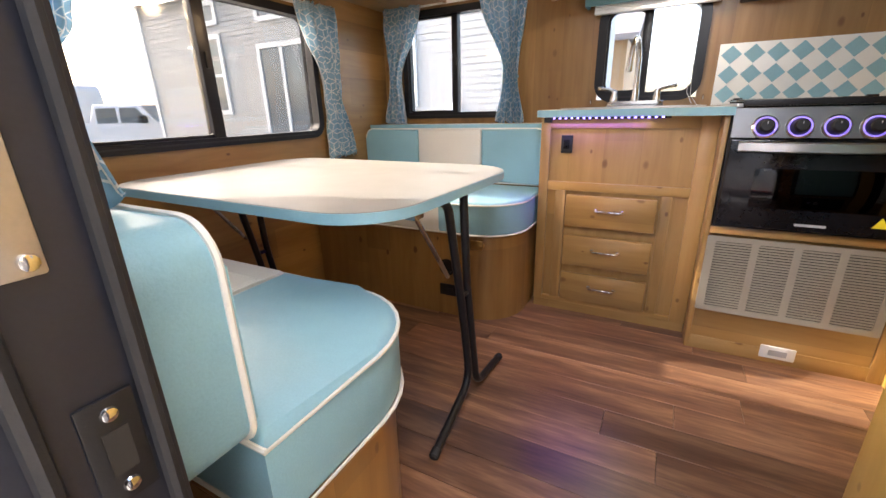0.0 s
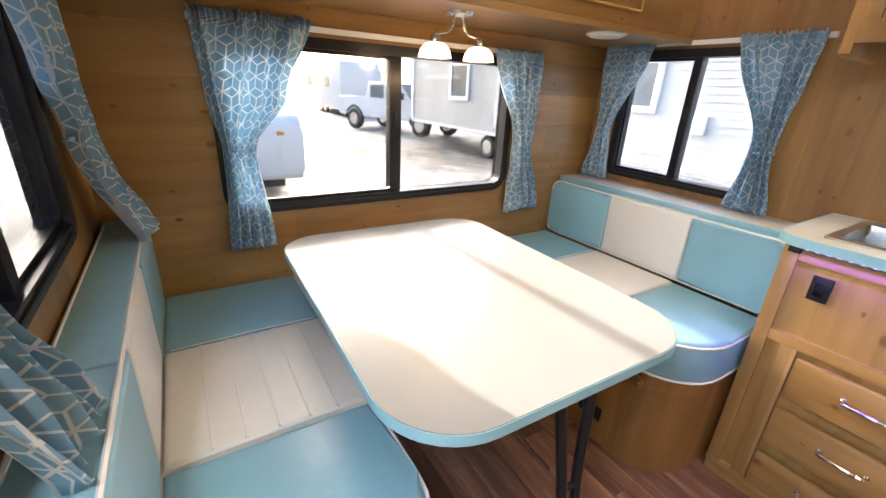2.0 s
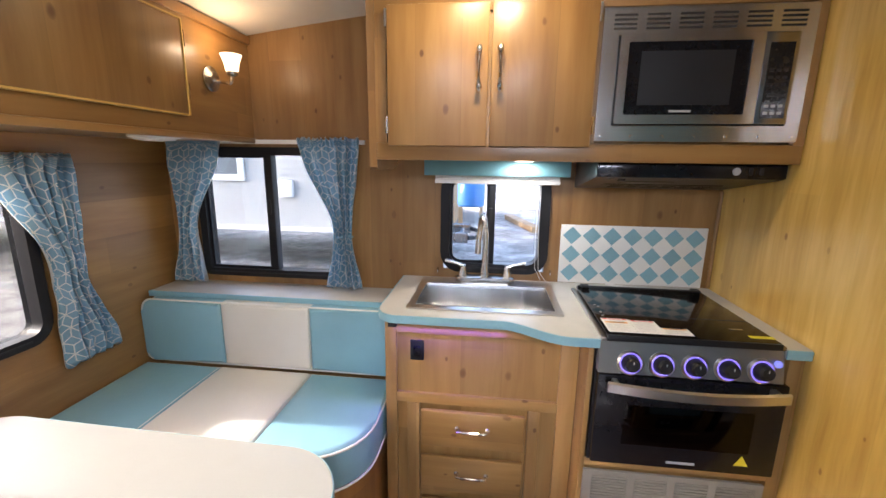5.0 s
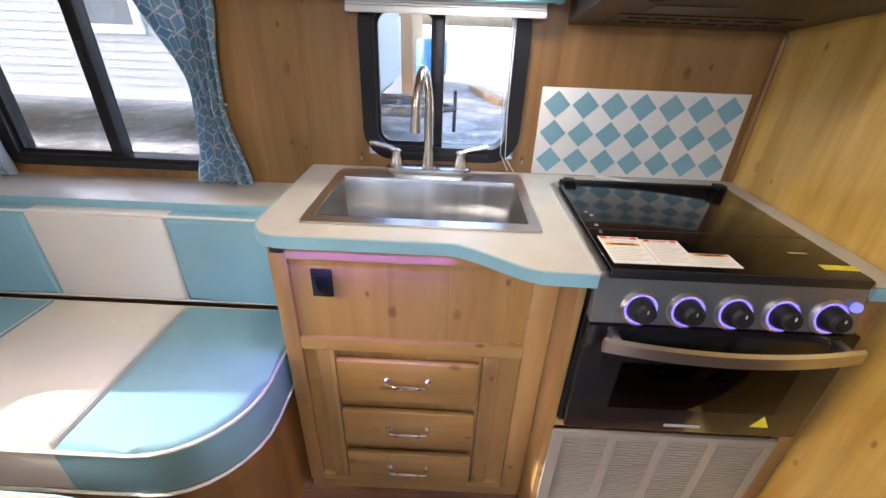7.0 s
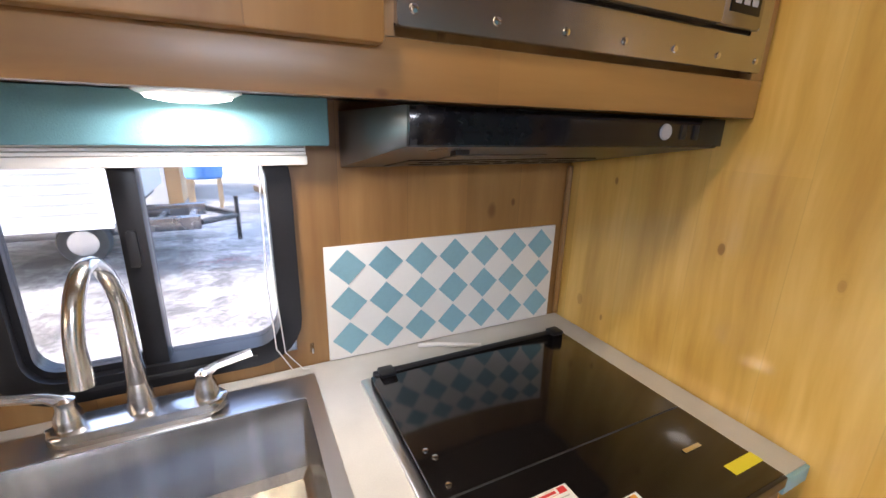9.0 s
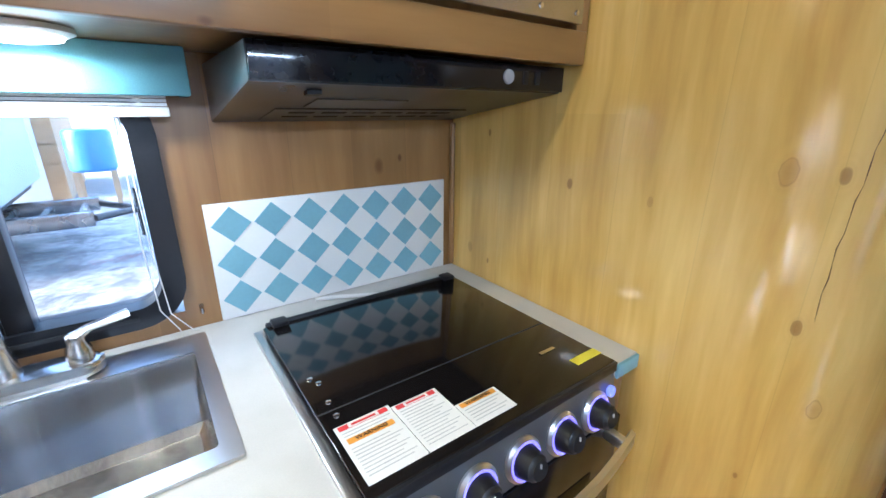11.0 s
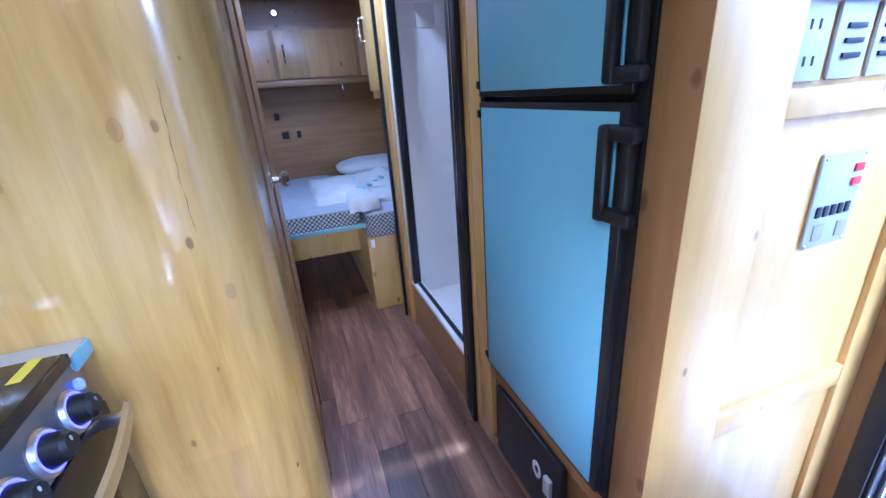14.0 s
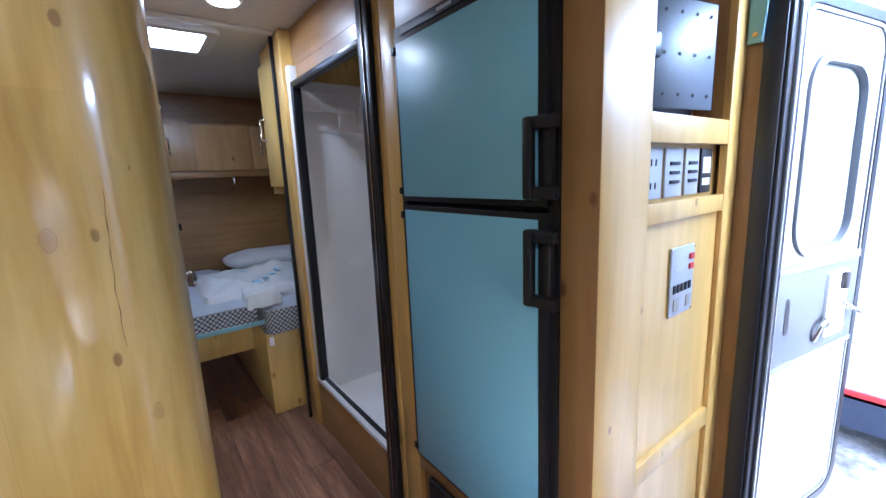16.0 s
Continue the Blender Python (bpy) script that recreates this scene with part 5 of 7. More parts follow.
part("niche_back", box(FX0 + 0.030, FX0 + 0.036, 0.60, 1.02, 1.24, 1.38), pine_pale, tc)
part("niche_back", box(FX0 + 0.09, FX0 + 0.096, 0.60, 1.02, 1.42, 1.90), pine_z, tc)
part("niche_floor", box(FX0 + 0.019, FX0 + 0.09, 0.604, 1.012, 1.425, 1.435), pine_y, tc)
part("niche_side", box(FX0 + 0.019, FX0 + 0.09, 1.006, 1.014, 1.435, 1.89), pine_z, tc)
part("niche_side", box(FX0 + 0.019, FX0 + 0.09, 0.598, 0.607, 1.435, 1.89), pine_z, tc)
part("front_stile", box(FX0 + 0.0005, 0.822, FYY - 0.02, FYY, 0.0, ft, 0.002), pine_z, tc)
part("front_stile", box(1.402, FX1, FYY - 0.02, FYY, 0.0, ft, 0.002), pine_pale, tc)
part("front_rail", box(0.822, 1.402, FYY - 0.02, FYY - 0.0005, 0.335, 0.395, 0.002), pine_x, tc)
part("front_rail", box(0.822, 1.402, FYY - 0.02, FYY - 0.0005, 0.0, 0.05, 0.002), pine_x, tc)
part("front_rail", box(0.822, 1.402, FYY - 0.02, FYY - 0.0005, 1.742, ft, 0.002), pine_x, tc)
part("lower_panel", box(0.822, 1.402, FYY - 0.028, FYY - 0.0205, 0.04, 0.345), pine_z, tc)
part("partition", box(1.46, FX1 - 0.001, Y0 + 0.001, FYY - 0.021, 0.0, ft), pine_z, tc)

fr = thing("refrigerator", (1.11, 0.95, 0.395), "two-door refrigerator with teal panels in black frames", "refrigerator")
part("body", box(0.826, 1.398, 0.62, FYY - 0.022, 0.397, 1.74), black, fr)
part("frame", ring(rrect(0.823, 1.401, 0.396, 1.741, 0.003, 2), rrect(0.848, 1.378, 0.42, 1.712, 0.003, 2), "y", FYY - 0.02, FYY + 0.006), black, fr)
part("vent_strip", box(0.86, 1.36, FYY + 0.006, FYY + 0.009, 1.716, 1.738, 0.001), plastic_black, fr)
part("badge", box(1.13, 1.19, FYY + 0.009, FYY + 0.010, 1.723, 1.731), gray_plastic, fr)


def fridge_door(z0, z1, h0, h1, name):
    d = part(name, box(0.842, 1.384, FYY - 0.015, FYY + 0.020, z0, z1, 0.004), black, fr)
    part("door_panel", box(0.862, 1.368, FYY + 0.0195, FYY + 0.0225, z0 + 0.014, z1 - 0.014, 0.001), teal_panel, d, "teal panel")
    bm = box(0.826, 0.846, FYY + 0.010, FYY + 0.030, h0, h1, 0.003)
    box(0.806, 0.880, FYY + 0.022, FYY + 0.042, h0, h0 + 0.026, 0.006, bm)
    box(0.806, 0.880, FYY + 0.022, FYY + 0.042, h1 - 0.026, h1, 0.006, bm)
    box(0.860, 0.882, FYY + 0.028, FYY + 0.048, h0, h1, 0.006, bm)
    part("handle", bm, plastic_black, d, "black bracket handle")
    for zz in (z0 + 0.03, z1 - 0.03):
        part("hinge", box(1.374, 1.392, FYY + 0.005, FYY + 0.024, zz - 0.010, zz + 0.010, 0.002), black, d)


fridge_door(1.256, 1.706, 1.272, 1.432, "freezer_door")
fridge_door(0.405, 1.244, 1.05, 1.212, "fridge_door")
fan = thing("heater_panel", (1.14, FYY, 0.06), "black panel with a lever below the refrigerator", "panel")
part("plate", box(0.965, 1.33, FYY + 0.0005, FYY + 0.016, 0.07, 0.342, 0.003), plastic_black, fan)
part("lever", box(1.0, 1.03, FYY + 0.016, FYY + 0.03, 0.20, 0.26, 0.003), gray_plastic, fan)
part("mark", ring([(1.08 + 0.022 * math.cos(a), 0.225 + 0.03 * math.sin(a)) for a in (2 * math.pi * j / 16 for j in range(16))], [(1.08 + 0.010 * math.cos(a), 0.225 + 0.014 * math.sin(a)) for a in (2 * math.pi * j / 16 for j in range(16))], "y", FYY + 0.016, FYY + 0.0168), white_plastic, fan)

# switches, outlet and meter in the shallow niche
sx = FX0 + 0.029
for y0, y1, kind in ((0.905, 0.985, "outlet"), (0.805, 0.89, "switch"), (0.718, 0.79, "switch"), (0.640, 0.703, "meter")):
    lab = {"outlet": "gray double outlet plate in the pine niche", "switch": "gray wall plate with rows of small switches", "meter": "black panel meter with a white display"}[kind]
    th = thing("wall_plate" if kind != "meter" else "thermostat", (sx, (y0 + y1) / 2, 1.258), lab, kind, group="plates in the niche")
    part("plate", box(sx - 0.006, sx, y0, y1, 1.256, 1.366, 0.002), gray_plastic if kind != "meter" else plastic_black, th)
    yc = (y0 + y1) / 2
    if kind == "outlet":
        for zc in (1.285, 1.335):
            for dy in (-0.010, 0.010):
                part("slot", box(sx - 0.0072, sx - 0.0058, yc + dy - 0.002, yc + dy + 0.002, zc - 0.007, zc + 0.007), dark_void, th)
    elif kind == "switch":
        for zc in (1.29, 1.311, 1.332):
            part("switch", box(sx - 0.010, sx - 0.0055, yc - 0.022, yc + 0.022, zc - 0.004, zc + 0.004, 0.001), plastic_black, th)
    else:
        part("display", box(sx - 0.0072, sx - 0.0058, yc - 0.022, yc + 0.022, 1.305, 1.345, 0.001), white_plastic, th)
        part("display", box(sx - 0.0072, sx - 0.0058, yc - 0.022, yc + 0.022, 1.275, 1.293, 0.001), white_plastic, th)
mp = thing("control_panel", (FX0, 0.81, 0.965), "gray monitor panel with red switches", "panel")
px_ = FX0 + 0.0125
part("plate", box(px_ - 0.006, px_, 0.748, 0.870, 0.966, 1.137, 0.003), gray_plastic, mp)
for zz in (1.10, 1.075):
    part("red_switch", box(px_ - 0.010, px_ - 0.0055, 0.757, 0.78, zz, zz + 0.014, 0.001), red_ink, mp, "red rocker switch")
for i in range(5):
    part("rocker", box(px_ - 0.009, px_ - 0.0055, 0.765 + i * 0.02, 0.777 + i * 0.02, 1.025, 1.045, 0.001), plastic_black, mp)
part("print_line", box(px_ - 0.0068, px_ - 0.0056, 0.80, 0.85, 1.078, 1.084), ink, mp)
for y in (0.775, 0.84):
    part("gauge", box(px_ - 0.008, px_ - 0.0055, y - 0.014, y + 0.012, 0.980, 1.010, 0.002), gray_paint, mp)
for y in (0.755, 0.863):
    for z in (0.973, 1.13):
        part("screw", turned([(0.004, 0), (0.002, 0.002)], (px_ - 0.006, y, z), (-1, 0, 0), 8), chrome, mp)
tv = thing("tv_bracket", (FX0 + 0.08, 0.87, 1.45), "gray steel television bracket folded in the niche", "bracket")
part("wall_plate", box(FX0 + 0.06, FX0 + 0.089, 0.93, 0.995, 1.45, 1.80, 0.003), black, tv)
bm = box(-0.002, 0.002, -0.10, 0.10, 0.0, 0.23, 0.004)
bm.transform(pose(FX0 + 0.022, 0.825, 1.452, 0, 0, -12))
plate = part("screen_plate", bm, plain("blue_gray_steel", (0.075, 0.085, 0.105), 0.45), tv, "perforated gray steel plate")
for i in range(4):
    for j in range(3):
        b_ = turned([(0.004, 0), (0.004, 0.001)], (-0.0035, -0.075 + i * 0.05, 0.03 + j * 0.085), (-1, 0, 0), 8)
        b_.transform(pose(FX0 + 0.022, 0.825, 1.452, 0, 0, -12))
        part("hole", b_, dark_void, plate)
part("arm", box(FX0 + 0.025, FX0 + 0.06, 0.93, 0.96, 1.55, 1.60, 0.004), black, tv)
for zz in (1.53, 1.63):
    part("bolt", turned([(0.008, 0), (0.006, 0.006)], (FX0 + 0.06, 0.965, zz), (-1, 0, 0), 8), chrome, tv)

# ---- shower ----
sh = thing("shower", (1.95, 0.86, 0), "white moulded shower stall with a black metal door frame", "shower")
HX_0, HX_1 = 1.50, 2.40
part("curb", box(HX_0 + 0.002, HX_1 - 0.002, FYY - 0.03, FYY - 0.002, 0.0, 0.262), pine_x, sh)
part("sill", box(1.62, 2.395, FYY - 0.05, FYY + 0.008, 0.262, 0.284, 0.003), white_plastic, sh)
part("track", box(1.62, 2.36, FYY - 0.03, FYY - 0.012, 0.284, 0.296, 0.002), black, sh)
part("pan", box(HX_0 + 0.03, HX_1 - 0.025, Y0 + 0.02, FYY - 0.05, 0.17, 0.20), shower_mat, sh)
part("back_wall", box(HX_0 + 0.03, HX_1 - 0.02, Y0 + 0.003, Y0 + 0.02, 0.17, 1.95), shower_mat, sh)
part("side_wall", box(HX_1 - 0.025, HX_1 - 0.01, Y0 + 0.02, FYY - 0.05, 0.17, 1.80, 0.003), shower_mat, sh)
part("side_wall", box(HX_0 + 0.005, HX_0 + 0.02, Y0 + 0.02, FYY - 0.05, 0.17, 1.80), shower_mat, sh)
for i in range(6):
    for j in range(2):
        part("moulded_tile", box(HX_1 - 0.028, HX_1 - 0.0248, 0.60 + i * 0.088, 0.684 + i * 0.088, 1.56 + j * 0.1, 1.656 + j * 0.1, 0.001), shower_mat, sh)
part("jamb", box(2.325, 2.358, FYY - 0.035, FYY + 0.004, 0.284, 1.775, 0.003), black, sh)
part("jamb", box(1.535, 1.565, FYY - 0.012, FYY + 0.018, 0.0, ceil_z(1.5) - 0.03, 0.004), black, sh)
part("sliding_door", box(1.567, 1.628, FYY - 0.03, FYY + 0.010, 0.0, ceil_z(1.5) - 0.03, 0.004), black, sh)
part("sliding_door", box(1.585, 1.592, FYY + 0.010, FYY + 0.014, 0.01, 1.95, 0.001), nickel, sh)
part("header", box(1.56, 2.358, FYY - 0.03, FYY + 0.004, 1.752, 1.782, 0.003), black, sh)
part("surround", box(2.358, 2.40, FYY - 0.05, FYY + 0.005, 0.284, 1.86, 0.003), white_plastic, sh)
part("upper_panel", box(1.50, 2.40, FYY - 0.05, FYY - 0.032, 1.86, ceil_z(2.2) - 0.004), pine_x, sh)
part("upper_panel", box(1.628, 2.357, FYY - 0.048, FYY - 0.033, 1.784, 1.859), pine_x, sh)
post = thing("door_post", (2.45, 1.16, 0), "pine post with a black edge strip by the bedroom", "post", kind="structure")
part("post", box(2.402, 2.50, Y0 + 0.001, FYY + 0.02, 0.0, ceil_z(2.45) - 0.003, 0.002), pine_pale, post)
part("edge_strip", box(2.501, 2.52, FYY - 0.04, FYY + 0.035, 0.0, ceil_z(2.45) - 0.003, 0.003), black, post)
part("post", box(1.4965, 1.532, FYY - 0.05, FYY + 0.002, 0.0, ceil_z(1.5) - 0.003, 0.002), pine_pale, post)

# ---- bath door and hall wall ----
bd = thing("door_1", (1.74, 1.80, 0.0), "dark pine bath door with a round nickel knob", "door", kind="structure")
part("leaf", box(1.545, 1.915, HY + 0.002, HY + 0.03, 0.008, 1.88, 0.003), pine_z, bd)
part("knob", turned([(0.030, 0), (0.030, 0.006), (0.011, 0.010), (0.010, 0.030), (0.024, 0.040), (0.028, 0.052), (0.022, 0.062), (0.010, 0.066)], (1.845, HY + 0.002, 1.03), (0, -1, 0), 18), nickel, bd)
part("strike", box(1.9145, 1.918, HY + 0.004, HY + 0.026, 0.98, 1.08), nickel, bd)
hw = thing("wall_hall", (2.2, 1.8, 0), "pine hall wall beside the bath door", "wall", kind="structure")
part("panel", box(1.93, HALL_END, HY + 0.001, HY + 0.03, 0.0, ceil_z(2.4) - 0.002), pine_z, hw)
part("panel", box(1.522, 1.93, HY + 0.0015, HY + 0.03, 1.885, ceil_z(1.6) - 0.002), pine_z, hw)
part("casing", box(1.52, 1.545, HY - 0.006, HY + 0.03, 0.0, 1.905, 0.002), pine_z, hw)
part("casing", box(1.918, 1.945, HY - 0.006, HY + 0.03, 0.0, 1.905, 0.002), pine_z, hw)
part("return", box(HALL_END, HALL_END + 0.03, HY + 0.001, Y1 - 0.002, 0.0, ceil_z(2.4) - 0.002), pine_z, hw)
part("ceiling_batten", box(HALL_END - 0.015, HALL_END + 0.02, 1.21, HY, ceil_z(2.45) - 0.018, ceil_z(2.45) - 0.001, 0.002), white_paint, hw)

# ---- bedroom ----
quilt_gray = plain("gray_ticking", (0.38, 0.40, 0.44), 0.8, 0, 0.12, 6, 0.3, 80)


def lattice_cloth():
    m, n, l, b = mat("lattice_mattress_border", 0.85)
    co = mapped(n, l, (1, 1, 1))
    sep = n.new("ShaderNodeSeparateXYZ")
    l.new(co, sep.inputs[0])
    s = mth(n, l, "ADD", sep.outputs[0], sep.outputs[1])
    lines = None
    for sg in (1, -1):
        f = mth(n, l, "ADD", mth(n, l, "MULTIPLY", s, 38.0), mth(n, l, "MULTIPLY", sep.outputs[2], 38.0 * sg))
        k = mth(n, l, "LESS_THAN", mth(n, l, "ABSOLUTE", mth(n, l, "SUBTRACT", mth(n, l, "FRACT", f), 0.5)), 0.14)
        lines = k if lines is None else mth(n, l, "MAXIMUM", lines, k)
    l.new(blend(n, l, "MIX", lines, (0.55, 0.56, 0.58), (0.05, 0.055, 0.07)), b.inputs["Base Color"])
    return m


lattice = lattice_cloth()


def soft_slab(x0, x1, y0, y1, z0, z1, lift, seed, n=18, r=0.035):
    """A soft slab with an uneven top."""
    own = bmesh.new()
    rows_ = []
    for i in range(n + 1):
        row = []
        for j in range(n + 1):
            u, v = i / n, j / n
            x, y = x0 + (x1 - x0) * u, y0 + (y1 - y0) * v
            e = min(u, 1 - u) * (x1 - x0), min(v, 1 - v) * (y1 - y0)
            edge = min(1, min(e) / r)
            z = z1 - r * (1 - math.sqrt(max(0, 1 - (1 - edge) ** 2))) * 0.7 + lift * noise.noise(Vector((x * 5 + seed, y * 5, seed))) * edge + 0.4 * lift * noise.noise(Vector((x * 17 + seed, y * 13, seed))) * edge
            row.append(own.verts.new((x, y, z)))
        rows_.append(row)
    for i in range(n):
        for j in range(n):
            own.faces.new((rows_[i][j], rows_[i + 1][j], rows_[i + 1][j + 1], rows_[i][j + 1]))
    rim = [rows_[i][0] for i in range(n + 1)] + [rows_[n][j] for j in range(1, n + 1)] + [rows_[i][n] for i in range(n - 1, -1, -1)] + [rows_[0][j] for j in range(n - 1, 0, -1)]
    sag = 0.5 * lift if lift > 0.03 else 0.0
    low = [own.verts.new((v.co.x + sag * noise.noise(Vector((v.co.y * 22, seed, v.co.x * 9))), v.co.y + sag * noise.noise(Vector((v.co.x * 22, v.co.y * 9, seed))), z0)) for v in rim]
    for i in range(len(rim)):
        j = (i + 1) % len(rim)
        own.faces.new((rim[i], low[i], low[j], rim[j]))
    own.faces.new(low)
    return own


bedb = thing("bed_platform", (3.2, 1.5, 0), "pine bed platform with a teal-edged board", "bed")
part("base", box(2.66, X1 - 0.002, Y0 + 0.002, 1.36, 0.0, 0.50, 0.003), pine_pale, bedb)
part("board", box(2.64, X1 - 0.002, 1.362, Y1 - 0.03, 0.565, 0.583), laminate, bedb)
part("edge_band", box(2.632, 2.64, 1.362, Y1 - 0.03, 0.562, 0.586, 0.002), teal_edge, bedb, "teal edge band")
part("apron", box(3.0, 3.02, 1.362, Y1 - 0.03, 0.30, 0.564), pine_pale, bedb)
part("bracket", box(2.652, 2.66, 1.32, 1.345, 0.42, 0.47, 0.002), white_plastic, bedb)
for y0, y1, z0, z1, seed, lab in ((1.385, Y1 - 0.04, 0.584, 0.70, 2.0, "gray mattress with a lattice border on the bed board"), (Y0 + 0.01, 1.36, 0.501, 0.665, 7.0, "second gray mattress with a lattice border")):
    mt = thing("mattress", (3.2, (y0 + y1) / 2, z0), lab, "mattress", group="mattresses on the bed")
    x0 = 2.65 if y0 > 1 else 2.60
    part("border", prism(rrect(x0, X1 - 0.005, y0, y1, 0.03), "z", z0, z1 - 0.03, 0.008), lattice, mt)
    part("top_cover", soft_slab(x0 + 0.003, X1 - 0.008, y0 + 0.003, y1 - 0.003, z1 - 0.031, z1, 0.012, seed), quilt_gray, mt)
bed_linen = plain("white_bed_linen", (0.60, 0.595, 0.58), 0.75, 0, 0.08, 9, 0.2, 200)
pale_print = plain("pale_blue_print", (0.35, 0.55, 0.68), 0.6)
shroud = thing("folded_sheet", (3.0, 1.1, 0.665), "rumpled white bedding in clear wrap with blue print", "bedding")
part("sheet", soft_slab(2.75, 3.55, 0.75, 1.62, 0.668, 0.735, 0.06, 11.0, 40, 0.06), bed_linen, shroud)
part("fold", soft_slab(2.63, 3.02, 1.26, 1.44, 0.662, 0.75, 0.07, 21.0, 22, 0.07), bed_linen, shroud)
for i in range(7):
    u = random.uniform
    x, y = 2.85 + 0.09 * i, 1.30 - 0.06 * (i % 4)
    part("printed_mark", box(x, x + u(0.03, 0.09), y, y + u(0.02, 0.05), 0.742, 0.7505, 0.002), pale_print, shroud)
pil = thing("pillow", (3.55, 1.0, 0.70), "white pillow against the rear wall", "pillow")
bm = bmesh.new()
bmesh.ops.create_uvsphere(bm, u_segments=28, v_segments=14, radius=1.0)
for v in bm.verts:
    c = v.co
    v.co = Vector((3.62 + 0.19 * math.copysign(abs(c.x) ** 0.55, c.x), 1.05 + 0.33 * math.copysign(abs(c.y) ** 0.55, c.y), 0.765 + 0.06 * c.z + 0.012 * noise.noise(c * 3)))
part("case", bm, bed_linen, pil)
rc = thing("rear_cabinet", (3.7, 1.6, 1.38), "pale pine rear wall cabinet above the bed", "cabinet")
part("carcass", box(3.58, X1 - 0.002, Y0 + 0.002, Y1 - 0.002, 1.385, 1.74), pine_z, rc)
part("bottom_lip", box(3.565, 3.58, Y0 + 0.002, Y1 - 0.002, 1.372, 1.41, 0.003), pine_y, rc)
for y0, y1 in ((0.60, 1.10), (1.13, 1.66), (1.69, 2.2)):
    d = slab_door("x", 3.58, -1, y0, y1, 1.42, 1.72, rc, cab_z, rim=False)
    pull("handle", (3.562, y1 - 0.05, 1.52), (3.562, y1 - 0.05, 1.63), (-0.022, 0, 0), d)
hk = thing("coat_hook", (3.56, 1.2, 1.32), "small nickel hook under the rear cabinet", "hook")
part("hook", tube([(3.567, 1.25, 1.378), (3.563, 1.25, 1.355), (3.556, 1.25, 1.335), (3.563, 1.25, 1.325)], 0.006, n=8), nickel, hk)
part("base", box(3.566, 3.578, 1.235, 1.265, 1.365, 1.384, 0.002), nickel, hk)
for y, z, w in ((1.74, 1.17, 0.035), (1.70, 1.03, 0.05), (1.60, 1.03, 0.03)):
    so = thing("socket", (X1, y, z), "small black socket on the rear wall", "socket", group="sockets by the bed")
    part("plate", box(X1 - 0.009, X1 - 0.001, y - w / 2, y + w / 2, z - 0.025, z + 0.025, 0.003), plastic_black, so)
wc = thing("wardrobe_cabinet", (2.62, 0.87, 1.25), "pine hanging cabinet by the bed with a nickel pull", "cabinet")
part("carcass", box(2.522, 2.80, Y0 + 0.002, FYY + 0.01, 1.26, ceil_z(2.7) - 0.01), pine_pale, wc)
wd = slab_door("y", FYY + 0.0105, 1, 2.53, 2.79, 1.30, 1.93, wc, pine_pale, rim=False)
pull("handle", (2.76, FYY + 0.029, 1.55), (2.76, FYY + 0.029, 1.66), (0, 0.025, 0), wd)
sk = thing("roof_vent", (2.72, 1.62, 2.0), "white framed roof vent with a bright frosted lid", "roof vent")
zc = ceil_z(2.7)
part("frame", ring(rrect(2.52, 2.93, 1.42, 1.83, 0.03), rrect(2.57, 2.88, 1.47, 1.78, 0.02), "z", zc - 0.022, zc - 0.0005), white_plastic, sk)
part("lid", prism(rrect(2.572, 2.878, 1.472, 1.778, 0.02), "z", zc - 0.006, zc - 0.002), glow("frosted_vent_lid", (0.95, 0.98, 1.0), 1.0), sk)
part("crank", turned([(0.016, 0), (0.014, 0.012), (0.006, 0.02)], (2.72, 1.62, zc - 0.006), (0, 0, -1), 14), white_plastic, sk)


# ---- entry door ----
jf = thing("door_frame", (0.39, 0.48, 0), "black metal entry door frame with rubber seals", "door frame", kind="structure")
part("jamb", box(0.058, 0.080, 0.40, Y0 + 0.004, -0.02, 1.80, 0.003), jamb_metal, jf)
part("jamb", box(0.656, 0.7015, 0.372, Y0 + 0.004, -0.02, 1.80, 0.003), jamb_metal, jf)
for y0_, y1_ in ((0.524, 0.528), (0.468, 0.471), (0.386, 0.391)):
    part("bright_edge", box(0.654, 0.6562, y0_, y1_, 0.0, 1.78), nickel, jf, "bright metal edge")
part("hinge_plate", box(0.652, 0.656, 0.432, 0.452, 0.60, 0.70, 0.001), nickel, jf)
part("head", box(0.0805, 0.6555, 0.40, Y0 + 0.004, 1.78, 1.802, 0.003), black, jf)
part("sill", box(0.0805, 0.6555, 0.40, Y0 + 0.003, -0.03, -0.002, 0.002), nickel, jf)
for x0 in (0.080, 0.648):
    part("seal", tube([(x0 + 0.004, 0.527, 0.0), (x0 + 0.004, 0.527, 1.78)], 0.006, n=8), rubber, jf)
    part("seal", tube([(x0 + 0.004, 0.462, 0.0), (x0 + 0.004, 0.462, 1.78)], 0.007, n=8), rubber, jf)
part("lip", box(0.030, 0.0585, Y0 + 0.0005, Y0 + 0.006, -0.004, 1.83, 0.002), black, jf)
part("lip", box(0.0585, 0.7015, Y0 + 0.0005, Y0 + 0.006, 1.801, 1.83, 0.002), black, jf)
sp_ = part("strike_plate", box(0.080, 0.083, 0.484, 0.519, 0.655, 0.742, 0.001), plastic_black, jf, "screwed steel strike plate")
part("strike_slot", box(0.083, 0.0836, 0.494, 0.510, 0.68, 0.716), dark_void, sp_)
for z in (0.668, 0.729):
    part("screw", turned([(0.006, 0), (0.005, 0.002), (0.002, 0.003)], (0.083, 0.502, z), (1, 0, 0), 10), chrome, sp_)
br = part("latch_bracket", box(0.080, 0.0845, 0.474, 0.498, 0.836, 0.935, 0.002), bracket_beige, jf, "beige metal latch bracket")
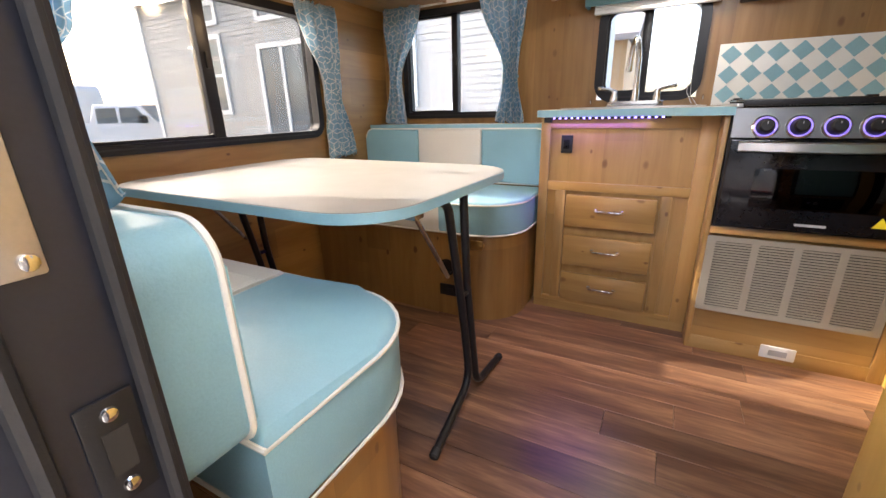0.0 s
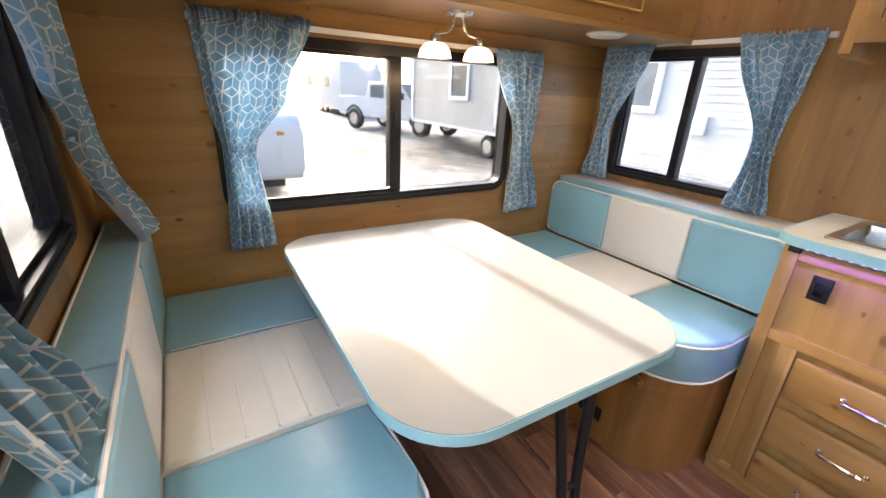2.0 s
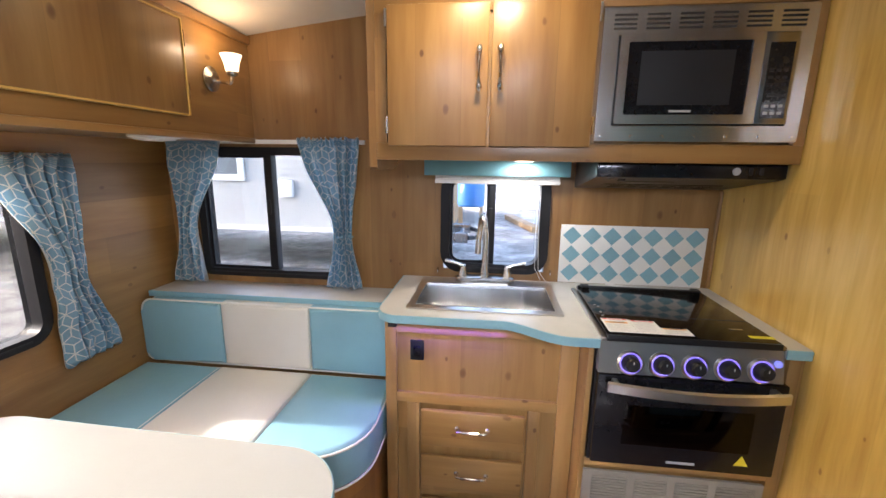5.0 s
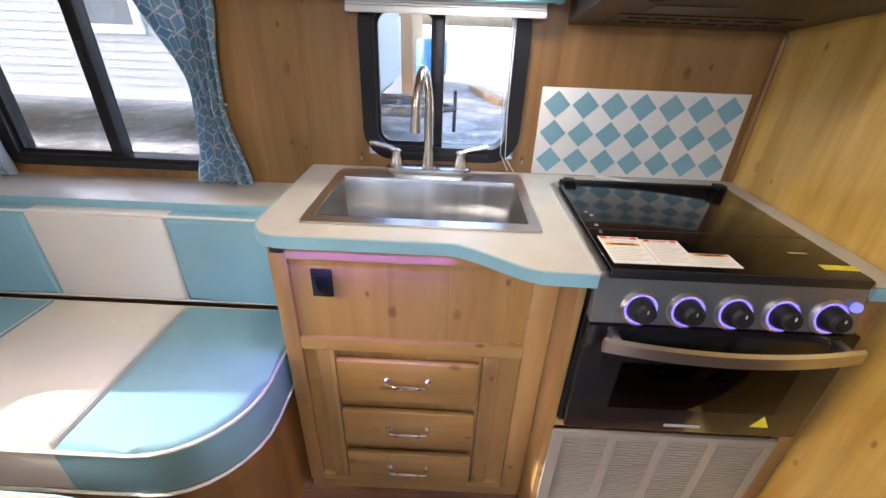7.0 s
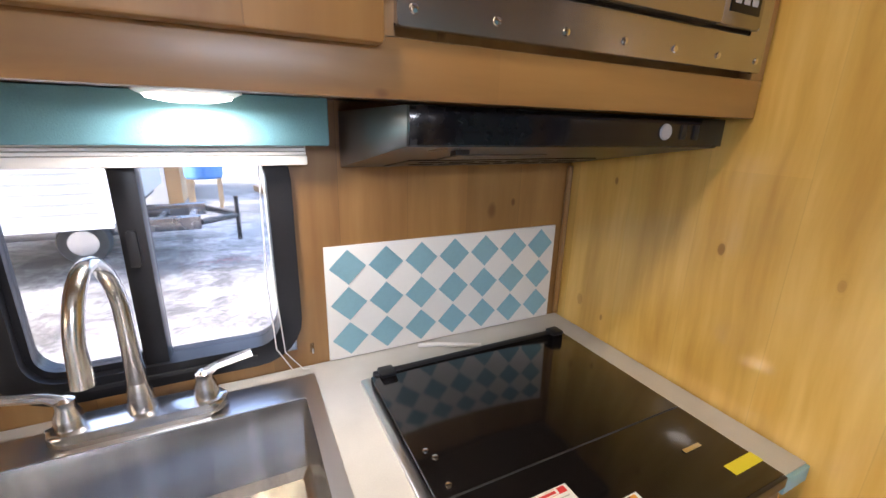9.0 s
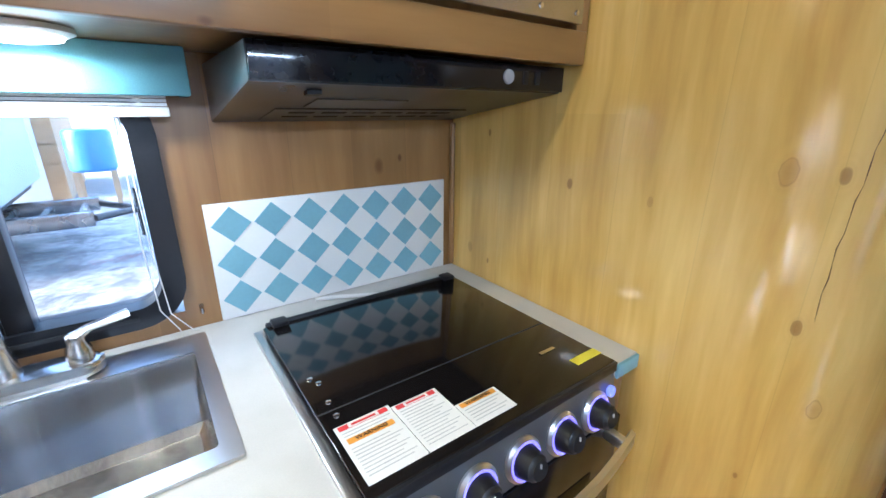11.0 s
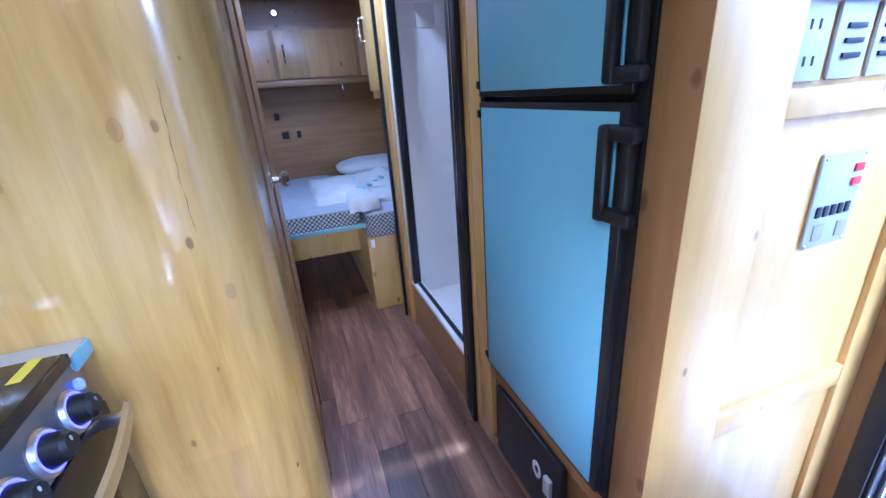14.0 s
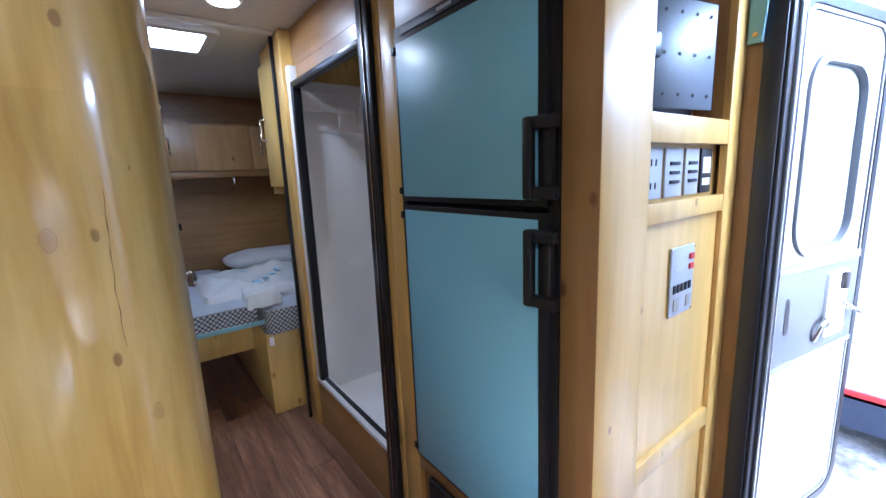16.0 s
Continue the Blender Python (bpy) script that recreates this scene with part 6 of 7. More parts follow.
part("screw", turned([(0.006, 0), (0.005, 0.002), (0.002, 0.003)], (0.0845, 0.490, 0.845), (1, 0, 0), 10), chrome, br)
for z in (0.25, 0.55, 0.95, 1.25, 1.5):
    for dy, dz in ((0, 0), (0.014, 0.012), (0.014, -0.012)):
        part("rivet", turned([(0.004, 0), (0.003, 0.0025)], (0.656, 0.495 + dy, z + dz), (-1, 0, 0), 8), nickel, jf)
part("hinge_rod", tube([(0.654, 0.43, 0.02), (0.654, 0.43, 1.76)], 0.004, n=8), nickel, jf)
tv_ = thing("door_valance", (0.4, Y0 + 0.01, 1.65), "teal painted arch trim above the entry door", "trim", kind="structure")
pts = [(0.0, 1.97), (0.0, 1.66), (0.045, 1.66), (0.06, 1.74), (0.10, 1.82), (0.17, 1.86), (0.60, 1.86), (0.66, 1.83), (0.695, 1.76), (0.70, 1.62), (0.733, 1.62), (0.733, 1.97)]
part("board", prism(pts, "y", Y0 + 0.0065, Y0 + 0.018, 0.002), teal_edge, tv_)
part("screw", turned([(0.007, 0), (0.006, 0.003), (0.002, 0.004)], (0.716, Y0 + 0.018, 1.64), (0, 1, 0), 10), brass, tv_)
part("screw", turned([(0.007, 0), (0.006, 0.003), (0.002, 0.004)], (0.022, Y0 + 0.018, 1.68), (0, 1, 0), 10), brass, tv_)

dm = pose(0.686, 0.366, 0.02, 0, 0, -100)
ed = new("door_2")
ed.matrix_world = dm
tagged(ed, "white entry door with a black rim, swung open outside", "door", kind="structure")


def dpart(name, bm, material, parent, label=""):
    """A part of the open entry door, drawn in the door's own metres: x along the leaf, y outwards, z up."""
    ob = new(name, mesh_of(name, bm, material, True))
    ob.parent = parent
    if label:
        ob["label"] = label
    return ob


DW, DH = 0.63, 1.76
door_trim = plain("slate_door_trim", (0.10, 0.11, 0.13), 0.45)
# white skin darkened in its base colour to offset overbright daylight on the door
door_white_dimmed = plain("dimmed_white_door_skin", (0.225, 0.230, 0.238), 0.45, 0, 0.04, 3, 0.05, 120)
dpart("leaf", ring(rrect(0.0, DW, 0.0, DH, 0.10), rrect(0.12, DW - 0.14, 1.02, DH - 0.16, 0.10), "y", 0.0, 0.035), door_white_dimmed, ed)
dpart("rim", ring(rrect(-0.004, DW + 0.004, -0.004, DH + 0.004, 0.104), rrect(0.026, DW - 0.026, 0.026, DH - 0.026, 0.085), "y", -0.008, 0.040), black, ed, "black rubber-edged rim")
dpart("inner_trim", ring(rrect(0.03, DW - 0.03, 0.03, DH - 0.03, 0.08), rrect(0.042, DW - 0.042, 0.042, DH - 0.042, 0.07), "y", -0.006, 0.0), door_trim, ed)
wf = dpart("window_frame", ring(rrect(0.105, DW - 0.125, 1.005, DH - 0.145, 0.11), rrect(0.13, DW - 0.15, 1.03, DH - 0.17, 0.09), "y", -0.010, 0.042), door_trim, ed)
# pane colour lowered as well, against the same daylight
frosted, fn_, fl_, fb_ = mat("dimmed_frosted_glass", 0.45, 0, (0.17, 0.20, 0.22))
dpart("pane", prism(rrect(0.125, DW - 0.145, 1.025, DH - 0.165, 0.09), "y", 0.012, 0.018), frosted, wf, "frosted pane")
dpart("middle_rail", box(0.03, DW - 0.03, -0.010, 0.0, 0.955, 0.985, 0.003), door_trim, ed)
# slate gray, taken darker than its own tone for the same daylight
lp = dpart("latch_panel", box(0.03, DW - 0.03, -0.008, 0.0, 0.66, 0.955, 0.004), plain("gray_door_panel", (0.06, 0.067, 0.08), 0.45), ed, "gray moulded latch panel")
dpart("slot", prism(rrect(0.10, 0.125, 0.76, 0.88, 0.012), "y", -0.0095, -0.008), black, lp)
dpart("latch_plate", box(0.36, 0.50, -0.014, -0.008, 0.70, 0.93, 0.01), white_plastic, lp)
dpart("pull", tube(arc([(0.30, -0.012, 0.70), (0.30, -0.03, 0.76), (0.36, -0.03, 0.78), (0.38, -0.012, 0.72)], 0.02), 0.008, n=8), nickel, lp)
dpart("lever", tube(arc([(0.46, -0.014, 0.82), (0.46, -0.045, 0.80), (0.54, -0.045, 0.77), (0.56, -0.045, 0.77)], 0.02), 0.008, n=8), nickel, lp)
dpart("bolt", box(0.45, 0.48, -0.03, -0.013, 0.86, 0.92, 0.005), plastic_black, lp)
dpart("lower_panel", box(0.045, DW - 0.045, -0.004, 0.0, 0.06, 0.64, 0.003), door_white_dimmed, ed)
dpart("lower_rail", box(0.03, DW - 0.03, -0.010, 0.0, 0.64, 0.66, 0.002), door_trim, ed)


# ---- curtains ----
def curtain(axis, d, inward, spec, label, folds=7, seed=0.0, cloth=0.46, foot=0.0, bulk=0.0, deep=1.0):
    """A gathered curtain from (z, u0, u1) stations, tied in at its waist; foot: how far its hem swings into the room."""
    spec = sorted(spec, reverse=True)
    zs, a0, a1 = zip(*spec)

    def at(z):
        for i in range(len(zs) - 1):
            if z >= zs[i + 1]:
                t = (zs[i] - z) / (zs[i] - zs[i + 1])
                t = t * t * (3 - 2 * t)
                return a0[i] + (a0[i + 1] - a0[i]) * t, a1[i] + (a1[i + 1] - a1[i]) * t
        return a0[-1], a1[-1]

    own = bmesh.new()
    uvl = own.loops.layers.uv.new("cloth")
    n_u, n_v = 112, 64
    grid, uvs = [], {}
    top, bot = zs[0], zs[-1]
    waist = zs[-2] if len(zs) > 2 else (top + bot) / 2
    for j in range(n_v + 1):
        v = j / n_v
        z = top + (bot - top) * v
        lo, hi = at(z)
        w = hi - lo
        amp = min(0.024, 0.010 + 0.016 * (1 - w / cloth))
        near_top = math.exp(-((z - top) / 0.03) ** 2)
        calm = 1.0 - 0.35 * min(1.0, foot * 12) * max(0.0, min(1.0, (waist - z) / max(0.01, waist - bot)))
        amp *= calm * deep
        swing = foot * max(0.0, (waist - z) / max(0.01, waist - bot)) ** 1.5
        row = []
        for i in range(n_u + 1):
            u = i / n_u
            ph = 2 * math.pi * folds * 0.66 * u + 3.4 * math.sin(3.1 * u + seed) + 2.8 * noise.noise(Vector((u * 3 + seed, z * 3, seed)))
            off = amp * math.sin(ph) + 0.3 * amp * math.sin(1.7 * ph + seed) + 0.016 * noise.noise(Vector((u * 5 + seed, z * 8, 3.0)))
            off += near_top * 0.013 * math.sin(2 * math.pi * folds * 3.1 * u + seed + 3 * math.sin(9 * u))
            zz = z + (0.012 * noise.noise(Vector((u * 8, seed, 1.0))) + 0.008 * math.sin(ph) if j == n_v else 0) + (0.009 * math.sin(2 * math.pi * folds * 2.7 * u + seed) * math.sin(11 * u + seed) if j == 0 else 0)
            uu = lo + w * u + 0.25 * w / folds * math.sin(ph + 1.2) * 0.5 * calm
            depth = max(0.020, 0.040 + off) + swing + bulk * math.sin(math.pi * u) * min(1.0, (top - z) / 0.2)
            co = put3(axis, (uu, zz), d + inward * depth)
            row.append(own.verts.new(co))
        # the print runs unstretched along the folded row, from the row's middle outwards
        run = [0.0]
        for p, q in zip(row, row[1:]):
            run.append(run[-1] + (q.co - p.co).length)
        for vv, r in zip(row, run):
            uvs[vv] = (r - run[-1] / 2 + seed, z + seed)
        grid.append(row)
    for j in range(n_v):
        for i in range(n_u):
            f = own.faces.new((grid[j][i], grid[j][i + 1], grid[j + 1][i + 1], grid[j + 1][i]))
            for lp_ in f.loops:
                lp_[uvl].uv = uvs[lp_.vert]
    mid = sum(at((top + bot) / 2)) / 2
    th = thing("curtain", put3(axis, (mid, bot), d + inward * 0.03), label, "curtain", group="tied curtains")
    back = own.copy()
    bmesh.ops.translate(back, vec=put3(axis, (0, 0), -inward * 0.0028), verts=back.verts)
    cl = part("cloth", own, curtain_cloth, th)
    part("lining", back, lining_cloth, th, "white lining")
    so = cl.modifiers.new("thickness", "SOLIDIFY")
    so.thickness = 0.0012
    if len(zs) > 2:
        lo, hi = at(waist)
        c, hw_ = (lo + hi) / 2, (hi - lo) / 2 - 0.004
        pts = [put3(axis, (c + hw_ * math.cos(t), waist + 0.004 * math.sin(2 * t)), d + inward * (0.028 + (bulk if math.sin(t) > 0 else 0) * math.sin(t) + 0.018 * math.sin(t))) for t in (2 * math.pi * k / 20 for k in range(20))]
        part("tieback", tube(pts, 0.0045, n=8, closed=True), blue_cloth, th, "blue cloth tieback")
    return th




def make_lining():
    """Thin white lining that lets daylight through."""
    m, n, l, b = mat("white_lining_cloth", 0.85, 0, (0.78, 0.78, 0.77))
    weave = tex(n, l, "ShaderNodeTexNoise", mapped(n, l, (1, 1, 1)), 400, 2)
    bump(n, l, b, weave.outputs[0], 0.2, 0.001)
    tr = n.new("ShaderNodeBsdfTranslucent")
    tr.inputs[0].default_value = (0.92, 0.92, 0.92, 1)
    mx = n.new("ShaderNodeMixShader")
    mx.inputs[0].default_value = 0.72
    l.new(b.outputs[0], mx.inputs[1])
    l.new(tr.outputs[0], mx.inputs[2])
    l.new(mx.outputs[0], n["Material Output"].inputs[0])
    return m


lining_cloth = make_lining()
LAB = "blue curtain with a white cube lattice, tied back beside the window"
curtain("x", X0, 1, [(1.43, 0.845, 1.185), (1.20, 0.862, 1.095), (1.03, 0.885, 0.985), (0.69, 0.872, 1.02)], LAB, 8, 1.3)
curtain("x", X0, 1, [(1.41, 1.965, 2.205), (1.02, 2.10, 2.185), (0.70, 2.09, 2.30)], LAB, 7, 4.1)
curtain("y", Y1, -1, [(1.49, -1.165, -0.915), (1.09, -1.135, -1.070), (0.85, -1.19, -1.040)], LAB, 7, 7.7)
curtain("y", Y1, -1, [(1.49, -0.56, -0.29), (1.08, -0.415, -0.335), (0.85, -0.455, -0.295)], LAB, 7, 2.9)
SPREAD = "blue lattice curtain tied back, its hem spread on the cushion"
curtain("y", Y0, 1, [(1.48, -0.92, -0.64), (1.25, -0.97, -0.78), (1.10, -1.00, -0.91), (0.835, -1.15, -0.94)], SPREAD, 7, 5.2, cloth=0.90, foot=0.09, deep=1.0)
curtain("y", Y0, 1, [(1.48, -0.33, -0.07), (1.25, -0.27, -0.08), (1.10, -0.20, -0.09), (0.835, -0.29, -0.12)], SPREAD, 7, 9.4, cloth=0.90, foot=0.05, deep=0.8)
for axis, d, inward, u0, u1, z in (("x", X0, 1, 0.84, 2.21, 1.398), ("y", Y1, -1, -1.17, -0.28, 1.468), ("y", Y0, 1, -0.98, -0.04, 1.458)):
    rod = thing("curtain_rod", put3(axis, ((u0 + u1) / 2, z), d), "flat white curtain rod above the window", "curtain rod", group="curtain rods")
    a, b = sorted((d + inward * 0.012, d + inward * 0.017))
    part("rail", prism(rrect(u0, u1, z, z + 0.018, 0.002, 2), axis, a, b), white_paint, rod)
    for u in (u0, u1 - 0.004):
        a, b = sorted((d + inward * 0.0005, d + inward * 0.012))
        part("end_bracket", prism(rrect(u, u + 0.004, z, z + 0.018, 0.0), axis, a, b), white_paint, rod)

# ---- lamps ----
WARM = (1.0, 0.70, 0.40)
shade_glow = glow("lit_alabaster_glass", (1.0, 0.66, 0.34), 0.26, (0.85, 0.75, 0.6))


def lamp(name, at, watts, color=WARM, size=0.03):
    ld = bpy.data.lights.new(name, "POINT")
    ld.energy, ld.color, ld.shadow_soft_size = watts, color, size
    lo = new(name, ld)
    lo.location = at
    return lo


def sconce(y):
    s = thing("wall_sconce", (OX, y, 1.64), "brass-nickel wall sconce with a lit bell shade", "wall lamp", group="sconces on the overhead cabinet")
    z = 1.685
    part("back_plate", turned([(0.043, 0), (0.044, 0.005), (0.036, 0.010), (0.030, 0.011), (0.022, 0.017), (0.012, 0.018)], (OX + 0.0042, y, z), (1, 0, 0), 28), nickel, s)
    part("arm", tube(arc([(OX + 0.012, y, z), (OX + 0.05, y, z - 0.012), (OX + 0.085, y, z - 0.015), (OX + 0.09, y, z + 0.01)], 0.02), 0.006, n=8), nickel, s)
    part("cup", turned([(0.006, 0), (0.018, 0.006), (0.020, 0.016)], (OX + 0.09, y, z + 0.006), n=16), nickel, s)
    part("shade", turned([(0.017, 0.0), (0.022, 0.012), (0.026, 0.035), (0.036, 0.062), (0.033, 0.062), (0.023, 0.035), (0.015, 0.004)], (OX + 0.09, y, z + 0.018), n=22), shade_glow, s, "lit frosted bell shade")
    lamp("sconce_bulb", (OX + 0.09, y, z + 0.085), 0.085)


sconce(2.42)
sconce(0.665)
pd = thing("pendant_lamp", (-0.95, 1.6, 1.33), "two-arm nickel ceiling lamp with lit alabaster bowls", "lamp")
part("canopy", turned([(0.05, 0), (0.048, 0.008), (0.02, 0.014)], (-0.93, 1.60, 1.478), (0, 0, -1), 20), nickel, pd)
for s, y in ((-1, 1.515), (1, 1.69)):
    part("arm", tube(arc([(-0.93, 1.60 + s * 0.015, 1.468), (-0.93, 1.60 + s * 0.03, 1.42), (-0.93, y, 1.41), (-0.93, y, 1.40)], 0.02), 0.005, n=8), nickel, pd)
    part("cup", turned([(0.013, 0), (0.016, 0.006), (0.016, 0.022)], (-0.93, y, 1.405), (0, 0, -1), 14), nickel, pd)
    part("shade", turned([(0.014, 0), (0.034, 0.006), (0.048, 0.022), (0.054, 0.045), (0.050, 0.045), (0.044, 0.022), (0.03, 0.010), (0.012, 0.004)], (-0.93, y, 1.385), (0, 0, -1), 24), shade_glow, pd, "lit alabaster bowl shade")
    lamp("pendant_bulb", (-0.93, y, 1.335), 0.10)


def disc(name, at, watts, color, size):
    """The light of a dome lamp, as a downward disc just under its lens."""
    ld = bpy.data.lights.new(name, "AREA")
    ld.shape, ld.size, ld.energy, ld.color = "DISK", size, watts, color
    lo = new(name, ld)
    lo.location = at


def puck(x, y, z, label, r=0.065, lit=None):
    p = thing("dome_light", (x, y, z - 0.012), label, "ceiling light", group="dome lights")
    part("bezel", turned([(r, 0), (r, 0.006), (r * 0.85, 0.010)], (x, y, z), (0, 0, -1), 28), white_plastic, p)
    part("lens", turned([(r * 0.84, 0.008), (r * 0.78, 0.014), (r * 0.4, 0.018)], (x, y, z), (0, 0, -1), 24), lit or white_plastic, p)


lit_lens = glow("lit_lens", (1.0, 0.86, 0.62), 0.7)
puck(-0.865, 0.68, 1.477, "white dome light, off, under the overhead cabinet", 0.075)
puck(-0.86, 2.24, 1.477, "white dome light, off, under the overhead cabinet", 0.075)
puck(0.37, 2.53, 1.424, "lit dome light under the wall cabinet", 0.06, lit_lens)
disc("sink_bulb", (0.37, 2.53, 1.402), 0.11, (1.0, 0.93, 0.80), 0.09)
puck(0.24, 2.05, ceil_z(0.24), "lit ceiling dome light before the wall cabinet", 0.07, lit_lens)
disc("galley_bulb", (0.24, 2.05, ceil_z(0.24) - 0.022), 0.36, (1.0, 0.80, 0.46), 0.11)
puck(2.2, 1.46, ceil_z(2.2), "lit ceiling dome light in the hall", 0.07, lit_lens)
disc("hall_bulb", (2.2, 1.46, ceil_z(2.2) - 0.022), 0.27, (1.0, 0.92, 0.80), 0.11)
rd = thing("reading_light", (X1 - 0.02, 1.62, 1.84), "small lit reading light over the bed", "lamp")
part("head", turned([(0.012, 0), (0.022, 0.02), (0.024, 0.04), (0.018, 0.042)], (X1 - 0.016, 1.62, 1.86), (-1, 0, 0), 14), nickel, rd)
part("lens", turned([(0.017, 0.041), (0.010, 0.045)], (X1 - 0.016, 1.62, 1.86), (-1, 0, 0), 14), lit_lens, rd)
part("base", box(X1 - 0.018, X1 - 0.001, 1.600, 1.640, 1.84, 1.88, 0.003), nickel, rd)

# the sky's light in the head of the open doorway
dl = bpy.data.lights.new("doorway_daylight", "AREA")
dl.shape, dl.size, dl.size_y, dl.energy, dl.color = "RECTANGLE", 0.56, 0.08, 0.95, (0.93, 0.97, 1.0)
do = new("doorway_daylight", dl)
do.matrix_world = look((0.38, 0.475, 1.765), (0.6, 1.7, 0.6))

# violet light strip under the worktop edge
ls = thing("led_strip", (0.2, 2.2, 0.872), "violet light strip under the worktop edge", "light strip")
led = glow("violet_led", (0.26, 0.17, 1.0), 0.45)
part("tape", box(-0.05, 0.40, 2.2292, 2.2345, 0.8725, 0.8805), plastic_black, ls)
for i in range(18):
    x = -0.040 + 0.0240 * i
    part("diode", box(x, x + 0.009, 2.2265, 2.2291, 0.8735, 0.8795), led, ls)
part("end_clip", box(-0.075, -0.045, 2.215, 2.2345, 0.860, 0.8815, 0.003), plastic_black, ls)
al = bpy.data.lights.new("violet_strip_light", "AREA")
al.shape, al.size, al.size_y, al.energy, al.color = "RECTANGLE", 0.36, 0.01, 0.06, (0.12, 0.06, 1.0)
ao = new("violet_strip_light", al)
ao.matrix_world = look((0.135, 2.222, 0.862), (0.135, 1.9, 0.0))


# ---- outside ----
GZ = -0.55


def make_snow():
    m, n, l, b = mat("trodden_snow", 0.6)
    co = mapped(n, l, (1, 1, 1))
    big = tex(n, l, "ShaderNodeTexNoise", co, 0.35, 4, 0.6)
    mid = tex(n, l, "ShaderNodeTexNoise", co, 2.6, 5, 0.65)
    fine = tex(n, l, "ShaderNodeTexNoise", co, 14, 4, 0.6)
    f = mth(n, l, "ADD", mth(n, l, "MULTIPLY", big.outputs[0], 0.5), mth(n, l, "ADD", mth(n, l, "MULTIPLY", mid.outputs[0], 0.3), mth(n, l, "MULTIPLY", fine.outputs[0], 0.2)))
    l.new(ramp(n, l, f, [(0.44, (0.12, 0.113, 0.103)), (0.505, (0.285, 0.272, 0.255)), (0.57, (0.55, 0.53, 0.505))]), b.inputs["Base Color"])
    bump(n, l, b, mth(n, l, "ADD", mid.outputs[0], mth(n, l, "MULTIPLY", fine.outputs[0], 0.4)), 0.6, 0.06)
    return m


own = bmesh.new()
bmesh.ops.create_grid(own, x_segments=2, y_segments=2, size=400)
bmesh.ops.translate(own, vec=(0, 0, GZ), verts=own.verts)
solid("ground", own, make_snow(), "trodden snow and ice over gravel", "ground", "structure")

siding = plain("pale_gray_siding", (0.46, 0.455, 0.43), 0.6, 0, 0.06, 1.5, 0.1, 40)
house_trim = white_paint
dark_glass = plain("dark_window_glass", (0.16, 0.18, 0.19), 0.08, 0, 0.2, 0.8, 0.0)
trailer_white = plain("white_trailer_skin", (0.72, 0.71, 0.69), 0.35, 0, 0.05, 1.5, 0.04, 30)
roof_mat = plain("gray_shingle_roof", (0.22, 0.21, 0.21), 0.8, 0, 0.2, 3, 0.4, 20)
tyre = plain("tyre_rubber", (0.05, 0.05, 0.05), 0.7)
tan_wall = plain("tan_board_wall", (0.42, 0.28, 0.15), 0.7, 0, 0.15, 2, 0.2, 12)


def siding_wall(x0, x1, y, z0, z1, out, step=0.115):
    """Lapped boards: each leans out at its foot."""
    bm = bmesh.new()
    n = int((z1 - z0) / step)
    for i in range(n):
        a, b = z0 + i * step, z0 + (i + 1) * step
        v = [bm.verts.new(p) for p in ((x0, y + out * 0.022, a), (x1, y + out * 0.022, a), (x1, y + out * 0.004, b), (x0, y + out * 0.004, b), (x0, y - out * 0.03, a), (x1, y - out * 0.03, a))]
        bm.faces.new(v[:4])
        bm.faces.new((v[4], v[5], v[1], v[0]))
    return bm


def house_window(house, x0, x1, y, z0, z1, out, bars=True, door_=False):
    w = part("window" if not door_ else "glass_door", ring(rrect(x0, x1, z0, z1, 0.0), rrect(x0 + 0.11, x1 - 0.11, z0 + 0.11, z1 - 0.11, 0.0), "y", *sorted((y + out * 0.02, y + out * 0.07))), house_trim, house)
    part("pane", box(x0 + 0.1, x1 - 0.1, *sorted((y + out * 0.026, y + out * 0.034)), z0 + 0.1, z1 - 0.1), dark_glass, w)
    if door_:
        xm = (x0 + x1) / 2
        part("stile", box(xm - 0.05, xm + 0.05, *sorted((y + out * 0.034, y + out * 0.06)), z0 + 0.1, z1 - 0.1), house_trim, w)
    elif bars:
        zm = (z0 + z1) / 2
        part("rail", box(x0 + 0.1, x1 - 0.1, *sorted((y + out * 0.034, y + out * 0.06)), zm - 0.03, zm + 0.03), house_trim, w)


def wheel(parent, x, y, z, r, w=0.2, name="wheel"):
    wh = part(name, turned([(r * 0.6, -w / 2), (r * 0.93, -w / 2), (r, -w * 0.35), (r, w * 0.35), (r * 0.93, w / 2), (r * 0.6, w / 2)], (x, y, z), (0, 1, 0), 28), tyre, parent)
    part("rim", turned([(r * 0.58, -w * 0.53), (r * 0.5, -w * 0.4), (r * 0.15, -w * 0.45), (r * 0.15, w * 0.45), (r * 0.5, w * 0.4), (r * 0.58, w * 0.53)], (x, y, z), (0, 1, 0), 20), nickel, wh)


# park home with lapped siding, on wheels
BY = 7.9
ph = thing("park_home", (-7, 9.8, GZ), "pale gray park home with lapped siding, on wheels", "house")
part("wall", siding_wall(-13.1, -1.0, BY, 0.22, 3.9, -1), siding, ph, "", smooth=False)
part("end_wall", box(-1.02, -0.98, BY + 0.03, BY + 3.6, 0.22, 3.9), siding, ph)
part("end_wall", box(-13.12, -13.08, BY + 0.03, BY + 3.6, 0.22, 3.9), siding, ph)
part("back_wall", box(-13.1, -1.0, BY + 3.55, BY + 3.6, 0.22, 3.9), siding, ph)
part("chassis", box(-13.0, -1.1, BY + 0.3, BY + 3.4, 0.08, 0.215), black, ph)
part("roof", prism([(BY - 0.35, 3.85), (BY + 1.8, 4.9), (BY + 3.95, 3.85), (BY + 3.95, 3.98), (BY + 1.8, 5.05), (BY - 0.35, 3.98)], "x", -13.4, -0.7), roof_mat, ph)
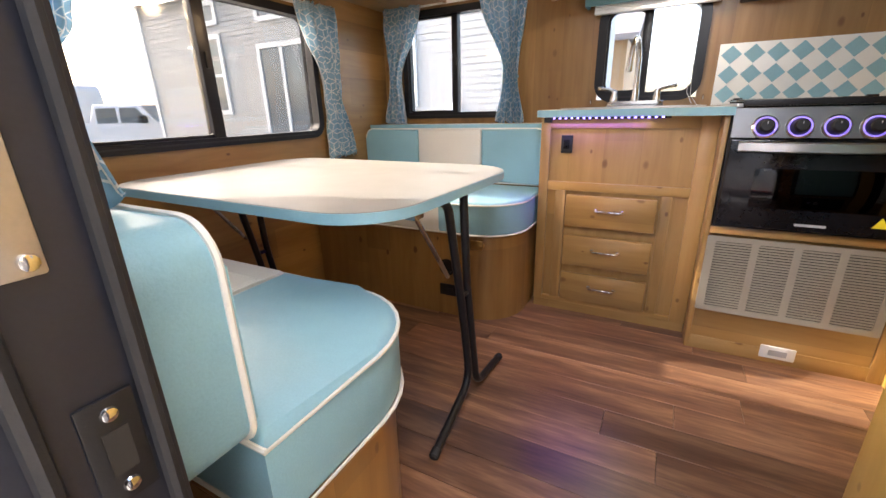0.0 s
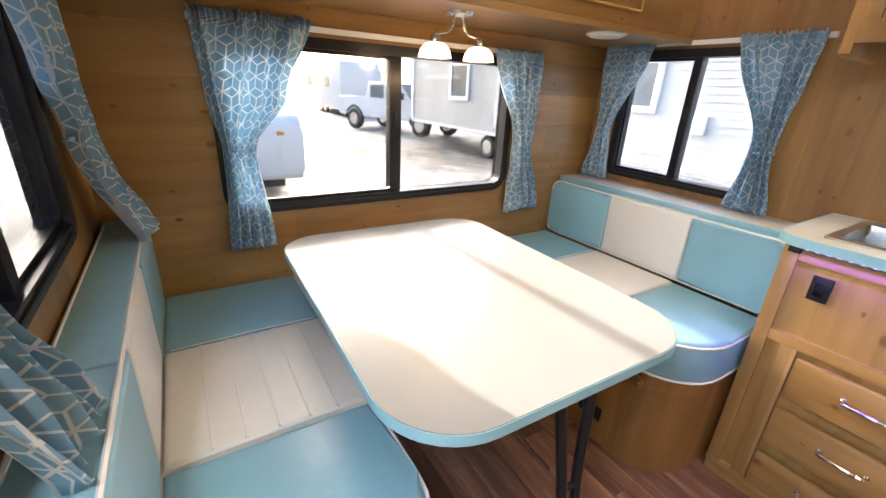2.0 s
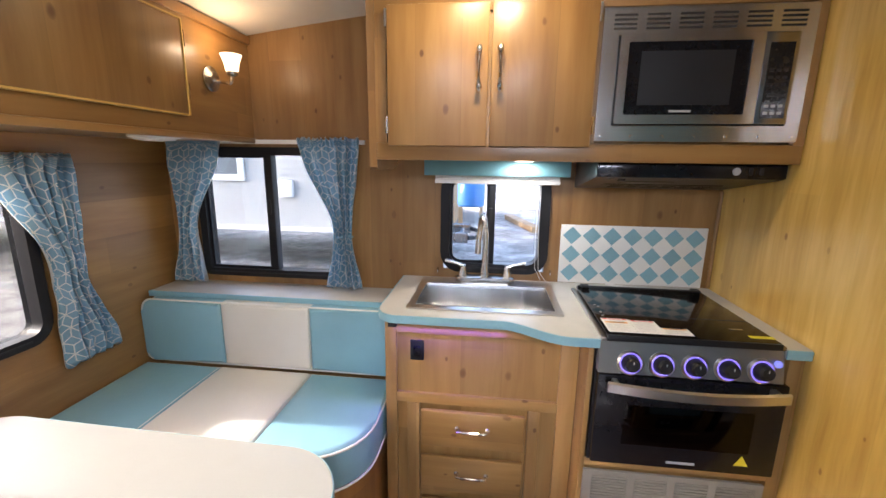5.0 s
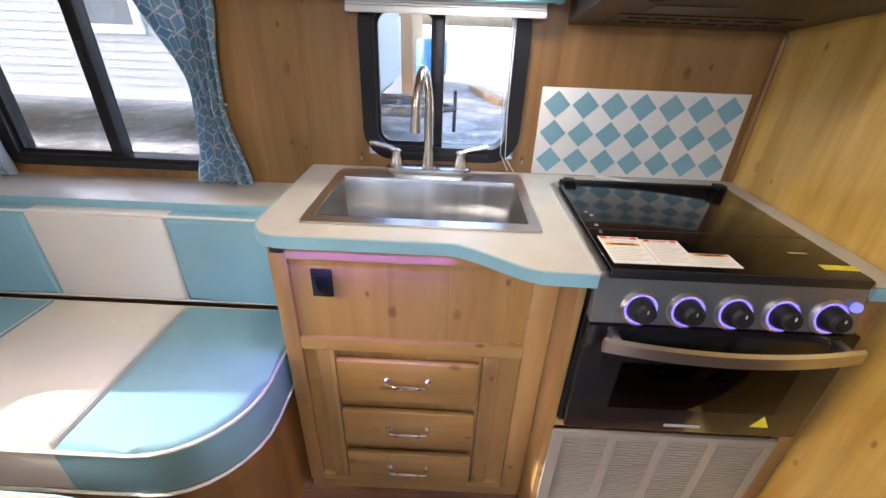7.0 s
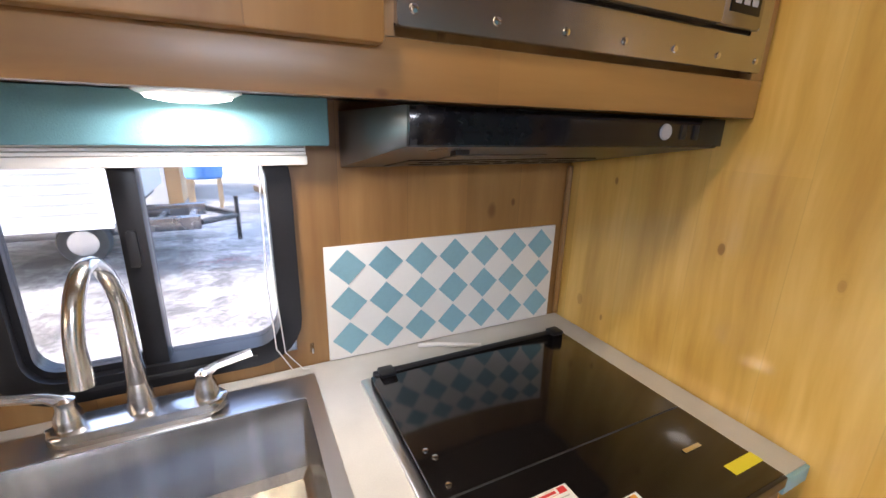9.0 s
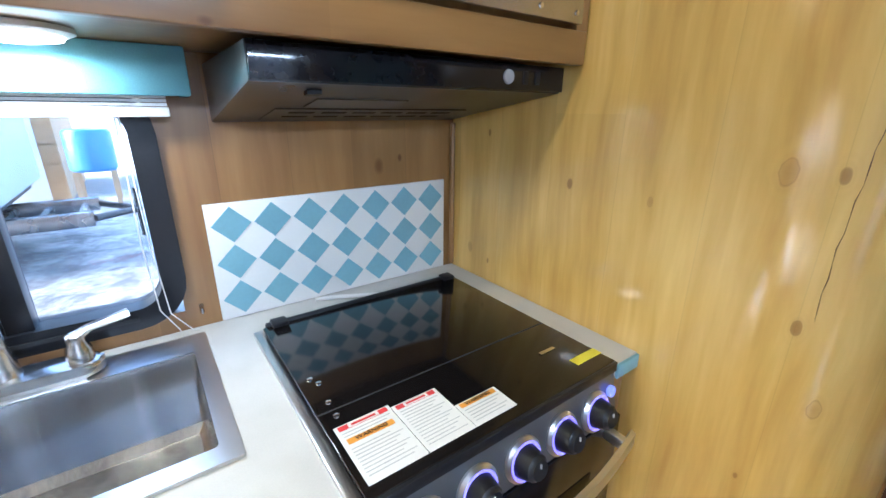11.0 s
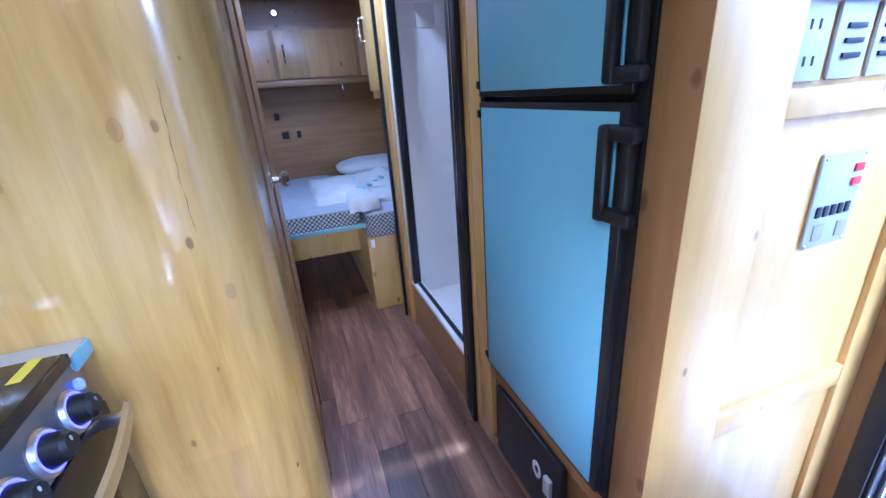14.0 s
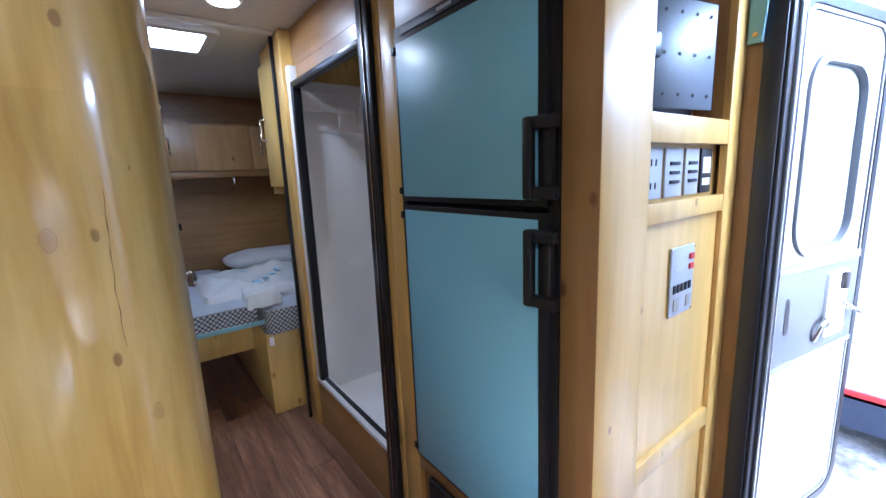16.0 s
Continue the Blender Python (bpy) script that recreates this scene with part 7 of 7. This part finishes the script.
part("fascia", box(-13.4, -0.7, BY - 0.38, BY - 0.35, 3.80, 4.0), house_trim, ph)
for x in (-13.1, -1.0):
    part("corner_board", box(x - 0.07, x + 0.07, BY - 0.05, BY + 0.06, 0.2, 3.85), house_trim, ph)
part("skirt_trim", box(-13.1, -1.0, BY - 0.03, BY + 0.02, 0.14, 0.22), house_trim, ph)
house_window(ph, -10.75, -9.75, BY, 0.95, 2.85, -1)
house_window(ph, -10.75, -9.75, BY, 3.05, 3.6, -1, False)
house_window(ph, -8.5, -6.9, BY, 0.35, 2.5, -1, door_=True)
house_window(ph, -8.4, -7.1, BY, 2.95, 3.6, -1, False)
house_window(ph, -5.1, -4.1, BY, 1.02, 2.7, -1)
part("meter_box", box(-3.45, -3.2, BY - 0.10, BY - 0.03, 0.75, 1.05, 0.01), white_plastic, ph)
for x in (-9.1, -8.3):
    wheel(ph, x, BY + 0.35, GZ + 0.32, 0.32)


def pickup(at, turn):
    """A crew-cab pickup, drawn at the origin with its nose towards +x."""
    t = new("pickup_truck")
    tagged(t, "white crew-cab pickup truck parked on the snow", "truck")
    bodyc = plain("white_car_paint", (0.72, 0.73, 0.74), 0.2, 0, 0.03, 2, 0.0, coat=0.6)
    t.location = (0, 0, 0)
    prof = [(-2.9, 0.55), (2.75, 0.55), (2.85, 0.75), (2.8, 1.15), (1.3, 1.28), (0.75, 1.88), (-0.95, 1.92), (-1.15, 1.3), (-2.9, 1.3)]
    part("body", prism(prof, "y", -0.95, 0.95, 0.05), bodyc, t)
    for s in (-1, 1):
        for a, b in (((-0.9, 1.32), (-0.1, 1.32)), ((0.0, 1.32), (1.05, 1.32))):
            pts = [a, b, (b[0] - (0.38 if b[0] > 0.5 else 0.0), 1.80), (a[0] + 0.05, 1.80)]
            part("side_window", prism(pts, "y", *sorted((s * 0.952, s * 0.96))), dark_glass, t)
        for x in (-1.9, 1.85):
            wheel(t, x, s * 0.86, 0.42, 0.42, 0.26)
            part("wheel_arch", ring([(x + 0.56 * math.cos(q), 0.42 + 0.56 * math.sin(q)) for q in (math.pi * k / 12 for k in range(13))], [(x + 0.47 * math.cos(q), 0.42 + 0.47 * math.sin(q)) for q in (math.pi * k / 12 for k in range(13))], "y", *sorted((s * 0.90, s * 0.97))), plastic_black, t)
        part("mirror", box(0.85, 1.05, *sorted((s * 0.98, s * 1.2)), 1.30, 1.55, 0.03), plastic_black, t)
        part("headlight", box(2.72, 2.86, *sorted((s * 0.60, s * 0.93)), 0.86, 1.05, 0.03), gray_plastic, t)
    part("windscreen", prism([(1.25, 1.32), (0.80, 1.84), (0.82, 1.86), (1.28, 1.33)], "y", -0.85, 0.85), dark_glass, t)
    part("bumper", box(2.80, 2.98, -0.95, 0.95, 0.5, 0.72, 0.04), chrome, t)
    part("grille", box(2.82, 2.88, -0.58, 0.58, 0.78, 1.08, 0.02), plastic_black, t)
    t.matrix_world = Matrix.Translation(at) @ pose(0, 0, 0, 0, 0, turn)
    return t


pickup((-16.0, 8.9, GZ), 20)


def camper(name, x0, x1, y0, y1, face, label, stripe=None, low=None, top=2.45):
    """A travel trailer: rounded shell, windows, door, wheels."""
    c = thing(name, ((x0 + x1) / 2, (y0 + y1) / 2, GZ), label, "trailer")
    zb = GZ + 0.36
    part("shell", prism(rrect(x0, x1, zb, top, (0.15, 0.15, 0.35, 0.35)), "y", y0, y1, 0.05), trailer_white, c)
    y = y1 if face > 0 else y0
    o = face

    def slab(nm, a, b, z0, z1, m_, r=0.03, t0=0.0, t1=0.02):
        return part(nm, prism(rrect(a, b, z0, z1, r), "y", *sorted((y + o * t0, y + o * t1))), m_, c)

    if low:
        slab("lower_panel", x0 + 0.05, x1 - 0.05, zb + 0.02, zb + 0.36 * 0 + low, plain("dark_blue_gelcoat", (0.03, 0.04, 0.07), 0.3))
    if stripe:
        slab("stripe", x0 + 0.05, x1 - 0.05, stripe, stripe + 0.05, red_ink, 0.0)
    L = x1 - x0
    for f in (0.15, 0.62):
        a = x0 + L * f
        slab("window", a, a + 0.9, 1.0, 1.6, dark_glass, 0.08, 0.0, 0.03)
    slab("door", x0 + L * 0.42, x0 + L * 0.42 + 0.65, -0.1, 1.8, white_plastic, 0.08, 0.0, 0.025)
    for f in (0.5, 0.6):
        wheel(c, x0 + L * f, y - o * 0.12, GZ + 0.34, 0.34)
    return c


camper("neighbour_trailer", -7.6, 3.2, -4.1, -1.66, 1, "white travel trailer with a red stripe and dark lower panel", stripe=-0.19, low=-0.20, top=2.2)
camper("far_trailer", -32.0, -24.0, 9.0, 11.4, -1, "white travel trailer parked far across the lot")
camper("far_trailer", -36.0, -27.0, -1.0, 1.4, 1, "long white travel trailer parked far across the lot")
camper("far_trailer", -44.0, -35.0, 14.0, 16.4, -1, "white travel trailer behind the trucks")

# white trailer nose near the front window
nt = thing("cargo_trailer", (-7.0, 0.6, GZ), "white low cargo trailer with an amber marker lamp", "trailer")
part("shell", prism(rrect(-8.6, -5.7, GZ + 0.48, 0.82, (0.05, 0.12, 0.22, 0.05)), "y", -0.6, 2.25, 0.08), white_paint, nt)
part("marker", box(-5.72, -5.69, 1.9, 2.0, 0.55, 0.60, 0.006), orange_ink, nt)
part("chassis", box(-8.5, -5.9, -0.4, 2.0, GZ + 0.36, GZ + 0.479), black, nt)
for y in (-0.5, 2.12):
    wheel(nt, -7.6, y, GZ + 0.3, 0.3)

# beyond the sink window: tan hut, blue tank, dark trailer, buried posts
hut = thing("tan_building", (-1.5, 15, GZ), "tan board building across the snowy lane", "building")
part("wall", box(-4.2, -0.9, 13.6, 17, GZ, 2.6), tan_wall, hut)
for i in range(8):
    part("board", box(-4.2, -0.9, 13.575, 13.6, GZ + 0.02 + i * 0.39, GZ + 0.38 + i * 0.39), tan_wall, hut)
part("roof", prism([(13.2, 2.55), (15.3, 3.6), (17.4, 2.55), (17.4, 2.7), (15.3, 3.75), (13.2, 2.7)], "x", -4.5, -0.6), roof_mat, hut)
part("door", box(-2.0, -1.2, 13.55, 13.575, GZ, 1.4, 0.01), white_paint, hut)
tank = thing("blue_tank", (-0.35, 13.0, GZ), "blue plastic tank on a stand by the lane", "tank")
part("drum", turned([(0.36, 0), (0.40, 0.05), (0.40, 0.75), (0.36, 0.82), (0.1, 0.84)], (-0.35, 13.0, 0.12), n=24), plain("blue_plastic", (0.05, 0.20, 0.5), 0.4), tank)
for dx in (-0.3, 0.3):
    for dy in (-0.3, 0.3):
        part("leg", box(-0.35 + dx - 0.04, -0.35 + dx + 0.04, 13 + dy - 0.04, 13 + dy + 0.04, GZ, 0.12), tan_wall, tank)
ub = thing("flatbed_trailer", (-1.0, 9.5, GZ), "dark flatbed trailer frame half under snow", "trailer")
part("frame", box(-2.6, -0.2, 9.0, 9.12, GZ + 0.35, GZ + 0.55, 0.01), steel_dark, ub)
part("frame", box(-2.6, -0.2, 10.2, 10.32, GZ + 0.35, GZ + 0.55, 0.01), steel_dark, ub)
part("tongue", tube([(-0.2, 9.06, GZ + 0.45), (0.3, 9.6, GZ + 0.42), (-0.2, 10.26, GZ + 0.45)], 0.05, n=8), black, ub)
part("jack", tube([(0.3, 9.6, GZ + 0.0), (0.3, 9.6, GZ + 0.75)], 0.035, n=8), black, ub)
for i in range(6):
    part("cross_bar", box(-2.5 + i * 0.42, -2.42 + i * 0.42, 9.12, 10.2, GZ + 0.40, GZ + 0.48), steel_dark, ub)
wheel(ub, -1.6, 8.95, GZ + 0.3, 0.3)
camper("dark_trailer", 3.2, 9.5, 16.0, 18.4, -1, "gray trailer at the end of the snowy lane")
beam = thing("timber_beam", (1.0, 13.2, GZ), "yellow timber lying on the snow", "timber")
bm = box(-0.15, 0.15, -1.4, 1.4, 0, 0.16, 0.01)
bm.transform(pose(1.2, 14.0, GZ, 0, 0, 14))
part("beam", bm, tan_wall, beam)

# ---- floor planks, last ----
PW = 0.118
y = Y0
variants = {}
while y < Y1 - 0.01:
    y1 = min(y + PW, Y1)
    x = X0 - random.uniform(0.1, 1.0)
    while x < X1:
        ln = 1.22
        a, b = max(x, X0), min(x + ln, X1)
        if b - a > 0.05:
            key = (round(b - a, 3), round(y1 - y, 3))
            if key not in variants:
                bm = box(0.0006, b - a - 0.0006, 0.0006, y1 - y - 0.0006, -0.006, 0.0, 0.0008, seg=1)
                variants[key] = mesh_of("plank", bm, plank_mat)
            p = new("plank", variants[key])
            p.location = (a, y, 0)
            p.parent = floor
        x += ln
    y = y1
